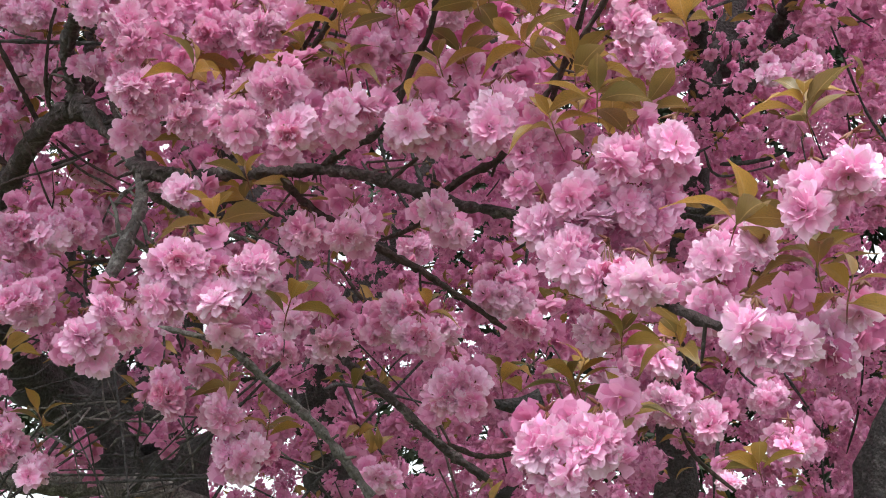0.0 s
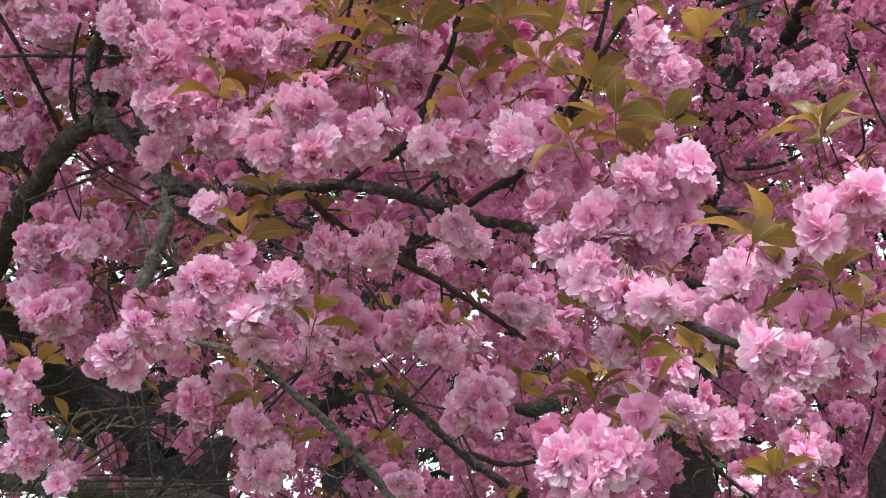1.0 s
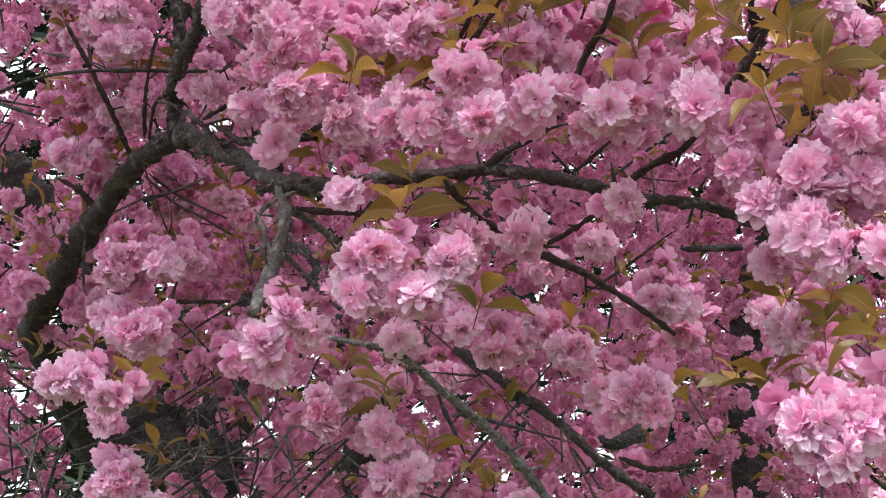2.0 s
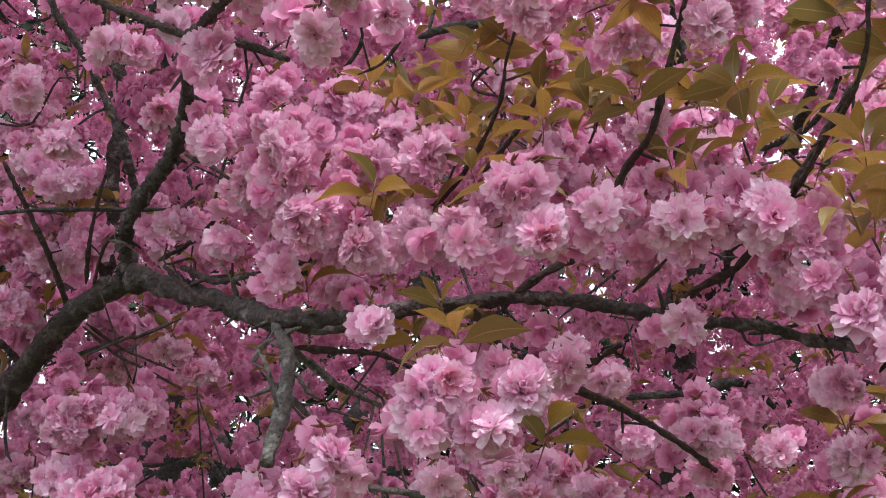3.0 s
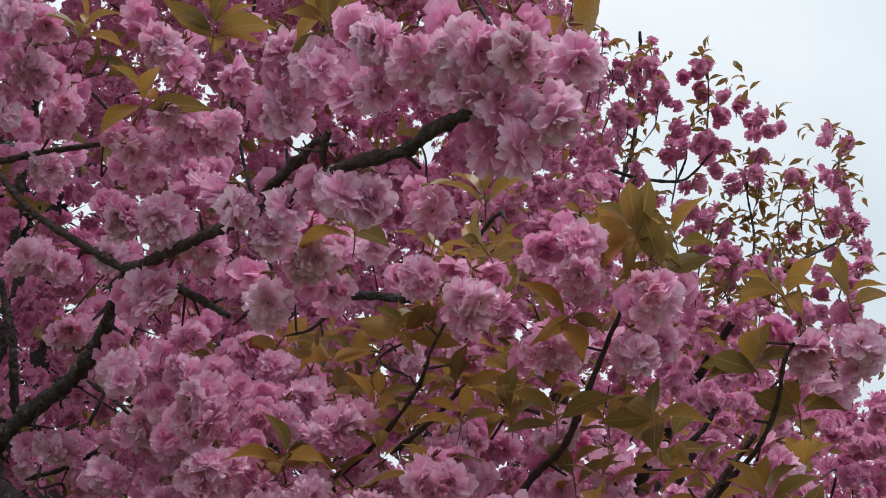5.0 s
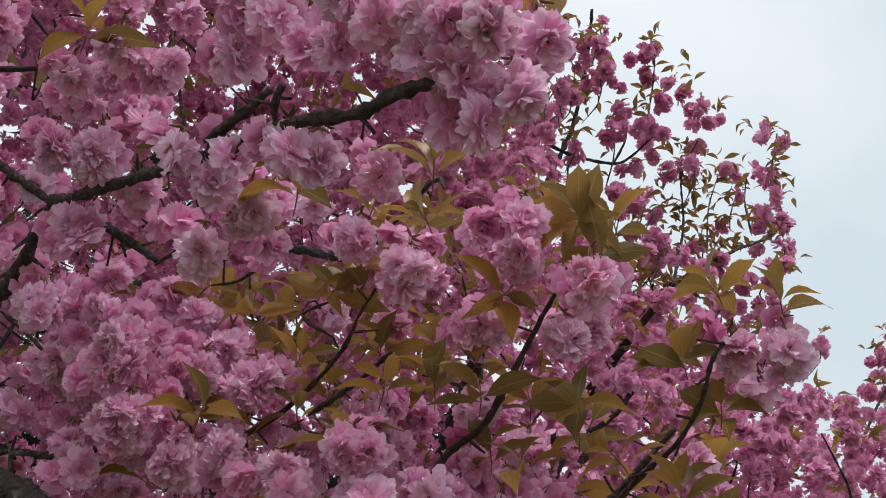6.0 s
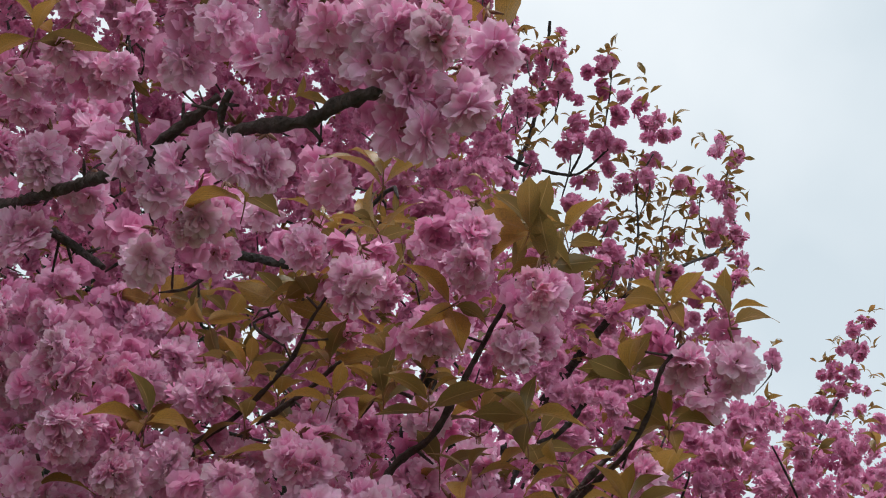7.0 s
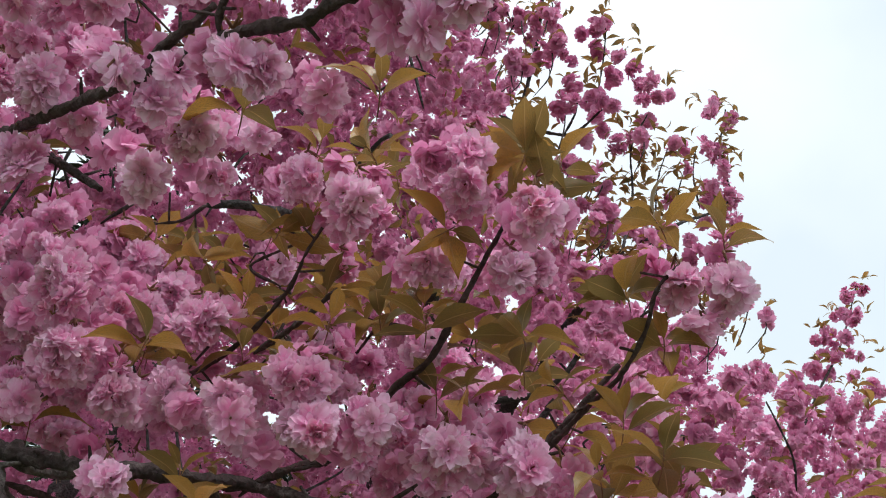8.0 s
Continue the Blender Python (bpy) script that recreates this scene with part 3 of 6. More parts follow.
branch(near_tree, [(-0.409, 1.551, 1.934), (-0.421, 1.555, 1.956), (-0.428, 1.556, 1.984), (-0.438, 1.561, 2.001)], 0.0032, 0.0019, BARK_LICHEN)
branch(near_tree, [(-0.406, 1.568, 1.974), (-0.390, 1.560, 1.963), (-0.382, 1.555, 1.944), (-0.368, 1.558, 1.934)], 0.0038, 0.0019, BARK_LICHEN)
branch(near_tree, [(-0.411, 1.602, 2.028), (-0.431, 1.599, 2.014), (-0.441, 1.596, 1.995)], 0.0038, 0.0019, BARK_LICHEN)

bunch(near_tree, near_mass, 0.152, 1.121, 1.810, 0.075, 0.060)
bunch(near_tree, near_mass, 0.123, 1.146, 1.835, 0.070, 0.060)
bunch(near_tree, near_mass, 0.095, 1.169, 1.871, 0.050, 0.050)
bunch(near_tree, near_mass, -0.255, 1.441, 1.798, 0.060, 0.050)
bunch(near_tree, near_mass, 0.169, 1.083, 1.796, 0.050, 0.050)
bunch(near_tree, near_mass, 0.234, 1.059, 1.764, 0.060, 0.050)
bunch(near_tree, near_mass, -0.143, 1.542, 1.803, 0.060, 0.050)
bunch(near_tree, near_mass, 0.244, 0.964, 1.731, 0.062, 0.050)
bunch(near_tree, near_mass, 0.176, 1.034, 1.784, 0.050, 0.045)
bunch(near_tree, near_mass, 0.271, 0.966, 1.722, 0.050, 0.050)
bunch(near_tree, near_mass, -0.392, 1.429, 2.166, 0.086, 0.086)
bunch(near_tree, near_mass, -0.371, 1.442, 2.102, 0.094, 0.079)
bunch(near_tree, near_mass, -0.317, 1.449, 2.074, 0.065, 0.086)
bunch(near_tree, near_mass, -0.405, 1.500, 2.067, 0.037, 0.037)
bunch(near_tree, near_mass, -0.180, 1.253, 2.039, 0.069, 0.050)
bunch(near_tree, near_mass, -0.229, 1.308, 2.020, 0.078, 0.058)
bunch(near_tree, near_mass, -0.161, 1.262, 1.999, 0.069, 0.069)
bunch(near_tree, near_mass, -0.102, 1.259, 2.014, 0.060, 0.060)
bunch(near_tree, near_mass, -0.029, 1.233, 1.993, 0.080, 0.067)
bunch(near_tree, near_mass, 0.008, 1.262, 2.004, 0.031, 0.038)
bunch(near_tree, near_mass, 0.047, 1.214, 1.990, 0.060, 0.078)
bunch(near_tree, near_mass, 0.095, 1.219, 1.969, 0.060, 0.060)
bunch(near_tree, near_mass, 0.089, 1.228, 1.928, 0.054, 0.042)
bunch(near_tree, near_mass, 0.136, 1.155, 1.886, 0.062, 0.079)
bunch(near_tree, near_mass, 0.179, 1.127, 1.925, 0.072, 0.056)
bunch(near_tree, near_mass, 0.220, 1.126, 1.931, 0.061, 0.067)
bunch(near_tree, near_mass, 0.187, 1.156, 1.886, 0.085, 0.057)
bunch(near_tree, near_mass, 0.210, 1.158, 1.875, 0.051, 0.045)
bunch(near_tree, near_mass, 0.140, 1.194, 1.847, 0.064, 0.041)
bunch(near_tree, near_mass, 0.186, 1.194, 1.847, 0.070, 0.041)
bunch(near_tree, near_mass, -0.005, 1.330, 1.924, 0.052, 0.039)
bunch(near_tree, near_mass, 0.250, 1.098, 1.823, 0.064, 0.048)
bunch(near_tree, near_mass, 0.270, 1.047, 1.824, 0.046, 0.046)
bunch(near_tree, near_mass, 0.291, 0.942, 1.837, 0.051, 0.060)
bunch(near_tree, near_mass, 0.324, 0.938, 1.859, 0.051, 0.056)
bunch(near_tree, near_mass, 0.289, 1.044, 1.742, 0.075, 0.050)
bunch(near_tree, near_mass, 0.259, 1.040, 1.756, 0.035, 0.040)
bunch(near_tree, near_mass, 0.335, 1.045, 1.737, 0.045, 0.065)
bunch(near_tree, near_mass, 0.349, 1.010, 1.757, 0.029, 0.039)
bunch(near_tree, near_mass, -0.271, 1.241, 1.846, 0.078, 0.066)
bunch(near_tree, near_mass, -0.289, 1.249, 1.811, 0.066, 0.048)
bunch(near_tree, near_mass, -0.235, 1.250, 1.808, 0.066, 0.066)
bunch(near_tree, near_mass, -0.199, 1.244, 1.837, 0.054, 0.048)
bunch(near_tree, near_mass, -0.371, 1.329, 1.814, 0.045, 0.038)
bunch(near_tree, near_mass, -0.396, 1.336, 1.779, 0.058, 0.058)
bunch(near_tree, near_mass, -0.351, 1.334, 1.792, 0.051, 0.045)
bunch(near_tree, near_mass, -0.389, 1.360, 1.762, 0.045, 0.026)
bunch(near_tree, near_mass, -0.170, 1.480, 1.929, 0.079, 0.058)
bunch(near_tree, near_mass, -0.109, 1.431, 1.922, 0.063, 0.063)
bunch(near_tree, near_mass, 0.183, 1.409, 1.799, 0.074, 0.061)
bunch(near_tree, near_mass, 0.085, 1.081, 1.650, 0.061, 0.051)
bunch(near_tree, near_mass, 0.131, 1.081, 1.652, 0.071, 0.061)
bunch(near_tree, near_mass, 0.105, 1.086, 1.627, 0.077, 0.031)
bunch(near_tree, near_mass, -0.183, 1.452, 1.820, 0.049, 0.049)
bunch(near_tree, near_mass, 0.310, 1.680, 1.730, 0.063, 0.079)
bunch(near_tree, near_mass, 0.366, 1.684, 1.715, 0.047, 0.055)
bunch(near_tree, near_mass, 0.203, 1.470, 1.751, 0.063, 0.042)
bunch(near_tree, near_mass, -0.280, 1.576, 1.710, 0.067, 0.067)
bunch(near_tree, near_mass, -0.258, 1.586, 1.667, 0.097, 0.089)
bunch(near_tree, near_mass, -0.354, 1.569, 1.740, 0.059, 0.082)
bunch(near_tree, near_mass, -0.329, 1.664, 1.778, 0.063, 0.047)
bunch(near_tree, near_mass, 0.015, 1.472, 1.731, 0.091, 0.077)
bunch(near_tree, near_mass, -0.036, 1.657, 1.824, 0.071, 0.063)
bunch(near_tree, near_mass, -0.063, 1.748, 1.877, 0.075, 0.075)
bunch(near_tree, near_mass, 0.073, 1.547, 1.866, 0.089, 0.082)
bunch(near_tree, near_mass, 0.114, 1.654, 1.847, 0.063, 0.055)
bunch(near_tree, near_mass, -0.690, 1.915, 2.026, 0.111, 0.093)
bunch(near_tree, near_mass, -0.616, 1.914, 2.035, 0.102, 0.084)
bunch(near_tree, near_mass, -0.639, 1.839, 1.902, 0.106, 0.088)
bunch(near_tree, near_mass, -0.700, 1.930, 1.954, 0.102, 0.056)
bunch(near_tree, near_mass, -0.675, 1.882, 1.695, 0.097, 0.097)
bunch(near_tree, near_mass, -0.701, 1.864, 1.781, 0.044, 0.071)
bunch(near_tree, near_mass, -0.623, 1.892, 1.652, 0.053, 0.062)
bunch(near_tree, near_mass, 0.228, 1.249, 2.078, 0.050, 0.056)
bunch(near_tree, near_mass, 0.209, 1.241, 2.111, 0.038, 0.038)
bunch(near_tree, near_mass, 0.586, 2.062, 2.359, 0.051, 0.071)
bunch(near_tree, near_mass, 0.652, 2.061, 2.364, 0.061, 0.061)
bunch(near_tree, near_mass, -0.397, 1.558, 2.281, 0.071, 0.047)
bunch(near_tree, near_mass, -0.345, 1.651, 2.328, 0.084, 0.050)
bunch(near_tree, near_mass, -0.233, 1.475, 2.194, 0.067, 0.067)
bunch(near_tree, near_mass, -0.092, 1.481, 2.175, 0.067, 0.067)
bunch(near_tree, near_mass, 0.010, 1.378, 2.181, 0.056, 0.063)
bunch(near_tree, near_mass, 0.032, 1.439, 2.136, 0.065, 0.058)
bunch(near_tree, near_mass, 0.087, 1.394, 2.109, 0.049, 0.042)
bunch(near_tree, near_mass, 0.533, 1.894, 1.692, 0.088, 0.071)
bunch(near_tree, near_mass, 0.445, 1.904, 1.640, 0.053, 0.044)
bunch(near_tree, near_mass, 0.529, 1.980, 1.769, 0.074, 0.056)
bunch(near_tree, near_mass, -0.089, 1.797, 1.640, 0.075, 0.050)
bunch(near_tree, near_mass, -0.311, 1.419, 1.970, 0.056, 0.042)
bunch(near_tree, near_mass, 0.285, 1.567, 1.782, 0.052, 0.052)
bunch(near_tree, near_mass, 0.272, 1.252, 1.821, 0.072, 0.042)
bunch(near_tree, near_mass, -0.315, 1.645, 2.373, 0.069, 0.069)
bunch(near_tree, near_mass, -0.439, 1.652, 2.245, 0.082, 0.067)
bunch(near_tree, near_mass, -0.402, 1.655, 2.228, 0.067, 0.067)
bunch(near_tree, near_mass, -0.466, 1.717, 2.366, 0.079, 0.071)
bunch(near_tree, near_mass, -0.519, 1.771, 2.379, 0.073, 0.057)
bunch(near_tree, near_mass, -0.275, 1.627, 2.268, 0.059, 0.059)
bunch(near_tree, near_mass, -0.201, 1.522, 2.242, 0.063, 0.049)
bunch(near_tree, near_mass, -0.344, 1.613, 2.182, 0.072, 0.065)
bunch(near_tree, near_mass, -0.324, 1.624, 2.147, 0.072, 0.058)
bunch(near_tree, near_mass, -0.277, 1.528, 2.103, 0.061, 0.054)
bunch(near_tree, near_mass, -0.251, 1.490, 2.114, 0.059, 0.053)
bunch(near_tree, near_mass, 0.138, 1.284, 1.930, 0.061, 0.050)
bunch(near_tree, near_mass, 0.168, 1.267, 1.910, 0.060, 0.066)
bunch(near_tree, near_mass, 0.123, 1.330, 1.955, 0.046, 0.046)
bunch(near_tree, near_mass, 0.178, 1.221, 1.944, 0.043, 0.048)
bunch(near_tree, near_mass, 0.131, 1.336, 2.021, 0.059, 0.048)
bunch(near_tree, near_mass, 0.112, 1.346, 2.001, 0.048, 0.042)
bunch(near_tree, near_mass, 0.177, 1.280, 1.874, 0.049, 0.049)
bunch(near_tree, near_mass, 0.154, 1.362, 1.860, 0.058, 0.041)
bunch(near_tree, near_mass, 0.195, 1.311, 1.842, 0.033, 0.045)
bunch(near_tree, near_mass, -0.063, 1.517, 2.219, 0.077, 0.070)
bunch(near_tree, near_mass, -0.037, 1.528, 2.184, 0.063, 0.042)
bunch(near_tree, near_mass, 0.094, 1.417, 2.160, 0.058, 0.052)
bunch(near_tree, near_mass, -0.669, 1.577, 1.791, 0.088, 0.069)
bunch(near_tree, near_mass, -0.613, 1.579, 1.770, 0.075, 0.038)
bunch(near_tree, near_mass, -0.437, 1.644, 1.837, 0.061, 0.074)
bunch(near_tree, near_mass, -0.368, 1.580, 1.846, 0.065, 0.052)
bunch(near_tree, near_mass, 0.220, 1.467, 1.707, 0.066, 0.042)
bunch(near_tree, near_mass, 0.019, 1.728, 1.778, 0.079, 0.058)
bunch(near_tree, near_mass, 0.017, 1.705, 1.982, 0.067, 0.052)
bunch(near_tree, near_mass, 0.082, 1.824, 1.934, 0.079, 0.055)
bunch(near_tree, near_mass, -0.042, 1.819, 1.980, 0.063, 0.063)
bunch(near_tree, near_mass, 0.270, 1.816, 1.906, 0.055, 0.047)
bunch(near_tree, near_mass, -0.154, 1.605, 1.867, 0.061, 0.054)
bunch(near_tree, near_mass, -0.209, 1.504, 1.864, 0.056, 0.050)
bunch(near_tree, near_mass, -0.295, 1.527, 2.024, 0.059, 0.046)
bunch(near_tree, near_mass, -0.514, 1.947, 2.335, 0.071, 0.044)
bunch(near_tree, near_mass, -0.768, 2.169, 2.383, 0.107, 0.078)
bunch(near_tree, near_mass, -0.833, 2.104, 2.287, 0.084, 0.074)
bunch(near_tree, near_mass, -0.843, 2.558, 2.225, 0.123, 0.067)
bunch(near_tree, near_mass, -0.711, 2.556, 2.195, 0.123, 0.078)
bunch(near_tree, near_mass, -0.858, 2.496, 2.109, 0.128, 0.075)
bunch(near_tree, near_mass, -0.604, 2.404, 1.999, 0.092, 0.071)
bunch(near_tree, near_mass, -0.288, 2.102, 1.864, 0.088, 0.071)
bunch(near_tree, near_mass, -0.200, 2.092, 1.866, 0.088, 0.071)
bunch(near_tree, near_mass, 0.003, 1.960, 1.880, 0.075, 0.067)
bunch(near_tree, near_mass, -0.094, 1.867, 1.865, 0.071, 0.055)
bunch(near_tree, near_mass, -0.810, 2.116, 2.537, 0.078, 0.068)
bunch(near_tree, near_mass, -0.743, 2.125, 2.496, 0.088, 0.058)
bunch(near_tree, near_mass, -0.884, 2.222, 2.560, 0.071, 0.061)
bunch(near_tree, near_mass, -0.805, 2.195, 2.466, 0.100, 0.070)
bunch(near_tree, near_mass, -0.880, 2.264, 2.445, 0.092, 0.071)
bunch(near_tree, near_mass, -0.825, 2.271, 2.413, 0.092, 0.061)
bunch(near_tree, near_mass, -0.757, 2.201, 2.440, 0.070, 0.080)
bunch(near_tree, near_mass, -0.894, 2.299, 2.355, 0.092, 0.092)
bunch(near_tree, near_mass, -0.832, 2.250, 2.328, 0.080, 0.070)
bunch(near_tree, near_mass, -0.814, 2.310, 2.306, 0.061, 0.061)
bunch(near_tree, near_mass, -0.697, 2.294, 2.317, 0.092, 0.071)
bunch(near_tree, near_mass, -0.621, 2.294, 2.297, 0.112, 0.082)
bunch(near_tree, near_mass, -0.575, 2.208, 2.228, 0.078, 0.058)
bunch(near_tree, near_mass, -0.685, 2.322, 2.240, 0.092, 0.061)
bunch(near_tree, near_mass, -0.538, 2.218, 2.193, 0.088, 0.058)
bunch(near_tree, near_mass, -0.604, 2.125, 2.458, 0.078, 0.049)
bunch(near_tree, near_mass, -0.580, 2.053, 2.356, 0.056, 0.056)
bunch(near_tree, near_mass, -0.514, 1.947, 2.335, 0.071, 0.071)
bunch(near_tree, near_mass, -0.485, 1.912, 2.280, 0.077, 0.069)
bunch(near_tree, near_mass, -0.409, 1.607, 2.128, 0.047, 0.064)
bunch(near_tree, near_mass, -0.458, 1.886, 2.199, 0.084, 0.042)
bunch(near_tree, near_mass, -0.318, 1.781, 2.155, 0.087, 0.063)
bunch(near_tree, near_mass, -0.891, 2.192, 2.642, 0.092, 0.082)
bunch(near_tree, near_mass, -0.798, 2.174, 2.664, 0.092, 0.082)
bunch(near_tree, near_mass, -0.857, 2.162, 2.712, 0.092, 0.082)
bunch(near_tree, near_mass, -0.346, 0.893, 2.252, 0.050, 0.050)
bunch(near_tree, near_mass, -0.323, 0.880, 2.225, 0.040, 0.049)
bunch(near_tree, near_mass, -0.294, 0.835, 2.207, 0.056, 0.051)
bunch(near_tree, near_mass, -0.262, 0.813, 2.192, 0.054, 0.054)
bunch(near_tree, near_mass, -0.267, 0.835, 2.161, 0.050, 0.054)
bunch(near_tree, near_mass, -0.226, 0.830, 2.152, 0.054, 0.046)
bunch(near_tree, near_mass, -0.205, 0.838, 2.225, 0.044, 0.049)
bunch(near_tree, near_mass, -0.339, 0.930, 2.231, 0.042, 0.037)
bunch(near_tree, near_mass, -0.295, 0.868, 2.196, 0.044, 0.039)
bunch(near_tree, near_mass, -0.252, 0.849, 2.134, 0.046, 0.025)
bunch(near_tree, near_mass, -0.373, 1.007, 2.312, 0.046, 0.056)
bunch(near_tree, near_mass, -0.399, 1.042, 2.360, 0.037, 0.043)
bunch(near_tree, near_mass, -0.389, 1.070, 2.315, 0.048, 0.064)
bunch(near_tree, near_mass, -0.351, 1.013, 2.294, 0.026, 0.026)
bunch(near_tree, near_mass, -0.352, 0.980, 2.162, 0.037, 0.037)
bunch(near_tree, near_mass, -0.327, 0.977, 2.157, 0.037, 0.046)
bunch(near_tree, near_mass, -0.383, 1.060, 2.201, 0.030, 0.025)
bunch(near_tree, near_mass, -0.418, 1.089, 2.207, 0.036, 0.031)
bunch(near_tree, near_mass, -0.384, 1.093, 2.189, 0.041, 0.036)
bunch(near_tree, near_mass, -0.342, 1.139, 2.196, 0.064, 0.059)
bunch(near_tree, near_mass, -0.366, 1.211, 2.190, 0.056, 0.050)
bunch(near_tree, near_mass, -0.285, 1.271, 2.254, 0.048, 0.042)
bunch(near_tree, near_mass, -0.260, 1.238, 2.293, 0.030, 0.036)
bunch(near_tree, near_mass, -0.506, 1.224, 2.498, 0.050, 0.050)
bunch(near_tree, near_mass, -0.483, 1.231, 2.479, 0.056, 0.050)
bunch(near_tree, near_mass, -0.483, 1.217, 2.407, 0.066, 0.054)
bunch(near_tree, near_mass, -0.520, 1.250, 2.374, 0.054, 0.042)
bunch(near_tree, near_mass, -0.434, 1.216, 2.390, 0.048, 0.066)
bunch(near_tree, near_mass, -0.424, 1.222, 2.469, 0.056, 0.038)
bunch(near_tree, near_mass, -0.472, 1.283, 2.307, 0.066, 0.066)
bunch(near_tree, near_mass, -0.514, 1.331, 2.342, 0.050, 0.050)
bunch(near_tree, near_mass, -0.423, 1.285, 2.285, 0.042, 0.048)
bunch(near_tree, near_mass, -0.470, 1.367, 2.272, 0.050, 0.056)
bunch(near_tree, near_mass, -0.707, 1.277, 2.496, 0.056, 0.050)
bunch(near_tree, near_mass, -0.667, 1.246, 2.525, 0.056, 0.056)
bunch(near_tree, near_mass, -0.640, 1.285, 2.549, 0.052, 0.052)
bunch(near_tree, near_mass, -0.642, 1.317, 2.503, 0.071, 0.065)
bunch(near_tree, near_mass, -0.606, 1.413, 2.530, 0.063, 0.077)
bunch(near_tree, near_mass, -0.702, 1.351, 2.475, 0.045, 0.052)
bunch(near_tree, near_mass, -0.663, 1.346, 2.468, 0.045, 0.045)
bunch(near_tree, near_mass, -0.253, 1.045, 2.209, 0.061, 0.036)
bunch(near_tree, near_mass, -0.097, 1.362, 2.321, 0.071, 0.074)
bunch(near_tree, near_mass, -0.150, 1.402, 2.373, 0.056, 0.056)
bunch(near_tree, near_mass, -0.068, 1.354, 2.323, 0.034, 0.040)
bunch(near_tree, near_mass, 0.050, 1.182, 2.258, 0.068, 0.063)
bunch(near_tree, near_mass, -0.038, 1.177, 2.299, 0.051, 0.048)
bunch(near_tree, near_mass, -0.035, 1.196, 2.269, 0.054, 0.054)
bunch(near_tree, near_mass, 0.081, 1.248, 2.240, 0.038, 0.050)
bunch(near_tree, near_mass, 0.066, 1.305, 2.253, 0.052, 0.032)
bunch(near_tree, near_mass, 0.033, 1.400, 2.308, 0.097, 0.049)
bunch(near_tree, near_mass, 0.163, 1.615, 2.306, 0.052, 0.052)
bunch(near_tree, near_mass, 0.121, 1.462, 2.183, 0.070, 0.056)
bunch(near_tree, near_mass, 0.118, 1.488, 2.145, 0.063, 0.049)
bunch(near_tree, near_mass, 0.264, 1.601, 2.288, 0.047, 0.032)
bunch(near_tree, near_mass, 0.246, 1.549, 2.189, 0.052, 0.052)
bunch(near_tree, near_mass, 0.009, 1.570, 2.248, 0.052, 0.059)
bunch(near_tree, near_mass, -0.026, 1.605, 2.392, 0.047, 0.039)
bunch(near_tree, near_mass, -0.249, 1.558, 2.273, 0.058, 0.058)
bunch(near_tree, near_mass, -0.282, 1.539, 2.222, 0.056, 0.056)
bunch(near_tree, near_mass, -0.316, 1.546, 2.223, 0.056, 0.056)
bunch(near_tree, near_mass, -0.378, 1.553, 2.237, 0.070, 0.063)
bunch(near_tree, near_mass, -0.402, 1.578, 2.209, 0.077, 0.077)
bunch(near_tree, near_mass, -0.288, 1.592, 2.328, 0.067, 0.052)
bunch(near_tree, near_mass, -0.483, 1.557, 2.270, 0.063, 0.070)
bunch(near_tree, near_mass, -0.431, 1.633, 2.321, 0.059, 0.059)
bunch(near_tree, near_mass, -0.492, 1.711, 2.411, 0.055, 0.047)
bunch(near_tree, near_mass, -0.552, 1.730, 2.406, 0.071, 0.063)
bunch(near_tree, near_mass, -0.538, 1.816, 2.275, 0.087, 0.047)
bunch(near_tree, near_mass, -0.469, 1.721, 2.206, 0.067, 0.052)
bunch(near_tree, near_mass, -0.166, 1.503, 2.139, 0.067, 0.054)
bunch(near_tree, near_mass, -0.721, 1.998, 2.438, 0.106, 0.071)
bunch(near_tree, near_mass, -0.686, 2.045, 2.356, 0.088, 0.071)
bunch(near_tree, near_mass, -0.623, 1.688, 2.495, 0.071, 0.063)
bunch(near_tree, near_mass, -0.583, 1.688, 2.480, 0.071, 0.063)
bunch(near_tree, near_mass, -0.721, 1.649, 2.407, 0.052, 0.067)
bunch(near_tree, near_mass, -0.715, 1.871, 2.441, 0.075, 0.067)
bunch(near_tree, near_mass, -0.612, 1.536, 2.532, 0.067, 0.059)
bunch(near_tree, near_mass, -0.736, 1.560, 2.544, 0.052, 0.045)
bunch(near_tree, near_mass, -0.516, 1.486, 2.388, 0.042, 0.035)
bunch(near_tree, near_mass, -0.075, 1.706, 2.444, 0.050, 0.050)
bunch(near_tree, near_mass, -0.443, 1.328, 2.411, 0.052, 0.039)
bunch(near_tree, near_mass, -0.304, 1.205, 2.267, 0.035, 0.035)
bunch(near_tree, near_mass, -0.191, 1.629, 2.147, 0.091, 0.056)
bunch(near_tree, near_mass, -0.136, 1.564, 2.109, 0.067, 0.054)
bunch(near_tree, near_mass, -0.235, 1.693, 2.087, 0.070, 0.056)
bunch(near_tree, near_mass, 0.008, 1.424, 2.078, 0.070, 0.058)
bunch(near_tree, near_mass, -0.027, 1.453, 2.060, 0.051, 0.058)
bunch(near_tree, near_mass, -0.055, 1.513, 2.126, 0.054, 0.047)
bunch(near_tree, near_mass, 0.070, 1.310, 2.049, 0.060, 0.042)
bunch(near_tree, near_mass, 0.051, 1.313, 2.020, 0.053, 0.048)
bunch(near_tree, near_mass, -0.219, 1.621, 2.271, 0.072, 0.086)
bunch(near_tree, near_mass, -0.371, 1.622, 2.278, 0.063, 0.056)
bunch(near_tree, near_mass, -0.280, 1.691, 2.305, 0.052, 0.052)
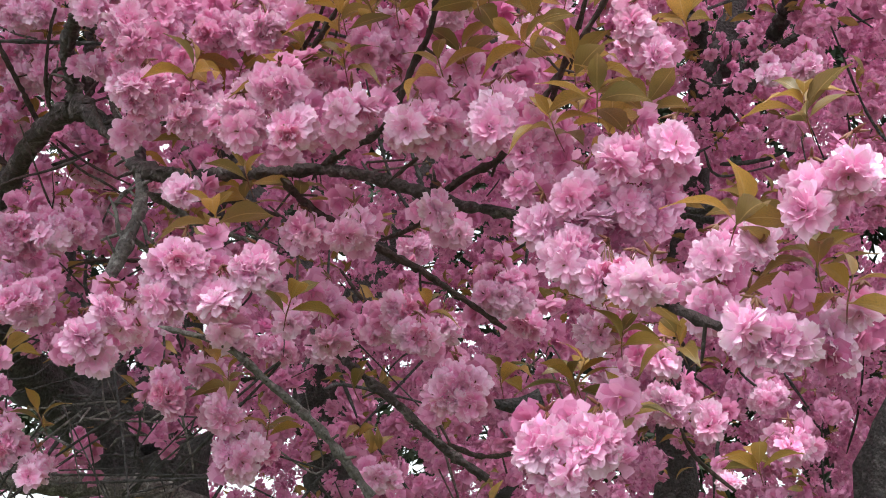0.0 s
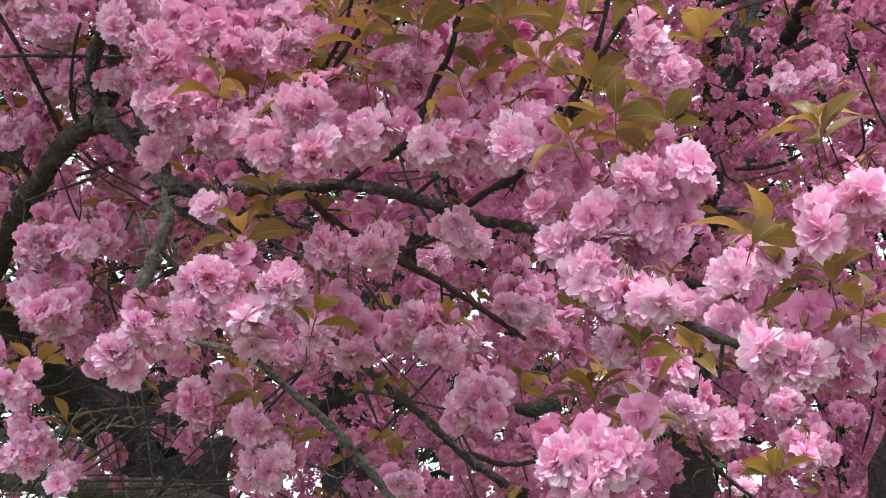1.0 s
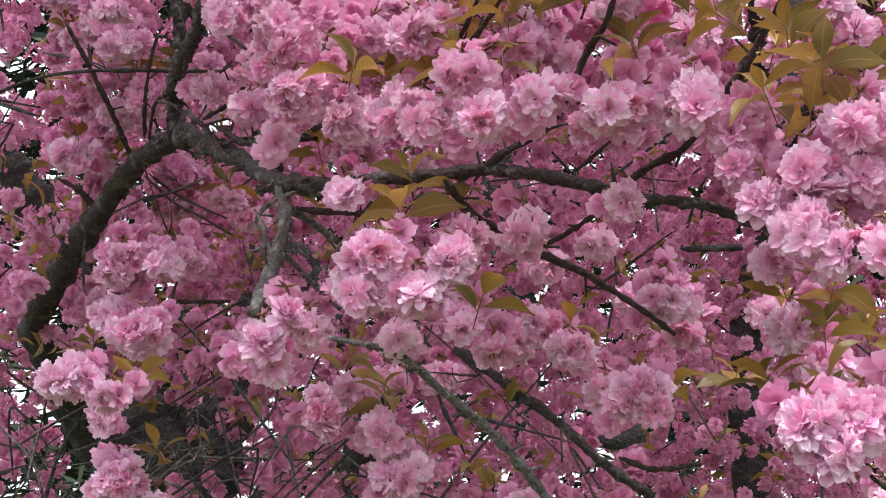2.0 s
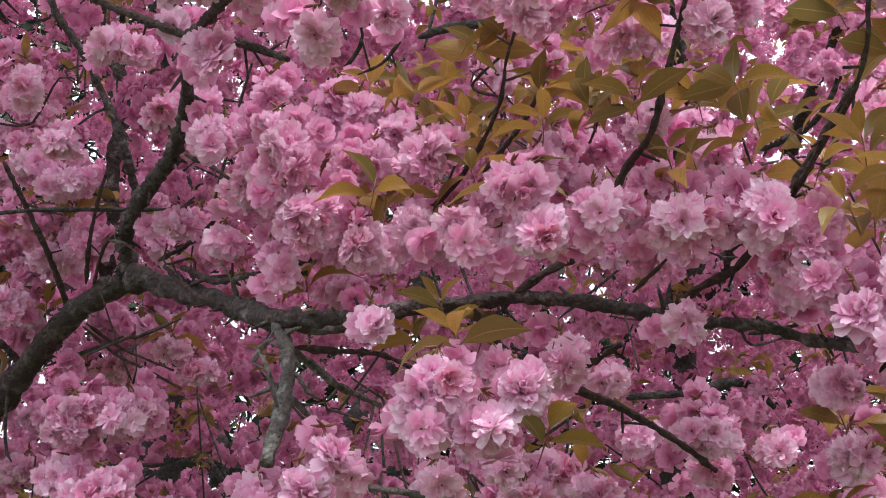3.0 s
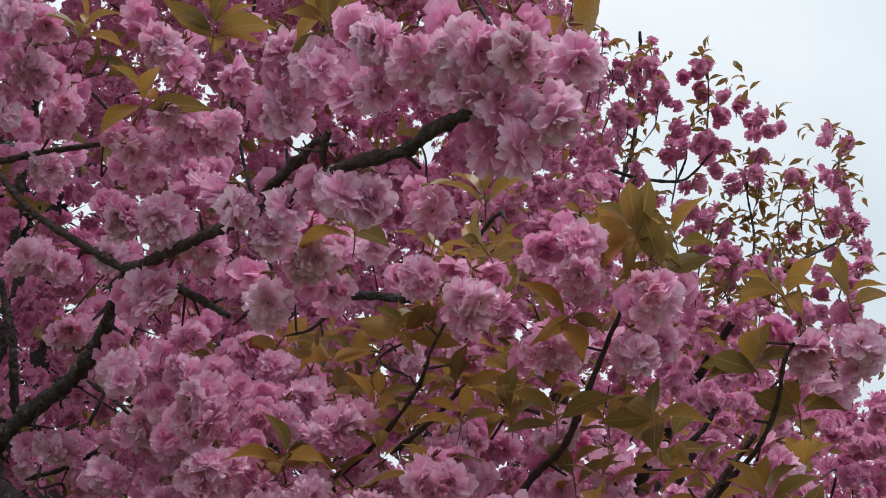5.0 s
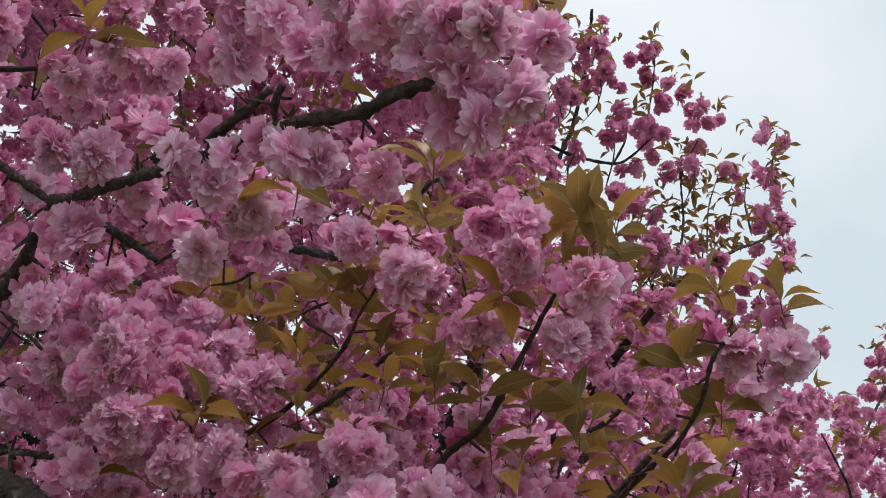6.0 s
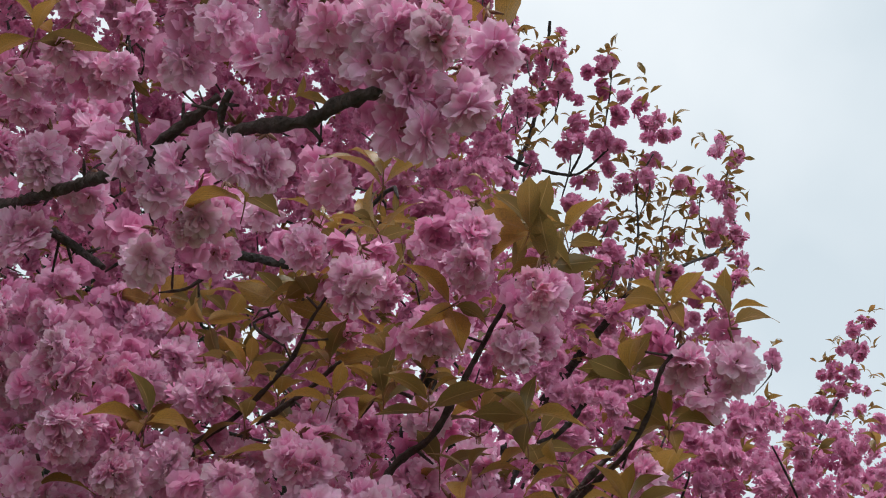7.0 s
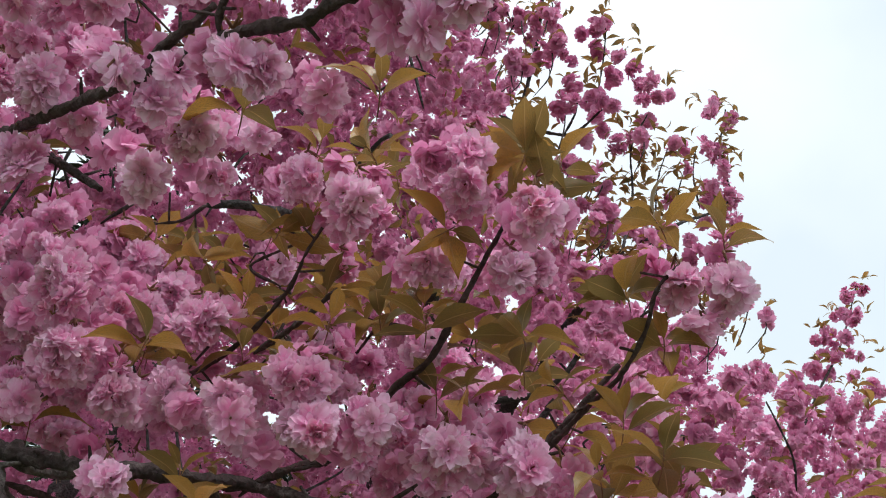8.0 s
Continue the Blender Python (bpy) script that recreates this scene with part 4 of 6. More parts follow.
bunch(near_tree, near_mass, -0.367, 1.793, 2.220, 0.059, 0.045)
bunch(near_tree, near_mass, 0.033, 1.399, 2.040, 0.056, 0.050)
bunch(near_tree, near_mass, 0.016, 1.469, 2.047, 0.058, 0.039)
bunch(near_tree, near_mass, -0.405, 1.589, 2.348, 0.056, 0.049)
bunch(near_tree, near_mass, -0.254, 1.647, 2.350, 0.059, 0.059)
bunch(near_tree, near_mass, 0.175, 1.116, 2.174, 0.049, 0.064)
bunch(near_tree, near_mass, 0.219, 1.092, 2.179, 0.052, 0.070)
bunch(near_tree, near_mass, 0.218, 1.135, 2.154, 0.041, 0.029)
bunch(near_tree, near_mass, -0.497, 1.420, 2.471, 0.058, 0.052)
bunch(near_tree, near_mass, -0.473, 1.347, 2.469, 0.069, 0.069)
bunch(near_tree, near_mass, -0.177, 1.311, 2.316, 0.056, 0.056)
bunch(near_tree, near_mass, -0.170, 1.166, 2.200, 0.063, 0.063)
bunch(near_tree, near_mass, -0.066, 1.126, 2.268, 0.051, 0.051)
bunch(near_tree, near_mass, -0.065, 1.143, 2.241, 0.062, 0.057)
bunch(near_tree, near_mass, -0.020, 1.071, 2.183, 0.061, 0.059)
bunch(near_tree, near_mass, -0.042, 1.286, 2.359, 0.029, 0.036)
bunch(near_tree, near_mass, -0.030, 1.296, 2.237, 0.081, 0.044)
bunch(near_tree, near_mass, 0.014, 1.182, 2.185, 0.064, 0.035)
bunch(near_tree, near_mass, -0.075, 1.461, 2.309, 0.056, 0.042)

shoot(near_tree, -0.302, 1.417, 2.130, 4, 0.062)
shoot(near_tree, -0.170, 1.324, 2.090, 4, 0.062)
shoot(near_tree, -0.083, 1.309, 2.168, 4, 0.062)
shoot(near_tree, -0.049, 1.263, 2.145, 4, 0.062)
shoot(near_tree, 0.039, 1.215, 2.132, 5, 0.062)
shoot(near_tree, -0.001, 1.258, 2.072, 2, 0.062)
shoot(near_tree, 0.088, 1.225, 2.086, 4, 0.062)
shoot(near_tree, 0.138, 1.183, 2.045, 4, 0.062)
shoot(near_tree, 0.155, 1.142, 2.000, 6, 0.062)
shoot(near_tree, 0.212, 1.192, 2.007, 6, 0.062)
shoot(near_tree, 0.114, 1.195, 1.987, 3, 0.062)
shoot(near_tree, 0.282, 1.315, 2.154, 5, 0.062)
shoot(near_tree, -0.248, 1.309, 1.917, 5, 0.062)
shoot(near_tree, -0.239, 1.444, 2.002, 3, 0.062)
shoot(near_tree, 0.315, 1.002, 1.940, 7, 0.062)
shoot(near_tree, 0.260, 1.021, 1.847, 6, 0.062)
shoot(near_tree, 0.325, 1.030, 1.808, 6, 0.062)
shoot(near_tree, -0.166, 1.329, 1.822, 3, 0.062)
shoot(near_tree, 0.159, 1.450, 1.749, 7, 0.062)
shoot(near_tree, 0.213, 1.407, 1.712, 5, 0.062)
shoot(near_tree, 0.078, 1.598, 1.771, 4, 0.062)
shoot(near_tree, -0.278, 1.596, 1.764, 3, 0.062)
shoot(near_tree, -0.125, 1.697, 1.773, 3, 0.062)
shoot(near_tree, 0.293, 1.491, 1.802, 4, 0.062)
shoot(near_tree, 0.444, 1.726, 1.661, 6, 0.062)
shoot(near_tree, -0.225, 1.609, 1.705, 3, 0.062)
shoot(near_tree, -0.120, 1.358, 2.174, 4, 0.062)
shoot(near_tree, -0.264, 1.365, 1.889, 3, 0.062)
shoot(near_tree, -0.607, 1.684, 1.813, 3, 0.062)
shoot(near_tree, -0.623, 1.904, 1.740, 3, 0.062)
shoot(near_tree, 0.338, 0.986, 1.778, 3, 0.062)
shoot(near_tree, -0.342, 1.623, 2.239, 4, 0.062)
shoot(near_tree, -0.272, 1.580, 2.192, 3, 0.062)
shoot(near_tree, -0.180, 1.488, 2.184, 3, 0.062)
shoot(near_tree, -0.123, 1.471, 2.158, 4, 0.062)
shoot(near_tree, -0.277, 1.617, 2.381, 4, 0.062)
shoot(near_tree, -0.227, 1.572, 2.345, 4, 0.062)
shoot(near_tree, -0.169, 1.539, 2.274, 5, 0.062)
shoot(near_tree, -0.130, 1.527, 2.238, 3, 0.062)
shoot(near_tree, -0.026, 1.424, 2.257, 5, 0.062)
shoot(near_tree, 0.056, 1.353, 2.197, 5, 0.062)
shoot(near_tree, 0.025, 1.388, 2.139, 3, 0.062)
shoot(near_tree, 0.111, 1.338, 2.165, 5, 0.062)
shoot(near_tree, 0.154, 1.372, 2.206, 4, 0.062)
shoot(near_tree, 0.175, 1.333, 2.105, 4, 0.062)
shoot(near_tree, 0.159, 1.335, 2.046, 5, 0.062)
shoot(near_tree, 0.187, 1.280, 2.013, 5, 0.062)
shoot(near_tree, -0.256, 1.543, 2.000, 4, 0.062)
shoot(near_tree, -0.179, 1.517, 1.994, 3, 0.062)
shoot(near_tree, 0.189, 1.449, 1.847, 4, 0.062)
shoot(near_tree, 0.229, 1.394, 1.842, 4, 0.062)
shoot(near_tree, 0.208, 1.383, 1.791, 4, 0.062)
shoot(near_tree, -0.331, 1.723, 1.826, 5, 0.062)
shoot(near_tree, -0.019, 1.777, 1.888, 3, 0.062)
shoot(near_tree, 0.211, 1.784, 1.807, 4, 0.062)
shoot(near_tree, -0.686, 2.048, 1.912, 4, 0.062)
shoot(near_tree, -0.793, 2.146, 1.965, 4, 0.062)
shoot(near_tree, -0.736, 2.567, 2.258, 4, 0.062)
shoot(near_tree, -0.740, 2.160, 2.486, 3, 0.062)
shoot(near_tree, -0.638, 2.414, 2.353, 3, 0.062)
shoot(near_tree, -0.890, 2.316, 2.395, 4, 0.062)
shoot(near_tree, -0.798, 2.272, 2.346, 4, 0.062)
shoot(near_tree, -0.745, 2.159, 2.491, 4, 0.062)
shoot(near_tree, -0.731, 2.165, 2.471, 3, 0.062)
shoot(near_tree, -0.592, 2.075, 2.387, 3, 0.062)
shoot(near_tree, -0.582, 2.225, 2.270, 4, 0.062)
shoot(near_tree, -0.741, 2.353, 2.258, 4, 0.062)
shoot(near_tree, -0.370, 1.715, 2.144, 4, 0.062)
shoot(near_tree, -0.670, 2.201, 2.503, 3, 0.062)
shoot(near_tree, -0.901, 2.237, 2.609, 4, 0.062)
shoot(near_tree, -0.467, 1.072, 2.397, 8, 0.062)
shoot(near_tree, -0.373, 1.003, 2.371, 6, 0.062)
shoot(near_tree, -0.592, 1.221, 2.498, 5, 0.062)
shoot(near_tree, -0.519, 1.203, 2.406, 4, 0.062)
shoot(near_tree, -0.204, 1.048, 2.243, 3, 0.062)
shoot(near_tree, -0.124, 1.267, 2.343, 7, 0.062)
shoot(near_tree, 0.005, 1.145, 2.312, 9, 0.062)
shoot(near_tree, -0.033, 1.242, 2.255, 4, 0.062)
shoot(near_tree, -0.125, 1.447, 2.353, 5, 0.062)
shoot(near_tree, -0.158, 1.464, 2.339, 4, 0.062)
shoot(near_tree, -0.083, 1.481, 2.286, 4, 0.062)
shoot(near_tree, 0.138, 1.107, 2.244, 6, 0.062)
shoot(near_tree, 0.128, 1.155, 2.177, 6, 0.062)
shoot(near_tree, -0.109, 1.610, 2.288, 4, 0.062)
shoot(near_tree, -0.315, 1.095, 2.214, 4, 0.062)
shoot(near_tree, -0.165, 1.319, 2.374, 4, 0.062)
shoot(near_tree, 0.183, 1.166, 2.141, 6, 0.062)
shoot(near_tree, -0.187, 0.870, 2.280, 3, 0.062)
shoot(near_tree, -0.535, 1.767, 2.401, 3, 0.062)
shoot(near_tree, 0.034, 1.155, 2.286, 4, 0.062)
shoot(near_tree, 0.226, 1.106, 2.251, 4, 0.062)
shoot(near_tree, -0.058, 1.589, 2.356, 4, 0.062)
shoot(near_tree, -0.164, 1.713, 2.436, 5, 0.062)
shoot(near_tree, -0.223, 1.829, 2.495, 4, 0.062)
shoot(near_tree, -0.293, 1.740, 2.289, 4, 0.062)
shoot(near_tree, -0.213, 1.726, 2.254, 3, 0.062)
shoot(near_tree, -0.067, 1.418, 2.428, 5, 0.062)
shoot(near_tree, -0.003, 1.478, 2.488, 4, 0.062)
shoot(near_tree, -0.053, 1.589, 2.548, 3, 0.062)
shoot(near_tree, -0.108, 1.667, 2.468, 4, 0.062)
shoot(near_tree, -0.083, 1.647, 2.480, 3, 0.062)
shoot(near_tree, -0.038, 1.643, 2.454, 4, 0.062)
shoot(near_tree, 0.007, 1.510, 2.334, 5, 0.062)
shoot(near_tree, 0.040, 1.456, 2.295, 5, 0.062)
shoot(near_tree, 0.028, 1.272, 2.390, 4, 0.062)
shoot(near_tree, 0.024, 1.199, 2.347, 6, 0.062)
shoot(near_tree, 0.082, 1.202, 2.361, 3, 0.062)
shoot(near_tree, -0.175, 1.795, 2.513, 4, 0.062)
shoot(near_tree, -0.151, 1.734, 2.395, 4, 0.062)
shoot(near_tree, -0.109, 1.726, 2.376, 4, 0.062)
shoot(near_tree, -0.048, 1.592, 2.343, 4, 0.062)
shoot(near_tree, -0.241, 1.723, 2.279, 3, 0.062)


# ---- the cherry tree behind it ----
far_tree = tagged(new("cherry_tree"), "taller flowering cherry tree behind, its pink darkened for shade, thinning towards the sky", "tree", "cherry trees")
far_mass, far_leaves = Mass(), Mass()
third_tree = tagged(new("cherry_tree"), "cherry tree with a dark ridged trunk leaning among the blossoms", "tree", "cherry trees")
fourth_tree = tagged(new("cherry_tree"), "cherry tree in the shade behind, its dark trunk half hidden", "tree", "cherry trees")
third_mass, fourth_mass = Mass(), Mass()
branch(far_tree, [(0.575, 3.517, -0.100), (0.625, 3.467, 1.000), (0.675, 3.417, 2.235)], 0.085, 0.045, BARK_OLD, 14, "trunk")

leafy_line(far_leaves, [(0.351, 2.070, 2.842), (0.471, 2.139, 3.044), (0.528, 2.147, 3.188), (0.584, 2.158, 3.327), (0.603, 2.141, 3.439), (0.616, 2.124, 3.554), (0.599, 2.071, 3.647)])
branch(far_tree, [(0.351, 2.070, 2.842), (0.471, 2.139, 3.044), (0.528, 2.147, 3.188), (0.584, 2.158, 3.327), (0.603, 2.141, 3.439), (0.616, 2.124, 3.554), (0.599, 2.071, 3.647)], 0.0077, 0.0038, BARK_OLD, 7)
branch(far_tree, [(0.525, 2.157, 3.272), (0.590, 2.142, 3.251), (0.682, 2.133, 3.258), (0.722, 2.124, 3.284), (0.756, 2.081, 3.326)], 0.0045, 0.0026, BARK_OLD, 7)
branch(far_tree, [(0.682, 2.133, 3.258), (0.693, 2.102, 3.299), (0.678, 2.067, 3.303)], 0.0032, 0.0019, BARK_OLD, 7)
leafy_line(far_leaves, [(0.747, 2.088, 3.360), (0.763, 2.072, 3.491), (0.753, 2.041, 3.585)])
branch(far_tree, [(0.747, 2.088, 3.360), (0.763, 2.072, 3.491), (0.753, 2.041, 3.585)], 0.0026, 0.0013, BARK_OLD, 7)
leafy_line(far_leaves, [(0.780, 2.069, 2.935), (0.870, 2.143, 3.151), (0.863, 2.125, 3.281), (0.892, 2.092, 3.370)])
branch(far_tree, [(0.780, 2.069, 2.935), (0.870, 2.143, 3.151), (0.863, 2.125, 3.281), (0.892, 2.092, 3.370)], 0.0038, 0.0019, BARK_OLD, 7)
leafy_line(far_leaves, [(0.881, 2.079, 3.044), (0.938, 2.133, 3.216), (0.966, 2.120, 3.315)])
branch(far_tree, [(0.881, 2.079, 3.044), (0.938, 2.133, 3.216), (0.966, 2.120, 3.315)], 0.0026, 0.0013, BARK_OLD, 7)
leafy_line(far_leaves, [(0.843, 2.072, 2.985), (0.963, 2.083, 3.080), (1.109, 2.135, 3.192), (1.185, 2.166, 3.287), (1.137, 2.134, 3.369), (1.123, 2.078, 3.466)])
branch(far_tree, [(0.843, 2.072, 2.985), (0.963, 2.083, 3.080), (1.109, 2.135, 3.192), (1.185, 2.166, 3.287), (1.137, 2.134, 3.369), (1.123, 2.078, 3.466)], 0.0045, 0.0019, BARK_OLD, 7)
leafy_line(far_leaves, [(1.044, 2.118, 3.164), (1.049, 2.136, 3.272), (1.053, 2.122, 3.348)])
branch(far_tree, [(1.044, 2.118, 3.164), (1.049, 2.136, 3.272), (1.053, 2.122, 3.348)], 0.0026, 0.0013, BARK_OLD, 7)
branch(far_tree, [(0.476, 2.095, 2.520), (0.526, 2.012, 2.513), (0.540, 1.937, 2.522), (0.556, 1.905, 2.558)], 0.0077, 0.0045, BARK_OLD, 7)
branch(far_tree, [(-0.157, 1.916, 2.650), (-0.107, 1.891, 2.653), (-0.019, 1.858, 2.642)], 0.0077, 0.0077, BARK_OLD, 7)
branch(far_tree, [(1.243, 2.135, 2.509), (1.218, 2.106, 2.570), (1.163, 2.086, 2.641), (1.137, 2.078, 2.671)], 0.0032, 0.0019, BARK_OLD, 7)
branch(far_tree, [(0.675, 3.417, 2.235), (0.692, 3.397, 2.330), (0.736, 3.374, 2.442), (0.717, 3.334, 2.633), (0.750, 3.311, 2.744)], 0.048, 0.0352, BARK_OLD, 7)
branch(far_tree, [(0.599, 2.889, 2.310), (0.696, 2.889, 2.316), (0.766, 2.902, 2.255)], 0.0128, 0.0077, BARK_OLD, 7)
branch(far_tree, [(0.652, 2.928, 2.615), (0.693, 2.908, 2.713), (0.779, 2.902, 2.748), (0.796, 2.915, 2.685), (0.779, 2.927, 2.628)], 0.0192, 0.0128, BARK_OLD, 7)
branch(far_tree, [(0.797, 2.909, 2.713), (0.923, 2.896, 2.783), (0.967, 2.878, 2.867)], 0.0128, 0.0077, BARK_OLD, 7)
branch(far_tree, [(0.637, 2.674, 2.365), (0.741, 2.672, 2.377), (0.819, 2.665, 2.415)], 0.0064, 0.0038, BARK_OLD, 7)
branch(far_tree, [(0.936, 2.824, 2.759), (0.981, 2.787, 2.847), (1.042, 2.739, 2.961)], 0.0128, 0.0077, BARK_OLD, 7)
branch(far_tree, [(0.106, 2.579, 1.817), (0.154, 2.581, 1.810), (0.214, 2.578, 1.828)], 0.0192, 0.016, BARK_OLD, 7)
branch(far_tree, [(0.036, 2.822, 2.431), (0.113, 2.819, 2.420), (0.202, 2.828, 2.371)], 0.009, 0.009, BARK_OLD, 7)
branch(far_tree, [(0.405, 2.938, 2.312), (0.553, 2.925, 2.308), (0.673, 2.918, 2.292)], 0.009, 0.009, BARK_OLD, 7)
branch(far_tree, [(0.546, 2.979, 2.163), (0.653, 2.976, 2.143)], 0.009, 0.009, BARK_OLD, 7)
leafy_line(far_leaves, [(1.818, 2.694, 2.999), (1.899, 2.687, 3.141), (1.985, 2.683, 3.274), (2.056, 2.684, 3.412), (2.083, 2.649, 3.535)])
branch(far_tree, [(1.818, 2.694, 2.999), (1.899, 2.687, 3.141), (1.985, 2.683, 3.274), (2.056, 2.684, 3.412), (2.083, 2.649, 3.535)], 0.0051, 0.0019, BARK_OLD, 7)

tuft(far_mass, 0.633, 2.053, 3.455, 0.065, 0.078)
tuft(far_mass, 0.748, 2.059, 3.561, 0.054, 0.067)
tuft(far_mass, 0.764, 2.085, 3.509, 0.054, 0.054)
tuft(far_mass, 0.805, 2.100, 3.459, 0.054, 0.054)
tuft(far_mass, 0.871, 2.099, 3.511, 0.041, 0.041)
tuft(far_mass, 0.884, 2.076, 3.440, 0.067, 0.081)
tuft(far_mass, 0.920, 2.066, 3.430, 0.035, 0.040)
tuft(far_mass, 0.648, 2.079, 3.307, 0.089, 0.064)
tuft(far_mass, 0.737, 2.075, 3.348, 0.065, 0.091)
tuft(far_mass, 0.982, 2.108, 3.322, 0.067, 0.046)
tuft(far_mass, 1.091, 2.093, 3.464, 0.050, 0.061)
tuft(far_mass, 1.141, 2.089, 3.437, 0.036, 0.056)
tuft(far_mass, 1.059, 2.111, 3.361, 0.049, 0.041)
tuft(far_mass, 1.140, 2.133, 3.370, 0.056, 0.070)
tuft(far_mass, 1.152, 2.174, 3.297, 0.070, 0.084)
tuft(far_mass, 1.195, 2.165, 3.281, 0.050, 0.070)
tuft(far_mass, 0.547, 2.067, 3.101, 0.060, 0.048)
tuft(far_mass, 0.674, 2.099, 3.158, 0.075, 0.050)
tuft(far_mass, 0.716, 2.097, 3.133, 0.050, 0.045)
tuft(far_mass, 0.806, 2.100, 3.261, 0.065, 0.052)
tuft(far_mass, 0.908, 2.114, 3.365, 0.054, 0.048)
tuft(far_mass, 0.769, 2.043, 2.982, 0.060, 0.060)
tuft(far_mass, 0.830, 2.035, 2.952, 0.056, 0.048)
tuft(far_mass, 0.746, 2.078, 3.043, 0.057, 0.044)
tuft(far_mass, 1.038, 2.025, 3.019, 0.088, 0.055)
tuft(far_mass, 0.927, 2.071, 3.025, 0.063, 0.050)
tuft(far_mass, 0.971, 2.071, 2.995, 0.055, 0.050)
tuft(far_mass, 0.570, 2.073, 3.469, 0.039, 0.052)
tuft(far_mass, 0.584, 2.047, 3.498, 0.052, 0.047)
tuft(far_mass, 0.485, 2.070, 3.139, 0.060, 0.048)
tuft(far_mass, 0.415, 2.014, 3.078, 0.070, 0.070)
tuft(far_mass, 0.399, 2.055, 3.027, 0.093, 0.058)
tuft(far_mass, 0.306, 2.101, 3.021, 0.093, 0.070)
tuft(far_mass, 0.339, 2.045, 3.084, 0.093, 0.046)
tuft(far_mass, 0.608, 1.981, 2.799, 0.078, 0.067)
tuft(far_mass, 0.656, 1.995, 2.743, 0.089, 0.067)
tuft(far_mass, 0.593, 1.887, 2.560, 0.092, 0.061)
tuft(far_mass, 0.551, 1.896, 2.576, 0.071, 0.061)
tuft(far_mass, 0.468, 1.955, 2.544, 0.082, 0.061)
tuft(far_mass, 0.604, 2.019, 2.546, 0.075, 0.053)
tuft(far_mass, 0.817, 1.920, 2.549, 0.075, 0.053)
tuft(far_mass, 0.950, 1.945, 2.614, 0.078, 0.056)
tuft(far_mass, 0.652, 1.887, 2.519, 0.061, 0.061)
tuft(far_mass, 0.892, 1.901, 2.525, 0.085, 0.064)
tuft(far_mass, 0.846, 1.948, 2.485, 0.085, 0.064)
tuft(far_mass, 1.019, 1.974, 2.521, 0.089, 0.067)
tuft(far_mass, 1.191, 2.051, 2.674, 0.072, 0.060)
tuft(far_mass, 0.784, 2.009, 2.435, 0.075, 0.064)
tuft(far_mass, 0.994, 2.018, 2.471, 0.100, 0.067)
tuft(far_mass, 1.235, 2.077, 2.603, 0.109, 0.072)
tuft(far_mass, 1.446, 2.169, 2.708, 0.091, 0.078)
tuft(far_mass, 0.741, 2.000, 2.479, 0.064, 0.064)
tuft(far_mass, 1.134, 2.062, 2.501, 0.093, 0.058)
tuft(far_mass, 0.554, 2.020, 2.776, 0.078, 0.067)
tuft(far_mass, 0.619, 2.039, 2.897, 0.070, 0.070)
tuft(far_mass, 0.526, 1.973, 2.672, 0.075, 0.064)
tuft(far_mass, 0.559, 1.987, 2.627, 0.064, 0.053)
tuft(far_mass, 0.718, 2.023, 2.852, 0.081, 0.058)
tuft(far_mass, 0.793, 2.013, 2.816, 0.081, 0.058)
tuft(far_mass, 0.893, 2.047, 2.889, 0.072, 0.060)
tuft(far_mass, 0.724, 1.980, 2.718, 0.078, 0.067)
tuft(far_mass, 0.671, 2.019, 2.695, 0.067, 0.056)
tuft(far_mass, 0.789, 1.980, 2.673, 0.067, 0.056)
tuft(far_mass, 0.699, 2.074, 2.983, 0.060, 0.060)
tuft(far_mass, 0.573, 2.029, 2.945, 0.070, 0.058)
tuft(far_mass, 0.505, 2.029, 2.992, 0.070, 0.058)
tuft(far_mass, 1.011, 2.101, 2.920, 0.063, 0.050)
tuft(far_mass, 1.089, 2.130, 3.016, 0.065, 0.052)
tuft(far_mass, 0.800, 2.079, 2.905, 0.060, 0.048)
tuft(far_mass, 0.447, 1.945, 2.770, 0.064, 0.064)
tuft(far_mass, 1.127, 2.062, 2.702, 0.060, 0.060)
tuft(far_mass, 0.979, 2.052, 2.624, 0.070, 0.058)
tuft(far_mass, 0.410, 1.996, 2.914, 0.078, 0.067)
tuft(far_mass, 0.234, 1.984, 2.860, 0.064, 0.053)
tuft(far_mass, 0.186, 1.946, 2.951, 0.064, 0.053)
tuft(far_mass, 0.466, 2.039, 3.202, 0.060, 0.060)
tuft(far_mass, 0.515, 2.053, 3.341, 0.050, 0.063)
tuft(far_mass, 0.681, 2.081, 3.379, 0.052, 0.052)
tuft(far_mass, 0.708, 2.103, 3.227, 0.051, 0.051)
tuft(far_mass, -0.041, 2.003, 2.905, 0.062, 0.056)
tuft(far_mass, 0.025, 1.995, 2.910, 0.063, 0.057)
tuft(far_mass, 0.071, 2.045, 2.997, 0.066, 0.059)
tuft(far_mass, 0.117, 1.961, 2.958, 0.064, 0.057)
tuft(far_mass, 0.194, 1.953, 2.955, 0.064, 0.058)
tuft(far_mass, 0.213, 1.924, 2.966, 0.064, 0.058)
tuft(far_mass, 0.332, 2.070, 3.090, 0.070, 0.063)
tuft(far_mass, 0.322, 1.890, 2.980, 0.065, 0.058)
tuft(far_mass, 0.043, 2.253, 3.050, 0.071, 0.064)
tuft(far_mass, 0.067, 2.126, 2.955, 0.067, 0.060)
tuft(far_mass, 0.103, 2.093, 2.960, 0.067, 0.060)
tuft(far_mass, 0.096, 1.925, 2.851, 0.061, 0.055)
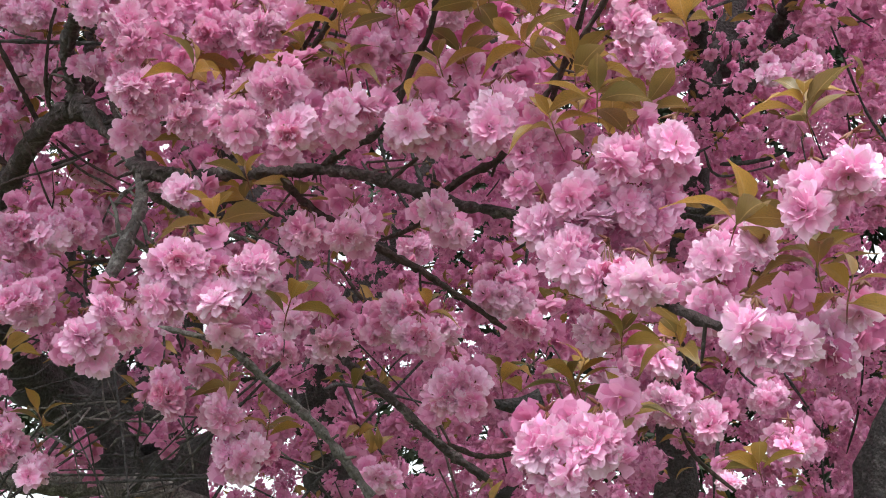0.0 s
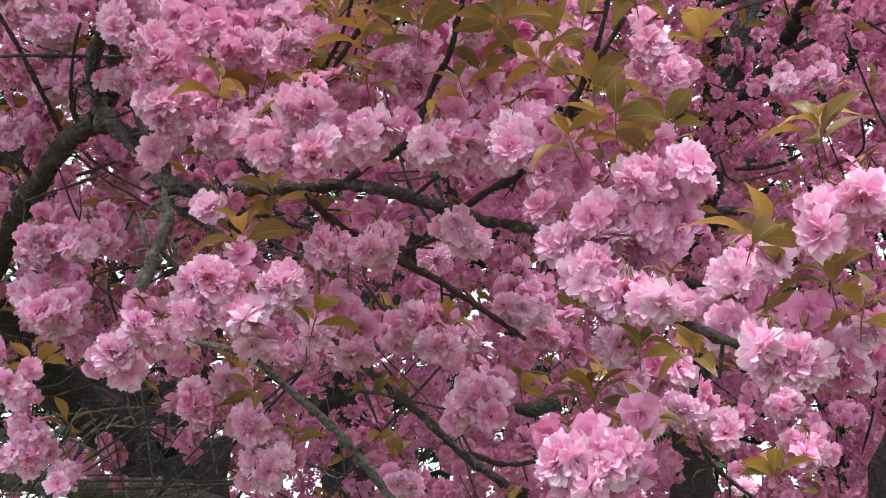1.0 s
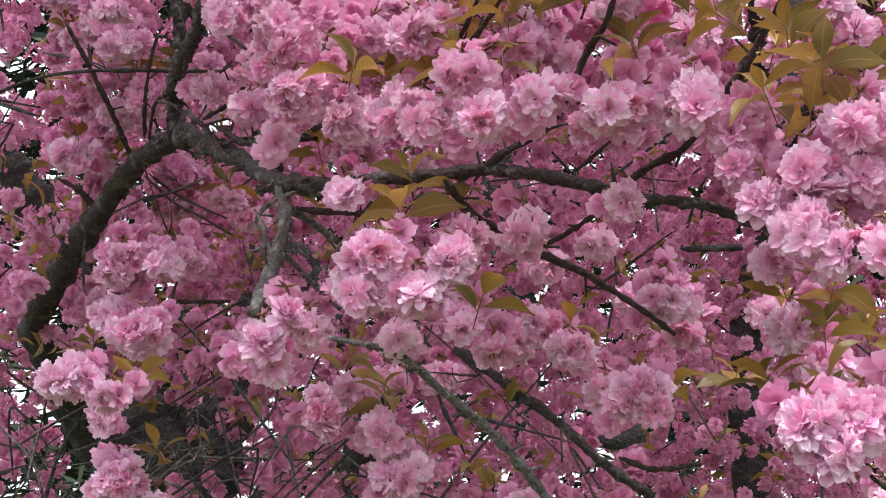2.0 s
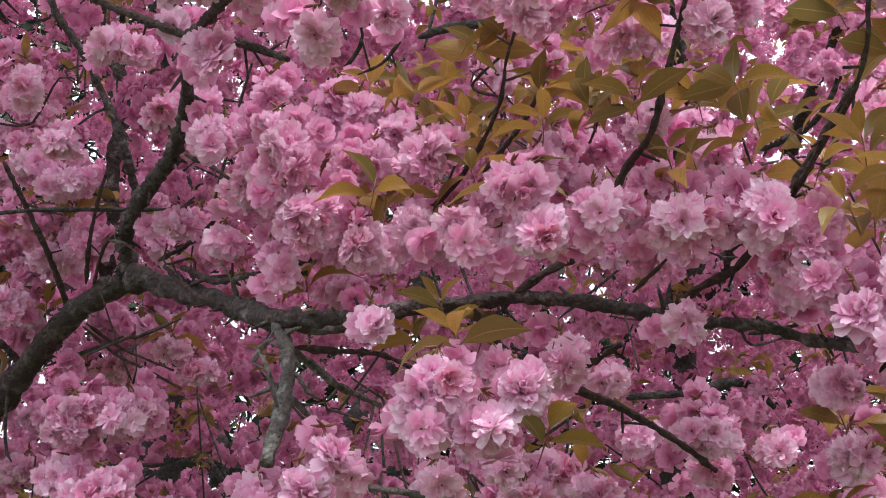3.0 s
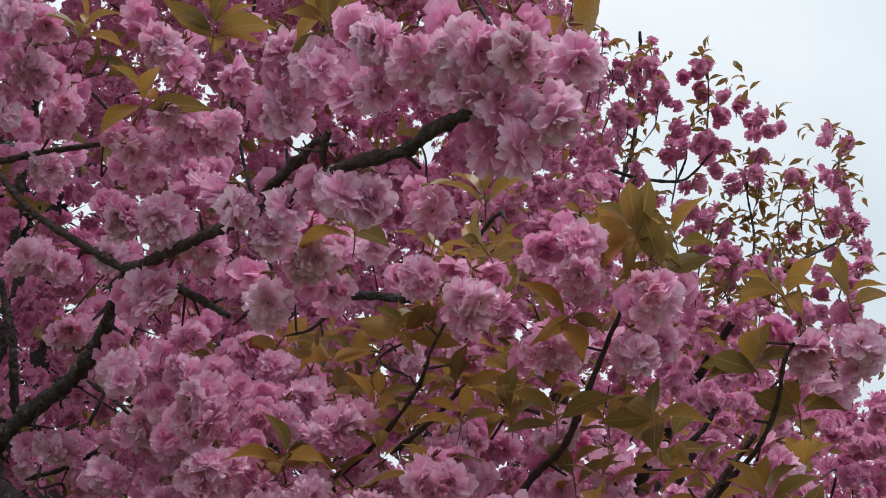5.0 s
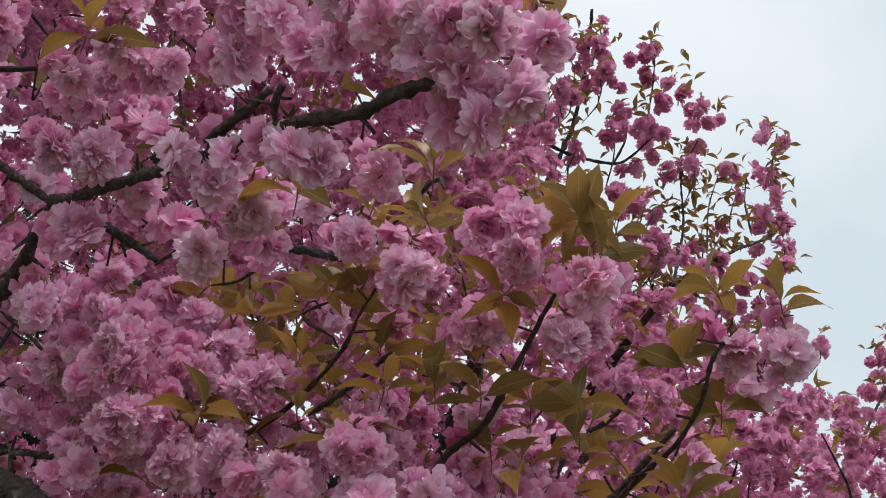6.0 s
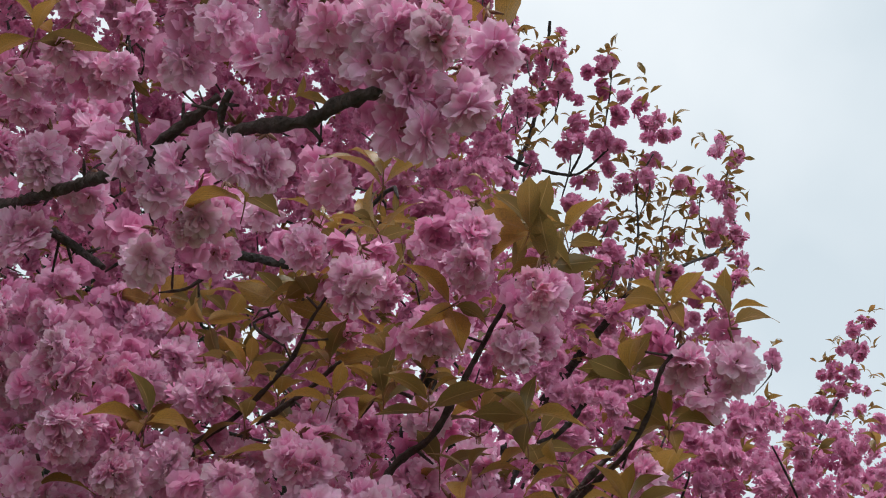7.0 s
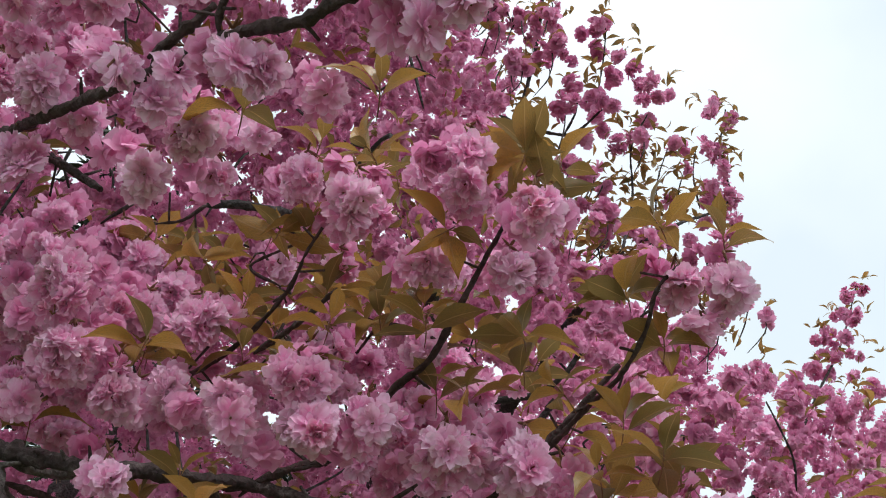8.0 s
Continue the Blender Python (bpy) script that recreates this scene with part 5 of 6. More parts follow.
tuft(far_mass, 0.262, 2.155, 3.049, 0.071, 0.064)
tuft(far_mass, 0.271, 1.989, 2.962, 0.066, 0.059)
tuft(far_mass, 0.317, 1.986, 2.956, 0.066, 0.060)
tuft(far_mass, 0.332, 1.900, 2.920, 0.064, 0.058)
tuft(far_mass, -0.037, 2.026, 2.827, 0.062, 0.056)
tuft(far_mass, 0.098, 2.216, 2.950, 0.069, 0.062)
tuft(far_mass, 0.070, 1.987, 2.832, 0.062, 0.056)
tuft(far_mass, 0.149, 2.032, 2.865, 0.064, 0.058)
tuft(far_mass, 0.270, 2.148, 2.974, 0.070, 0.063)
tuft(far_mass, 0.337, 2.161, 3.026, 0.071, 0.064)
tuft(far_mass, 0.346, 2.076, 2.992, 0.069, 0.062)
tuft(far_mass, 0.327, 1.880, 2.856, 0.063, 0.056)
tuft(far_mass, 0.025, 2.180, 2.862, 0.066, 0.060)
tuft(far_mass, 0.094, 2.242, 2.914, 0.069, 0.062)
tuft(far_mass, 0.087, 1.990, 2.776, 0.062, 0.055)
tuft(far_mass, 0.250, 2.267, 2.982, 0.072, 0.065)
tuft(far_mass, 0.221, 2.017, 2.856, 0.065, 0.058)
tuft(far_mass, 0.265, 2.011, 2.836, 0.065, 0.058)
tuft(far_mass, 0.362, 2.073, 2.907, 0.068, 0.061)
tuft(far_mass, 0.404, 2.041, 2.907, 0.068, 0.061)
tuft(far_mass, -0.076, 2.050, 2.739, 0.061, 0.051)
tuft(far_mass, -0.024, 2.060, 2.766, 0.062, 0.052)
tuft(far_mass, -0.021, 1.880, 2.668, 0.057, 0.047)
tuft(far_mass, 0.103, 2.075, 2.812, 0.064, 0.053)
tuft(far_mass, 0.143, 1.926, 2.738, 0.060, 0.050)
tuft(far_mass, 0.272, 2.081, 2.860, 0.067, 0.055)
tuft(far_mass, 0.211, 1.844, 2.698, 0.058, 0.049)
tuft(far_mass, 0.277, 1.805, 2.731, 0.059, 0.049)
tuft(far_mass, -0.049, 2.133, 2.730, 0.063, 0.052)
tuft(far_mass, -0.033, 2.003, 2.665, 0.059, 0.049)
tuft(far_mass, 0.102, 2.239, 2.815, 0.068, 0.056)
tuft(far_mass, 0.107, 2.089, 2.748, 0.064, 0.053)
tuft(far_mass, 0.193, 1.966, 2.699, 0.061, 0.051)
tuft(far_mass, 0.265, 1.899, 2.712, 0.060, 0.050)
tuft(far_mass, 0.344, 1.956, 2.746, 0.063, 0.052)
tuft(far_mass, 0.003, 2.345, 2.780, 0.069, 0.057)
tuft(far_mass, 0.005, 1.911, 2.582, 0.056, 0.047)
tuft(far_mass, 0.237, 2.198, 2.803, 0.068, 0.057)
tuft(far_mass, 0.293, 2.120, 2.747, 0.066, 0.055)
tuft(far_mass, 0.413, 2.137, 2.813, 0.069, 0.057)
tuft(far_mass, -0.046, 2.136, 2.625, 0.061, 0.051)
tuft(far_mass, 0.039, 2.177, 2.660, 0.064, 0.053)
tuft(far_mass, 0.208, 2.226, 2.722, 0.067, 0.056)
tuft(far_mass, 0.129, 1.874, 2.532, 0.056, 0.047)
tuft(far_mass, 0.263, 2.023, 2.662, 0.062, 0.052)
tuft(far_mass, 0.322, 1.932, 2.642, 0.061, 0.051)
tuft(far_mass, -0.031, 2.103, 2.568, 0.060, 0.050)
tuft(far_mass, 0.080, 2.379, 2.714, 0.069, 0.058)
tuft(far_mass, 0.075, 2.101, 2.575, 0.061, 0.051)
tuft(far_mass, 0.091, 1.937, 2.522, 0.057, 0.047)
tuft(far_mass, 0.363, 2.277, 2.712, 0.070, 0.058)
tuft(far_mass, 0.349, 2.076, 2.656, 0.064, 0.054)
tuft(far_mass, 0.683, 2.148, 3.588, 0.041, 0.041)
tuft(far_mass, 0.731, 2.127, 3.586, 0.041, 0.041)
tuft(far_mass, 0.598, 2.087, 3.447, 0.039, 0.039)
tuft(far_mass, 0.705, 2.122, 3.475, 0.040, 0.040)
tuft(far_mass, 0.734, 2.039, 3.543, 0.040, 0.040)
tuft(far_mass, 0.766, 2.108, 3.533, 0.041, 0.041)
tuft(far_mass, 0.750, 2.009, 3.441, 0.039, 0.039)
tuft(far_mass, 0.875, 2.106, 3.518, 0.041, 0.041)
tuft(far_mass, 0.849, 2.170, 3.516, 0.042, 0.042)
tuft(far_mass, 0.891, 2.092, 3.469, 0.041, 0.041)
tuft(far_mass, 0.923, 2.147, 3.460, 0.042, 0.042)
tuft(far_mass, 0.965, 2.116, 3.479, 0.042, 0.042)
tuft(far_mass, 0.680, 2.146, 3.358, 0.040, 0.040)
tuft(far_mass, 0.758, 2.193, 3.465, 0.041, 0.041)
tuft(far_mass, 0.799, 2.184, 3.452, 0.041, 0.041)
tuft(far_mass, 0.784, 2.164, 3.375, 0.040, 0.040)
tuft(far_mass, 0.765, 2.056, 3.318, 0.039, 0.039)
tuft(far_mass, 0.809, 2.171, 3.346, 0.040, 0.040)
tuft(far_mass, 0.927, 2.178, 3.410, 0.042, 0.042)
tuft(far_mass, 0.838, 2.107, 3.288, 0.039, 0.039)
tuft(far_mass, 0.673, 2.287, 3.283, 0.041, 0.041)
tuft(far_mass, 0.728, 2.301, 3.341, 0.041, 0.041)
tuft(far_mass, 0.764, 2.239, 3.274, 0.040, 0.040)
tuft(far_mass, 0.746, 2.132, 3.176, 0.038, 0.038)
tuft(far_mass, 0.813, 2.254, 3.236, 0.041, 0.041)
tuft(far_mass, 0.798, 2.118, 3.259, 0.039, 0.039)
tuft(far_mass, 1.021, 2.144, 3.357, 0.041, 0.041)
tuft(far_mass, 0.915, 2.166, 3.319, 0.041, 0.041)
tuft(far_mass, 1.000, 1.988, 3.356, 0.039, 0.039)
tuft(far_mass, 1.125, 2.065, 3.425, 0.041, 0.041)
tuft(far_mass, 1.050, 2.093, 3.316, 0.041, 0.041)
tuft(far_mass, 1.058, 2.042, 3.233, 0.039, 0.039)
tuft(far_mass, 1.120, 2.151, 3.276, 0.041, 0.041)
tuft(far_mass, 1.174, 2.144, 3.269, 0.041, 0.041)
tuft(far_mass, 1.158, 2.166, 3.248, 0.041, 0.041)
tuft(far_mass, 1.127, 2.181, 3.246, 0.041, 0.041)
tuft(far_mass, 1.006, 2.184, 3.207, 0.041, 0.041)
tuft(far_mass, 0.875, 2.268, 3.191, 0.041, 0.041)
tuft(far_mass, 0.598, 2.272, 3.339, 0.040, 0.040)
tuft(far_mass, 0.851, 2.241, 3.171, 0.040, 0.040)
tuft(far_mass, 0.971, 2.324, 3.194, 0.042, 0.042)
tuft(far_mass, 0.949, 2.202, 3.082, 0.040, 0.040)
tuft(far_mass, 0.952, 2.134, 3.048, 0.039, 0.039)
tuft(far_mass, 1.083, 2.220, 3.139, 0.041, 0.041)
tuft(far_mass, 1.078, 2.139, 3.149, 0.040, 0.040)
tuft(far_mass, 1.140, 2.159, 3.113, 0.040, 0.040)
tuft(far_mass, 1.175, 2.145, 3.130, 0.040, 0.040)
tuft(far_mass, 0.869, 2.267, 2.981, 0.039, 0.039)
tuft(far_mass, 0.891, 2.240, 2.986, 0.039, 0.039)
tuft(far_mass, 0.835, 2.276, 2.912, 0.039, 0.039)
tuft(far_mass, 1.037, 2.328, 3.044, 0.041, 0.041)
tuft(far_mass, 0.934, 2.469, 2.959, 0.042, 0.042)
tuft(far_mass, 0.848, 2.464, 2.908, 0.041, 0.041)
tuft(far_mass, 0.789, 2.260, 2.989, 0.039, 0.039)
tuft(far_mass, 1.010, 2.346, 3.113, 0.042, 0.042)
tuft(far_mass, 1.059, 2.300, 3.090, 0.041, 0.041)
tuft(far_mass, 1.071, 2.232, 3.030, 0.040, 0.040)
tuft(far_mass, 1.044, 2.119, 2.968, 0.038, 0.038)
tuft(far_mass, 1.015, 2.385, 2.991, 0.041, 0.041)
tuft(far_mass, 1.972, 2.569, 3.430, 0.061, 0.058)
tuft(far_mass, 1.959, 2.617, 3.367, 0.061, 0.058)
tuft(far_mass, 1.927, 2.515, 3.311, 0.059, 0.056)
tuft(far_mass, 1.952, 2.675, 3.341, 0.062, 0.058)
tuft(far_mass, 1.912, 2.564, 3.265, 0.059, 0.056)
tuft(far_mass, 1.915, 2.676, 3.267, 0.061, 0.058)
tuft(far_mass, 1.915, 2.615, 3.224, 0.060, 0.057)
tuft(far_mass, 1.990, 2.609, 3.259, 0.060, 0.057)
tuft(far_mass, 1.965, 2.766, 3.252, 0.062, 0.059)
tuft(far_mass, 2.001, 2.726, 3.228, 0.062, 0.058)
tuft(far_mass, 2.058, 2.704, 3.243, 0.062, 0.059)
tuft(far_mass, 1.878, 2.726, 3.138, 0.060, 0.057)
tuft(far_mass, 1.952, 2.710, 3.150, 0.061, 0.057)
tuft(far_mass, 1.855, 2.609, 3.282, 0.067, 0.084)
tuft(far_mass, 1.978, 2.671, 3.296, 0.062, 0.069)
tuft(far_mass, 2.062, 2.622, 3.495, 0.064, 0.053)
tuft(far_mass, 1.802, 2.600, 3.144, 0.065, 0.065)
tuft(far_mass, 2.051, 2.675, 3.427, 0.071, 0.064)
tuft(far_mass, 1.977, 2.547, 3.101, 0.065, 0.081)
tuft(far_mass, 1.623, 2.464, 2.898, 0.089, 0.074)
tuft(far_mass, 1.798, 2.507, 2.906, 0.077, 0.067)
tuft(far_mass, 1.921, 2.525, 2.983, 0.063, 0.063)
tuft(far_mass, 1.783, 2.552, 3.039, 0.063, 0.057)
tuft(far_mass, -1.141, 2.855, 2.398, 0.113, 0.088)
tuft(far_mass, -0.983, 2.680, 2.364, 0.107, 0.083)
tuft(far_mass, -0.934, 2.701, 2.353, 0.107, 0.084)
tuft(far_mass, -0.879, 2.850, 2.369, 0.114, 0.088)
tuft(far_mass, -0.748, 2.720, 2.340, 0.109, 0.084)
tuft(far_mass, -0.685, 2.843, 2.396, 0.114, 0.089)
tuft(far_mass, -0.602, 2.661, 2.314, 0.107, 0.083)
tuft(far_mass, -1.076, 2.679, 2.278, 0.105, 0.082)
tuft(far_mass, -1.040, 2.734, 2.294, 0.107, 0.084)
tuft(far_mass, -0.947, 2.885, 2.322, 0.114, 0.089)
tuft(far_mass, -0.874, 2.882, 2.341, 0.114, 0.089)
tuft(far_mass, -0.734, 2.688, 2.249, 0.106, 0.083)
tuft(far_mass, -0.686, 2.768, 2.251, 0.109, 0.085)
tuft(far_mass, -0.599, 2.736, 2.287, 0.109, 0.085)
tuft(far_mass, -1.110, 2.713, 2.197, 0.105, 0.082)
tuft(far_mass, -0.988, 2.742, 2.200, 0.107, 0.083)
tuft(far_mass, -0.961, 2.835, 2.232, 0.111, 0.086)
tuft(far_mass, -0.887, 2.795, 2.234, 0.109, 0.085)
tuft(far_mass, -0.737, 2.698, 2.167, 0.105, 0.082)
tuft(far_mass, -0.674, 2.813, 2.215, 0.111, 0.086)
tuft(far_mass, -0.589, 2.830, 2.232, 0.112, 0.087)
tuft(far_mass, -1.152, 2.838, 2.159, 0.109, 0.085)
tuft(far_mass, -1.034, 2.873, 2.180, 0.111, 0.086)
tuft(far_mass, -0.979, 2.860, 2.170, 0.111, 0.086)
tuft(far_mass, -0.891, 2.890, 2.152, 0.112, 0.087)
tuft(far_mass, -0.763, 2.797, 2.108, 0.108, 0.084)
tuft(far_mass, -0.679, 2.922, 2.153, 0.114, 0.089)
tuft(far_mass, -0.604, 2.923, 2.131, 0.114, 0.089)
tuft(far_mass, -1.129, 2.839, 2.065, 0.108, 0.084)
tuft(far_mass, -1.036, 2.877, 2.111, 0.110, 0.086)
tuft(far_mass, -0.982, 2.968, 2.083, 0.114, 0.088)
tuft(far_mass, -0.884, 2.859, 2.063, 0.109, 0.085)
tuft(far_mass, -0.820, 2.942, 2.109, 0.114, 0.088)
tuft(far_mass, -0.695, 2.966, 2.097, 0.115, 0.089)
tuft(far_mass, -0.634, 2.902, 2.051, 0.112, 0.087)
tuft(far_mass, -1.119, 2.900, 2.043, 0.110, 0.085)
tuft(far_mass, -1.065, 2.947, 2.045, 0.112, 0.087)
tuft(far_mass, -0.966, 2.813, 1.977, 0.106, 0.083)
tuft(far_mass, -0.896, 2.920, 2.017, 0.111, 0.086)
tuft(far_mass, -0.811, 2.980, 2.004, 0.114, 0.088)
tuft(far_mass, -0.712, 2.905, 2.007, 0.111, 0.086)
tuft(far_mass, -0.583, 2.868, 1.987, 0.110, 0.085)

spray(far_leaves, 0.569, 2.047, 3.508, 6, 0.034)
spray(far_leaves, 0.745, 2.041, 3.591, 5, 0.034)
spray(far_leaves, 0.827, 2.047, 3.525, 5, 0.034)
spray(far_leaves, 0.909, 2.052, 3.459, 5, 0.034)
spray(far_leaves, 0.867, 2.131, 3.270, 7, 0.034)
spray(far_leaves, 0.845, 2.172, 3.222, 7, 0.034)
spray(far_leaves, 0.932, 2.129, 3.325, 7, 0.034)
spray(far_leaves, 0.986, 2.140, 3.269, 7, 0.034)
spray(far_leaves, 1.073, 2.167, 3.266, 6, 0.034)
spray(far_leaves, 0.920, 2.125, 3.143, 6, 0.034)
spray(far_leaves, 1.119, 2.072, 3.478, 5, 0.034)
spray(far_leaves, 1.141, 2.108, 3.406, 4, 0.034)
spray(far_leaves, 0.717, 2.041, 3.415, 5, 0.034)
spray(far_leaves, 0.677, 2.085, 2.982, 5, 0.034)
spray(far_leaves, 0.720, 2.085, 2.953, 5, 0.034)
spray(far_leaves, 0.888, 2.166, 3.201, 6, 0.034)
spray(far_leaves, 0.969, 2.164, 3.245, 6, 0.034)
spray(far_leaves, 1.067, 2.131, 3.325, 5, 0.034)
spray(far_leaves, 0.988, 2.114, 3.113, 5, 0.034)
spray(far_leaves, 1.071, 2.040, 3.070, 5, 0.034)
spray(far_leaves, 0.517, 2.075, 3.110, 5, 0.034)
spray(far_leaves, 0.584, 2.070, 3.071, 4, 0.034)
spray(far_leaves, 0.780, 2.069, 2.935, 5, 0.034)
spray(far_leaves, 0.985, 1.896, 2.665, 4, 0.034)
spray(far_leaves, 1.150, 2.030, 2.735, 4, 0.034)
spray(far_leaves, 0.842, 2.090, 3.349, 4, 0.034)
spray(far_leaves, 0.712, 2.087, 3.249, 4, 0.034)
spray(far_leaves, 0.604, 2.104, 3.397, 4, 0.034)
spray(far_leaves, 0.976, 2.133, 3.189, 6, 0.034)
spray(far_leaves, 0.935, 2.158, 3.278, 6, 0.034)
spray(far_leaves, 0.550, 2.086, 3.266, 5, 0.034)
spray(far_leaves, 0.340, 2.025, 3.114, 5, 0.034)
spray(far_leaves, 0.266, 2.057, 2.842, 5, 0.034)
spray(far_leaves, 0.079, 1.803, 2.579, 5, 0.034)
spray(far_leaves, 0.120, 1.835, 2.755, 5, 0.034)
spray(far_leaves, -0.017, 2.055, 2.828, 5, 0.034)
spray(far_leaves, 0.130, 2.157, 2.725, 5, 0.034)
spray(far_leaves, 0.119, 2.236, 2.729, 5, 0.034)
spray(far_leaves, -0.162, 1.799, 2.636, 5, 0.034)
spray(far_leaves, 0.025, 1.943, 2.813, 5, 0.034)
spray(far_leaves, 0.163, 1.986, 2.591, 5, 0.034)
spray(far_leaves, -0.064, 1.958, 2.558, 5, 0.034)
spray(far_leaves, 0.262, 1.792, 2.703, 5, 0.034)
spray(far_leaves, 0.323, 2.018, 2.921, 5, 0.034)
spray(far_leaves, 0.176, 1.897, 2.916, 5, 0.034)
spray(far_leaves, 0.190, 1.918, 2.736, 5, 0.034)
spray(far_leaves, 0.398, 1.977, 2.735, 5, 0.034)
spray(far_leaves, 0.234, 2.084, 2.843, 5, 0.034)
spray(far_leaves, 0.173, 2.003, 2.697, 5, 0.034)
spray(far_leaves, 0.063, 1.812, 2.595, 5, 0.034)
spray(far_leaves, 0.268, 1.874, 2.573, 5, 0.034)
spray(far_leaves, 0.148, 1.757, 2.621, 5, 0.034)
spray(far_leaves, -0.061, 1.931, 2.500, 5, 0.034)
spray(far_leaves, 0.253, 1.799, 2.521, 5, 0.034)
spray(far_leaves, 0.264, 1.736, 2.630, 5, 0.034)
spray(far_leaves, 0.306, 1.938, 2.761, 5, 0.034)
spray(far_leaves, 0.199, 1.638, 2.709, 5, 0.034)
spray(far_leaves, 0.151, 1.796, 2.736, 5, 0.034)
spray(far_leaves, 0.031, 1.830, 2.630, 5, 0.034)
spray(far_leaves, 0.287, 1.812, 2.890, 5, 0.034)
spray(far_leaves, 0.159, 1.987, 2.907, 5, 0.034)
spray(far_leaves, 0.183, 1.684, 2.728, 5, 0.034)
spray(far_leaves, 0.224, 2.013, 2.684, 5, 0.034)
spray(far_leaves, 0.352, 1.870, 2.913, 5, 0.034)
spray(far_leaves, 0.256, 1.662, 2.730, 5, 0.034)
spray(far_leaves, 0.235, 2.171, 2.649, 5, 0.034)
spray(far_leaves, 0.085, 2.178, 2.645, 5, 0.034)
spray(far_leaves, 0.267, 2.029, 2.826, 5, 0.034)
spray(far_leaves, 0.299, 2.054, 2.783, 5, 0.034)
spray(far_leaves, 0.063, 2.110, 2.687, 5, 0.034)
spray(far_leaves, 0.018, 1.876, 2.627, 5, 0.034)
spray(far_leaves, 0.102, 2.067, 2.648, 5, 0.034)
spray(far_leaves, 0.123, 1.958, 2.683, 5, 0.034)
spray(far_leaves, 0.303, 1.739, 2.677, 5, 0.034)
spray(far_leaves, 0.055, 1.809, 2.487, 5, 0.034)
spray(far_leaves, 0.014, 2.032, 2.605, 5, 0.034)
spray(far_leaves, 0.257, 2.112, 2.666, 5, 0.034)
spray(far_leaves, 0.116, 2.015, 2.718, 5, 0.034)
spray(far_leaves, 0.604, 1.939, 2.729, 6, 0.034)
spray(far_leaves, 1.025, 2.050, 2.792, 6, 0.034)
spray(far_leaves, 0.842, 2.116, 2.975, 6, 0.034)
spray(far_leaves, 0.932, 2.067, 2.870, 6, 0.034)
spray(far_leaves, 1.000, 2.171, 2.800, 6, 0.034)
spray(far_leaves, 0.677, 2.058, 2.671, 6, 0.034)
spray(far_leaves, 0.884, 2.187, 3.014, 6, 0.034)
spray(far_leaves, 0.781, 2.195, 2.938, 6, 0.034)
spray(far_leaves, 0.839, 1.837, 2.681, 6, 0.034)
spray(far_leaves, 0.804, 2.135, 2.973, 6, 0.034)
spray(far_leaves, 0.812, 2.187, 3.064, 6, 0.034)
spray(far_leaves, 0.593, 1.996, 2.864, 6, 0.034)
spray(far_leaves, 1.016, 2.021, 2.843, 6, 0.034)
spray(far_leaves, 1.053, 2.075, 2.871, 6, 0.034)
spray(far_leaves, 0.946, 2.150, 2.969, 6, 0.034)
spray(far_leaves, 0.731, 2.215, 2.842, 6, 0.034)
spray(far_leaves, 0.930, 2.000, 2.837, 6, 0.034)
spray(far_leaves, 0.769, 2.186, 2.999, 6, 0.034)
spray(far_leaves, 0.791, 1.897, 2.661, 6, 0.034)
spray(far_leaves, 0.784, 2.190, 3.021, 6, 0.034)
spray(far_leaves, 0.750, 2.051, 2.787, 6, 0.034)
spray(far_leaves, 0.749, 2.001, 2.786, 6, 0.034)
spray(far_leaves, 0.799, 1.982, 2.878, 6, 0.034)
spray(far_leaves, 0.724, 2.267, 2.945, 6, 0.034)
spray(far_leaves, 0.740, 2.305, 2.953, 6, 0.034)
spray(far_leaves, 0.596, 1.923, 2.856, 6, 0.034)
spray(far_leaves, 0.716, 2.011, 3.559, 4, 0.034)
spray(far_leaves, 0.803, 2.013, 3.495, 4, 0.034)
spray(far_leaves, 0.898, 2.018, 3.422, 4, 0.034)
spray(far_leaves, 0.823, 2.111, 3.331, 4, 0.034)
spray(far_leaves, 0.682, 2.207, 3.282, 4, 0.034)
spray(far_leaves, 0.847, 2.099, 3.332, 4, 0.034)
spray(far_leaves, 0.935, 2.067, 3.320, 4, 0.034)
spray(far_leaves, 0.966, 2.016, 3.377, 4, 0.034)
spray(far_leaves, 0.744, 2.082, 3.430, 4, 0.034)
spray(far_leaves, 0.688, 2.115, 3.419, 4, 0.034)
spray(far_leaves, 0.625, 2.088, 3.504, 4, 0.034)
spray(far_leaves, 0.603, 2.141, 3.439, 4, 0.034)
spray(far_leaves, 1.026, 1.989, 3.376, 4, 0.034)
spray(far_leaves, 0.842, 2.015, 3.465, 4, 0.034)
spray(far_leaves, 0.605, 2.207, 3.335, 4, 0.034)
spray(far_leaves, 1.096, 2.040, 3.249, 4, 0.034)
spray(far_leaves, 0.825, 2.129, 3.302, 4, 0.034)
spray(far_leaves, 0.821, 2.149, 3.274, 4, 0.034)
spray(far_leaves, 0.834, 2.161, 3.247, 4, 0.034)
spray(far_leaves, 0.852, 2.170, 3.220, 4, 0.034)
spray(far_leaves, 0.863, 2.183, 3.193, 4, 0.034)
spray(far_leaves, 0.856, 2.204, 3.165, 4, 0.034)
spray(far_leaves, 0.888, 2.090, 3.317, 4, 0.034)
spray(far_leaves, 0.896, 2.104, 3.290, 4, 0.034)
spray(far_leaves, 0.897, 2.122, 3.262, 4, 0.034)
spray(far_leaves, 0.905, 2.136, 3.235, 4, 0.034)
spray(far_leaves, 0.910, 2.152, 3.207, 4, 0.034)
spray(far_leaves, 0.927, 2.161, 3.181, 4, 0.034)
spray(far_leaves, 0.968, 2.065, 3.299, 4, 0.034)
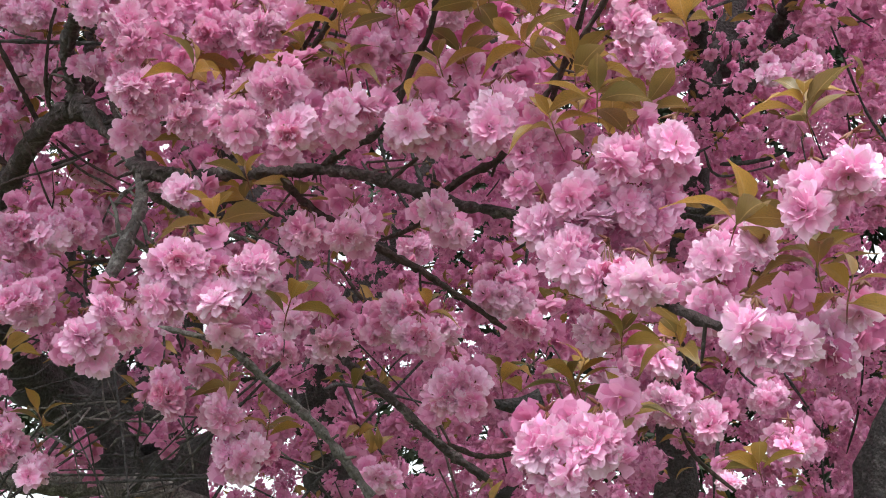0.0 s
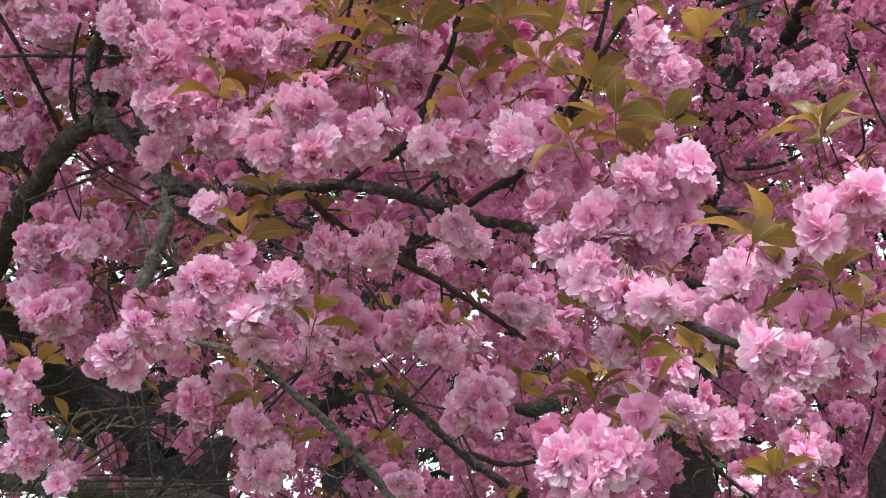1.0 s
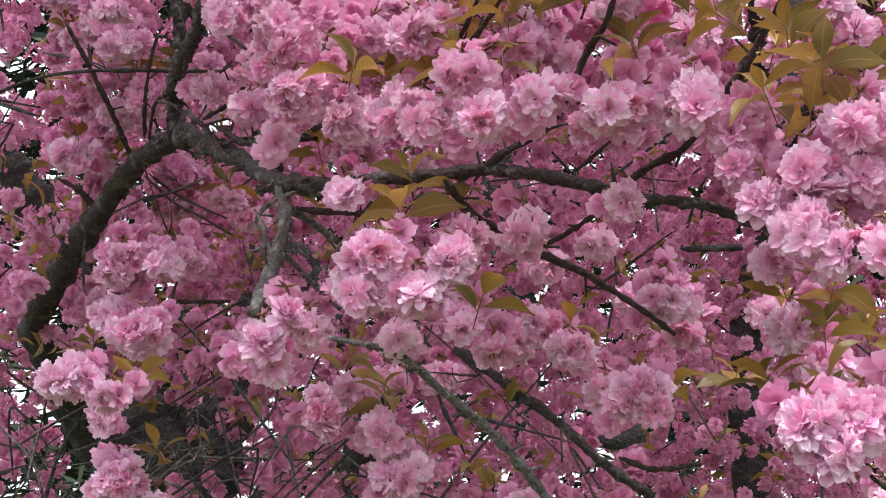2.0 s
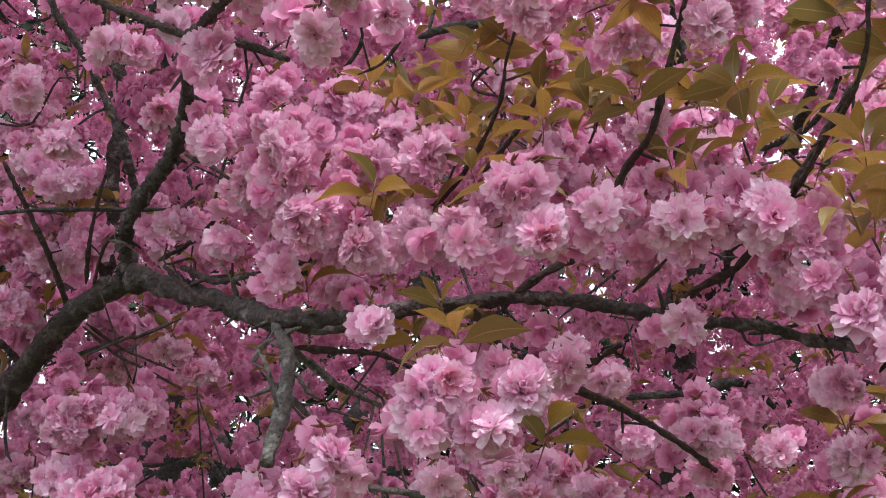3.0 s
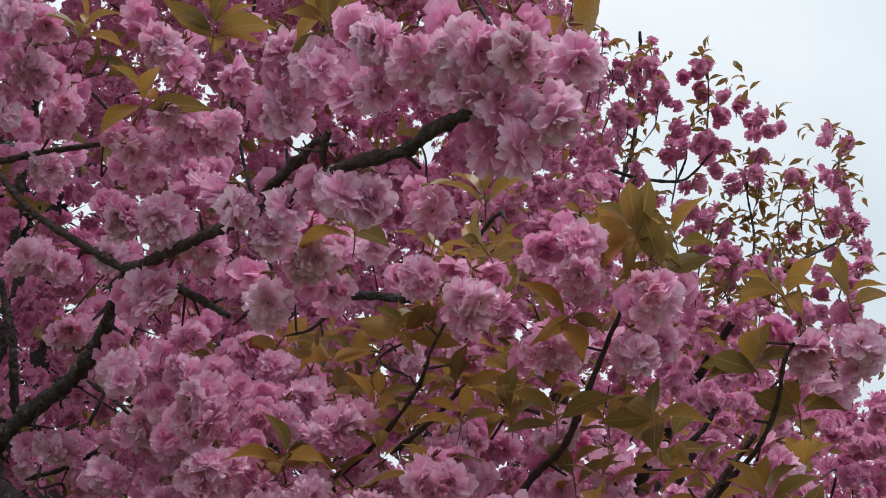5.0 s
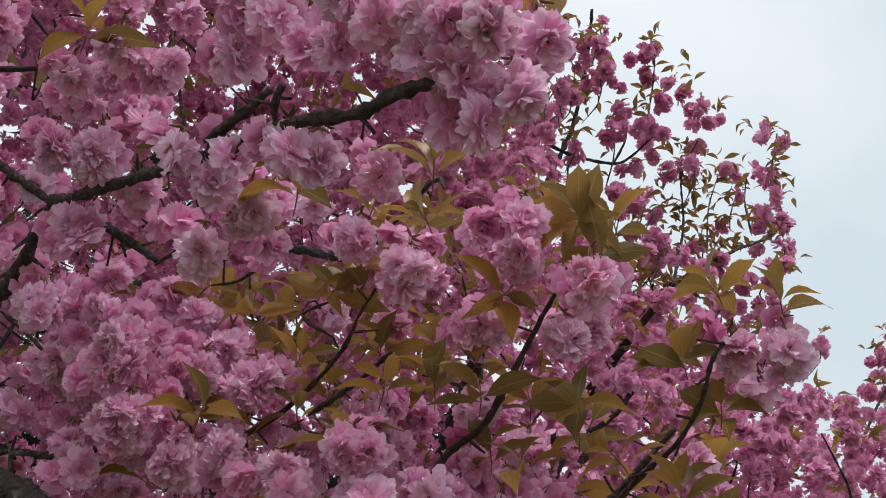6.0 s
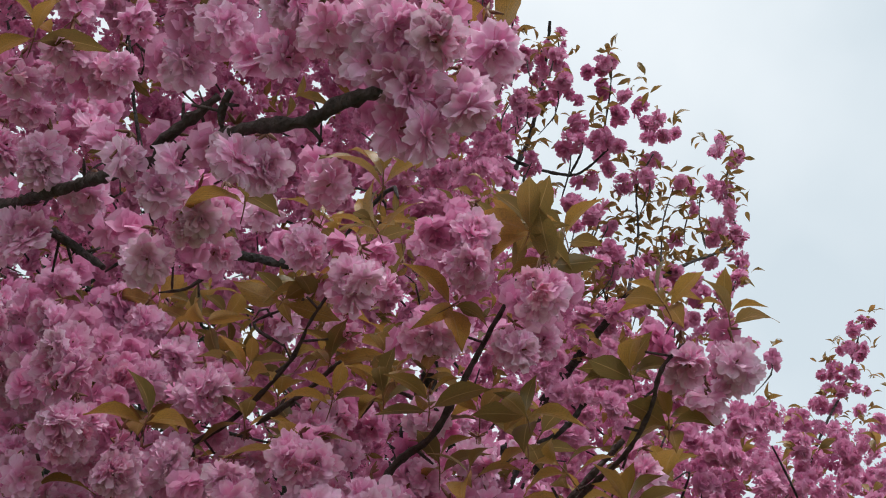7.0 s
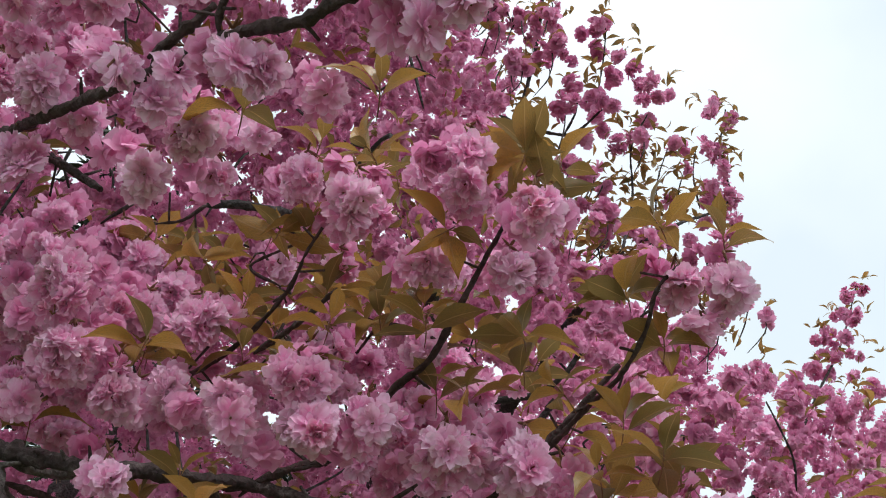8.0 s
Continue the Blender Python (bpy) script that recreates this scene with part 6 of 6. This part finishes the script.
spray(far_leaves, 0.971, 2.082, 3.271, 4, 0.034)
spray(far_leaves, 0.981, 2.096, 3.244, 4, 0.034)
spray(far_leaves, 0.982, 2.113, 3.216, 4, 0.034)
spray(far_leaves, 1.008, 2.118, 3.190, 4, 0.034)
spray(far_leaves, 1.040, 1.985, 3.372, 4, 0.034)
spray(far_leaves, 1.042, 2.002, 3.345, 4, 0.034)
spray(far_leaves, 1.053, 2.015, 3.318, 4, 0.034)
spray(far_leaves, 1.065, 2.027, 3.291, 4, 0.034)
spray(far_leaves, 1.074, 2.041, 3.263, 4, 0.034)
spray(far_leaves, 0.807, 2.205, 3.197, 4, 0.034)
spray(far_leaves, 0.811, 2.222, 3.169, 4, 0.034)
spray(far_leaves, 0.822, 2.234, 3.142, 4, 0.034)
spray(far_leaves, 0.830, 2.248, 3.115, 4, 0.034)
spray(far_leaves, 0.990, 2.157, 3.143, 4, 0.034)
spray(far_leaves, 0.859, 2.252, 3.089, 4, 0.034)
spray(far_leaves, 0.939, 2.232, 3.063, 4, 0.034)
spray(far_leaves, 0.949, 2.234, 3.054, 4, 0.034)
spray(far_leaves, 0.899, 2.253, 3.060, 4, 0.034)
spray(far_leaves, 0.931, 2.186, 3.139, 4, 0.034)
spray(far_leaves, 0.910, 2.248, 3.059, 4, 0.034)
spray(far_leaves, 0.891, 2.265, 3.047, 4, 0.034)
spray(far_leaves, 0.908, 2.214, 3.114, 4, 0.034)
spray(far_leaves, 0.927, 2.242, 3.057, 4, 0.034)
spray(far_leaves, 0.988, 2.160, 3.139, 4, 0.034)
spray(far_leaves, 0.936, 2.176, 3.151, 4, 0.034)
spray(far_leaves, 0.995, 2.200, 3.072, 4, 0.034)
spray(far_leaves, 0.902, 2.208, 3.126, 4, 0.034)
spray(far_leaves, 0.871, 2.231, 3.113, 4, 0.034)
spray(far_leaves, 0.993, 2.156, 3.142, 4, 0.034)
spray(far_leaves, 0.881, 2.233, 3.103, 4, 0.034)
spray(far_leaves, 0.947, 2.224, 3.070, 4, 0.034)
spray(far_leaves, 1.038, 2.189, 3.061, 4, 0.034)
spray(far_leaves, 0.911, 2.259, 3.041, 4, 0.034)
spray(far_leaves, 0.885, 2.264, 3.052, 4, 0.034)
spray(far_leaves, 0.918, 2.253, 3.046, 4, 0.034)
spray(far_leaves, 0.848, 2.237, 3.120, 4, 0.034)
spray(far_leaves, 0.906, 2.215, 3.112, 4, 0.034)
spray(far_leaves, 0.869, 2.265, 3.062, 4, 0.034)
spray(far_leaves, 0.959, 2.224, 3.061, 4, 0.034)
spray(far_leaves, 1.935, 2.624, 3.235, 4, 0.034)
spray(far_leaves, 1.879, 2.604, 3.305, 4, 0.034)
spray(far_leaves, 1.876, 2.576, 3.350, 4, 0.034)
spray(far_leaves, 1.858, 2.613, 3.307, 4, 0.034)
spray(far_leaves, 1.967, 2.533, 3.353, 4, 0.034)
spray(far_leaves, 1.989, 2.573, 3.276, 4, 0.034)
spray(far_leaves, 2.014, 2.617, 3.192, 4, 0.034)
spray(far_leaves, 1.873, 2.615, 3.293, 4, 0.034)
spray(far_leaves, 1.900, 2.648, 3.223, 4, 0.034)
spray(far_leaves, 1.984, 2.644, 3.171, 4, 0.034)
spray(far_leaves, 1.986, 2.642, 3.173, 4, 0.034)
spray(far_leaves, 1.933, 2.624, 3.237, 4, 0.034)
spray(far_leaves, 2.063, 2.606, 3.517, 6, 0.034)
spray(far_leaves, 1.946, 2.615, 3.397, 6, 0.034)
spray(far_leaves, 2.002, 2.644, 3.319, 5, 0.034)
spray(far_leaves, 1.861, 2.605, 3.097, 5, 0.034)
spray(far_leaves, 1.810, 2.581, 3.165, 5, 0.034)
spray(far_leaves, 2.158, 2.685, 3.340, 5, 0.034)
spray(far_leaves, -0.565, 2.586, 2.277, 5, 0.034)
spray(far_leaves, -0.791, 2.418, 2.041, 5, 0.034)
spray(far_leaves, -0.796, 2.609, 2.019, 5, 0.034)
spray(far_leaves, -0.755, 2.399, 2.223, 5, 0.034)
spray(far_leaves, -0.606, 2.563, 2.262, 5, 0.034)
spray(far_leaves, -0.528, 2.404, 2.236, 5, 0.034)
spray(far_leaves, -0.610, 2.597, 2.201, 5, 0.034)
spray(far_leaves, -0.894, 2.642, 2.299, 5, 0.034)
spray(far_leaves, -1.002, 2.624, 2.348, 5, 0.034)
spray(far_leaves, -0.695, 2.579, 2.014, 5, 0.034)
spray(far_leaves, -0.939, 2.513, 2.255, 5, 0.034)
spray(far_leaves, -0.794, 2.547, 2.213, 5, 0.034)
spray(far_leaves, -0.679, 2.444, 1.969, 5, 0.034)
spray(far_leaves, -0.909, 2.390, 2.231, 5, 0.034)
spray(far_leaves, -0.931, 2.640, 2.286, 5, 0.034)
spray(far_leaves, -0.691, 2.531, 2.113, 5, 0.034)
spray(far_leaves, -0.594, 2.407, 2.103, 5, 0.034)
spray(far_leaves, -0.651, 2.507, 2.224, 5, 0.034)
spray(far_leaves, -0.629, 2.506, 2.250, 5, 0.034)
spray(far_leaves, -0.933, 2.380, 2.179, 5, 0.034)
spray(far_leaves, -0.840, 2.625, 2.015, 5, 0.034)
spray(far_leaves, -0.550, 2.546, 2.121, 5, 0.034)
spray(far_leaves, -0.553, 2.497, 2.195, 5, 0.034)
spray(far_leaves, -0.671, 2.476, 2.026, 5, 0.034)
spray(far_leaves, -0.621, 2.452, 2.020, 5, 0.034)
spray(far_leaves, -0.720, 2.617, 1.947, 5, 0.034)



EDGE = np.array((-0.54, 0.22, 1.59))


def past_rim(p):
    """How far, in degrees, a place lies outside the rim of the far crowns as they stand against the sky."""
    q = p - EDGE
    az, el = math.degrees(math.atan2(q[0], q[1])), math.degrees(math.atan2(q[2], math.hypot(q[0], q[1])))
    return az - np.interp(el, (19.8, 23.0, 25.2, 26.7, 29.1, 31.3, 33.4, 36.2, 40.1, 45.0), (51.2, 47.8, 42.8, 40.2, 36.0, 33.9, 32.8, 29.6, 28.9, 27.2))


def crown(count, near, deep, az0, az1, el0, el1, seed, gap, leafy, twiggy, shapes, fill, right, left, size=0.95):
    """Fills a shell of the crowns evenly with bunches, leaves and twigs, leaving gaps here and there."""
    r = np.random.default_rng(seed)
    for k in range(count):
        el = el0 + (el1 - el0) * ((0.137 * seed + 0.7548777 * k) % 1.0) + r.normal(0, 0.25)
        az = az0 + (az1 - az0) * ((0.291 * seed + 0.5698403 * k) % 1.0) + r.normal(0, 0.25)
        if el < 1.5 and az < -4 and r.random() < 0.6:
            continue
        # an open patch among the bare lower boughs
        if ((az + 14.5) / 3.2) ** 2 + ((el - 4.2) / 1.8) ** 2 < 1 and r.random() < 0.85:
            continue
        if noise.noise(Vector((az * 0.30, el * 0.30, 4.3))) < gap:
            continue
        d = np.array((math.sin(radians(az)) * math.cos(radians(el)), math.cos(radians(az)) * math.cos(radians(el)), math.sin(radians(el))))
        p = VIEW + d * r.uniform(near, deep)
        if past_rim(p) > r.normal(-0.7, 0.7):
            continue
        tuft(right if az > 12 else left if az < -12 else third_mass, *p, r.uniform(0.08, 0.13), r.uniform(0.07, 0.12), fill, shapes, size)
        if r.random() < leafy:
            spray(far_leaves, *(p + r.normal(0, 0.04, 3)), 4, 0.052)
        if r.random() < twiggy and past_rim(p) < -6:
            q = p + r.normal(0, 1, 3) * (0.16, 0.12, 0.16) + (0, 0, -0.12)
            branch(far_tree, [tuple(q), tuple(0.5 * (p + q) + r.normal(0, 0.035, 3)), tuple(p)], 0.0042, 0.002, BARK_OLD, 5, "twig")


crown(560, 2.2, 3.0, -38, 12, -2, 58, 11, -0.36, 0.75, 0.3, ball, 1.35, far_mass, near_mass)
crown(950, 2.7, 3.5, 12, 56, -2, 58, 15, -0.55, 0.50, 0.25, ball, 1.4, far_mass, near_mass, 0.88)
# rear shells, their petals coloured darker in place of interior shade
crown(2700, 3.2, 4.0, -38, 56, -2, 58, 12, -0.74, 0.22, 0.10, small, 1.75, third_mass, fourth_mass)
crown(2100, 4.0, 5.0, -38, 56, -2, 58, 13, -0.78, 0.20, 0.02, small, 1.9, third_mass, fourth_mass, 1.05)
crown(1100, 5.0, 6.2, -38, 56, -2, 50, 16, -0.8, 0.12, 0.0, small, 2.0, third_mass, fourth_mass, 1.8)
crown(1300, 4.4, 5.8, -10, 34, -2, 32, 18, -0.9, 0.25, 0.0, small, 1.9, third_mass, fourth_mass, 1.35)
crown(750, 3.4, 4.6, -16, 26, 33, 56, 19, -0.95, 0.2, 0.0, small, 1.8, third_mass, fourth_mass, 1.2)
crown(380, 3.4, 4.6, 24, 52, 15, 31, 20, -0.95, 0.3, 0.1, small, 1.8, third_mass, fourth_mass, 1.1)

# unseen crown overhead, beyond the near boughs, added to shade the far shells
crown(800, 3.0, 4.6, -70, 21, 55, 74, 14, -0.6, 0.2, 0.0, small, 2.6, far_mass, near_mass)


def fringe(count, seed):
    """Small bunches and leaf whorls that thin out from the rim of the far crown into the sky."""
    r = np.random.default_rng(seed)
    for k in range(count):
        el, out = r.uniform(27, 46), r.exponential(2.6)
        az = np.interp(el, (26.7, 29.1, 31.3, 33.4, 36.2, 40.1, 45.0), (40.2, 36.0, 33.9, 32.8, 29.6, 28.9, 27.2)) + out
        if out > 8 or az > np.interp(el, (27, 31, 39, 42, 46), (43, 42, 41, 36, 31)):
            continue
        d = np.array((math.sin(radians(az)) * math.cos(radians(el)), math.cos(radians(az)) * math.cos(radians(el)), math.sin(radians(el))))
        p = EDGE + d * r.uniform(2.7, 3.1)
        tuft(far_mass, *p, r.uniform(0.03, 0.07), r.uniform(0.03, 0.08), 1.2)
        spray(far_leaves, *(p + r.normal(0, 0.03, 3)), 4, 0.034)
        q = p + r.normal(0, 0.02, 3) + (-0.03, 0, -0.10)
        branch(far_tree, [tuple(q), tuple(0.5 * (p + q) + r.normal(0, 0.012, 3)), tuple(p)], 0.0024, 0.0014, BARK_OLD, 5, "twig")


fringe(60, 17)

# the main limbs that carry the crowns
branch(far_tree, [(0.74, 3.32, 2.70), (0.66, 2.95, 2.86), (0.52, 2.50, 2.86), (0.351, 2.070, 2.842)], 0.030, 0.009, BARK_OLD, 10, "limb")
branch(far_tree, [(0.72, 3.34, 2.60), (0.86, 2.90, 2.80), (0.82, 2.45, 2.88), (0.780, 2.069, 2.935)], 0.028, 0.006, BARK_OLD, 10, "limb")
branch(far_tree, [(0.75, 3.31, 2.74), (0.92, 3.40, 3.20), (1.02, 3.55, 3.75), (1.05, 3.60, 4.30)], 0.036, 0.012, BARK_OLD, 10, "limb")
branch(third_tree, [(1.37, 2.83, 2.22), (1.55, 2.86, 2.50), (1.70, 2.78, 2.80), (1.818, 2.694, 2.999)], 0.055, 0.008, BARK_OLD, 10, "limb")
branch(third_tree, [(1.36, 2.83, 2.22), (1.85, 3.30, 2.75), (2.35, 3.90, 3.20), (2.70, 4.40, 3.50)], 0.055, 0.016, BARK_OLD, 10, "limb")
branch(fourth_tree, [(-0.35, 4.17, 2.16), (-0.75, 4.25, 2.80), (-1.20, 4.30, 3.40), (-1.50, 4.30, 4.00)], 0.07, 0.018, BARK_OLD, 10, "limb")
branch(fourth_tree, [(-0.35, 4.17, 2.16), (0.00, 4.40, 2.90), (0.30, 4.60, 3.60), (0.45, 4.70, 4.20)], 0.065, 0.018, BARK_OLD, 10, "limb")
branch(near_tree, [(-0.86, 3.40, 1.74), (-1.20, 3.50, 2.40), (-1.55, 3.40, 3.00), (-1.80, 3.20, 3.60)], 0.09, 0.016, BARK_OLD, 10, "limb")
branch(near_tree, [(-0.84, 3.40, 1.74), (-0.72, 3.60, 2.40), (-0.65, 3.50, 3.10), (-0.70, 3.30, 3.80)], 0.08, 0.014, BARK_OLD, 10, "limb")


def bare_twigs(count, seed, az0, az1, el0, el1, near, deep, reach, rise, mat):
    """Thin bare twigs with a side shoot, among the boughs of the near tree."""
    r = np.random.default_rng(seed)
    for k in range(count):
        el, az, far = r.uniform(el0, el1), r.uniform(az0, az1), r.uniform(near, deep)
        d = np.array((math.sin(radians(az)) * math.cos(radians(el)), math.cos(radians(az)) * math.cos(radians(el)), math.sin(radians(el))))
        p, g = VIEW + d * far, r.normal(0, 1, 3) * (1, 0.5, 0.8 * rise) + (0, 0, 0.35 * rise)
        g *= r.uniform(0.4, 1.0) * reach / np.linalg.norm(g)
        bend = r.normal(0, 0.24, 3) * reach
        branch(near_tree, [tuple(p), tuple(p + g * 0.35 + bend), tuple(p + g * 0.7 - bend), tuple(p + g)], 0.0029, 0.0013, mat, 5, "twig")
        q = p + g * 0.4 + bend
        branch(near_tree, [tuple(q), tuple(q + r.normal(0, 0.15, 3) * reach), tuple(q + r.normal(0, 0.35, 3) * reach)], 0.0025, 0.0014, mat, 4, "twig")


bare_twigs(46, 21, -30, 14, 1, 46, 1.75, 2.35, 0.17, 1.0, BARK_TWIG)
# the bare lower boughs in front of the trunk
bare_twigs(26, 22, -21, -5, -1, 7, 2.0, 2.7, 0.42, 0.35, BARK_OLD)
bare_twigs(14, 23, -19, -5, -1, 5, 1.9, 2.6, 0.28, 0.9, BARK_LICHEN)

part("blossoms", near_mass.mesh("blossoms", PETAL_DIM), near_tree, "", "stuff")
part("blossoms", far_mass.mesh("blossoms", PETAL_FAR_DIM), far_tree, "", "stuff")
part("blossoms", third_mass.mesh("blossoms", PETAL_SHADED), third_tree, "", "stuff")
part("blossoms", fourth_mass.mesh("blossoms", PETAL_SHADED), fourth_tree, "", "stuff")
part("leaves", far_leaves.mesh("leaves", LEAF_MASS), far_tree, "", "stuff")

# ---- a dark evergreen further back ----
NEEDLE, nn, nl, nb = material("needles")
nl.new(mixed(nn, nl, nn.new("ShaderNodeNewGeometry").outputs["Random Per Island"], (0.012, 0.022, 0.012), (0.035, 0.05, 0.022)), nb.inputs["Base Color"])
nb.inputs["Roughness"].default_value = 0.8


def evergreen(x, y, height, spread, count, seed):
    """A conifer: a trunk, drooping boughs and short needle sprays along them."""
    tree = tagged(new("evergreen_tree"), "dark green conifer seen in scraps behind the blossoms", "tree", "evergreens")
    branch(tree, [(x, y, -0.1), (x + 0.03, y, height * 0.5), (x, y, height)], 0.14, 0.03, BARK_OLD, 10, "trunk")
    r, mass = np.random.default_rng(seed), Mass()
    blade = (np.array([(0, -0.02, 0), (0.6, -0.09, 0.02), (1, 0, -0.05), (0.6, 0.09, 0.02)]), np.array([(0, 1, 2, 3)]), np.zeros((4, 2)))
    for k in range(count):
        h = r.uniform(0.3, 1.0) * height
        a, reach = r.uniform(0, 6.283), spread * (1.08 - 0.6 * h / height) * r.uniform(0.75, 1.1)
        out = np.array((math.cos(a), math.sin(a), -0.12))
        tip = np.array((x, y, h)) + out * reach
        branch(tree, [(x, y, h), tuple((np.array((x, y, h)) + tip) / 2 + (0, 0, 0.05)), tuple(tip)], 0.012, 0.004, BARK_OLD, 4, "bough")
        for j in range(60):
            s = r.uniform(0.2, 1.0)
            p = np.array((x, y, h)) * (1 - s) + tip * s + r.normal(0, 0.05, 3)
            way = out * 0.6 + r.normal(0, 0.6, 3) + (0, 0, -0.25)
            way /= np.linalg.norm(way)
            flat = np.cross(way, r.normal(0, 1, 3))
            flat /= np.linalg.norm(flat)
            mass.add(blade, np.stack([way, np.cross(flat, way), flat], 1), p, r.uniform(0.14, 0.30))
    part("needles", mass.mesh("needles", NEEDLE), tree, "", "stuff")


evergreen(-3.6, 7.4, 7.2, 1.9, 100, 30)
evergreen(-1.7, 7.6, 7.0, 1.9, 110, 31)
evergreen(0.4, 7.9, 6.6, 1.9, 110, 32)
evergreen(2.3, 7.6, 5.0, 1.6, 90, 33)
evergreen(4.0, 7.4, 4.6, 1.7, 90, 34)

# ---- further trunks ----
branch(third_tree, [(0.760, 2.754, -0.100), (0.850, 2.754, 0.800), (1.000, 2.754, 1.560), (1.060, 2.763, 1.760), (1.165, 2.780, 1.960), (1.374, 2.829, 2.230)], 0.11, 0.06, BARK_OLD, 34, "trunk")
branch(fourth_tree, [(-0.370, 4.271, -0.100), (-0.370, 4.283, 1.655), (-0.429, 4.231, 1.903), (-0.351, 4.174, 2.170)], 0.12, 0.08, BARK_OLD, 34, "trunk")
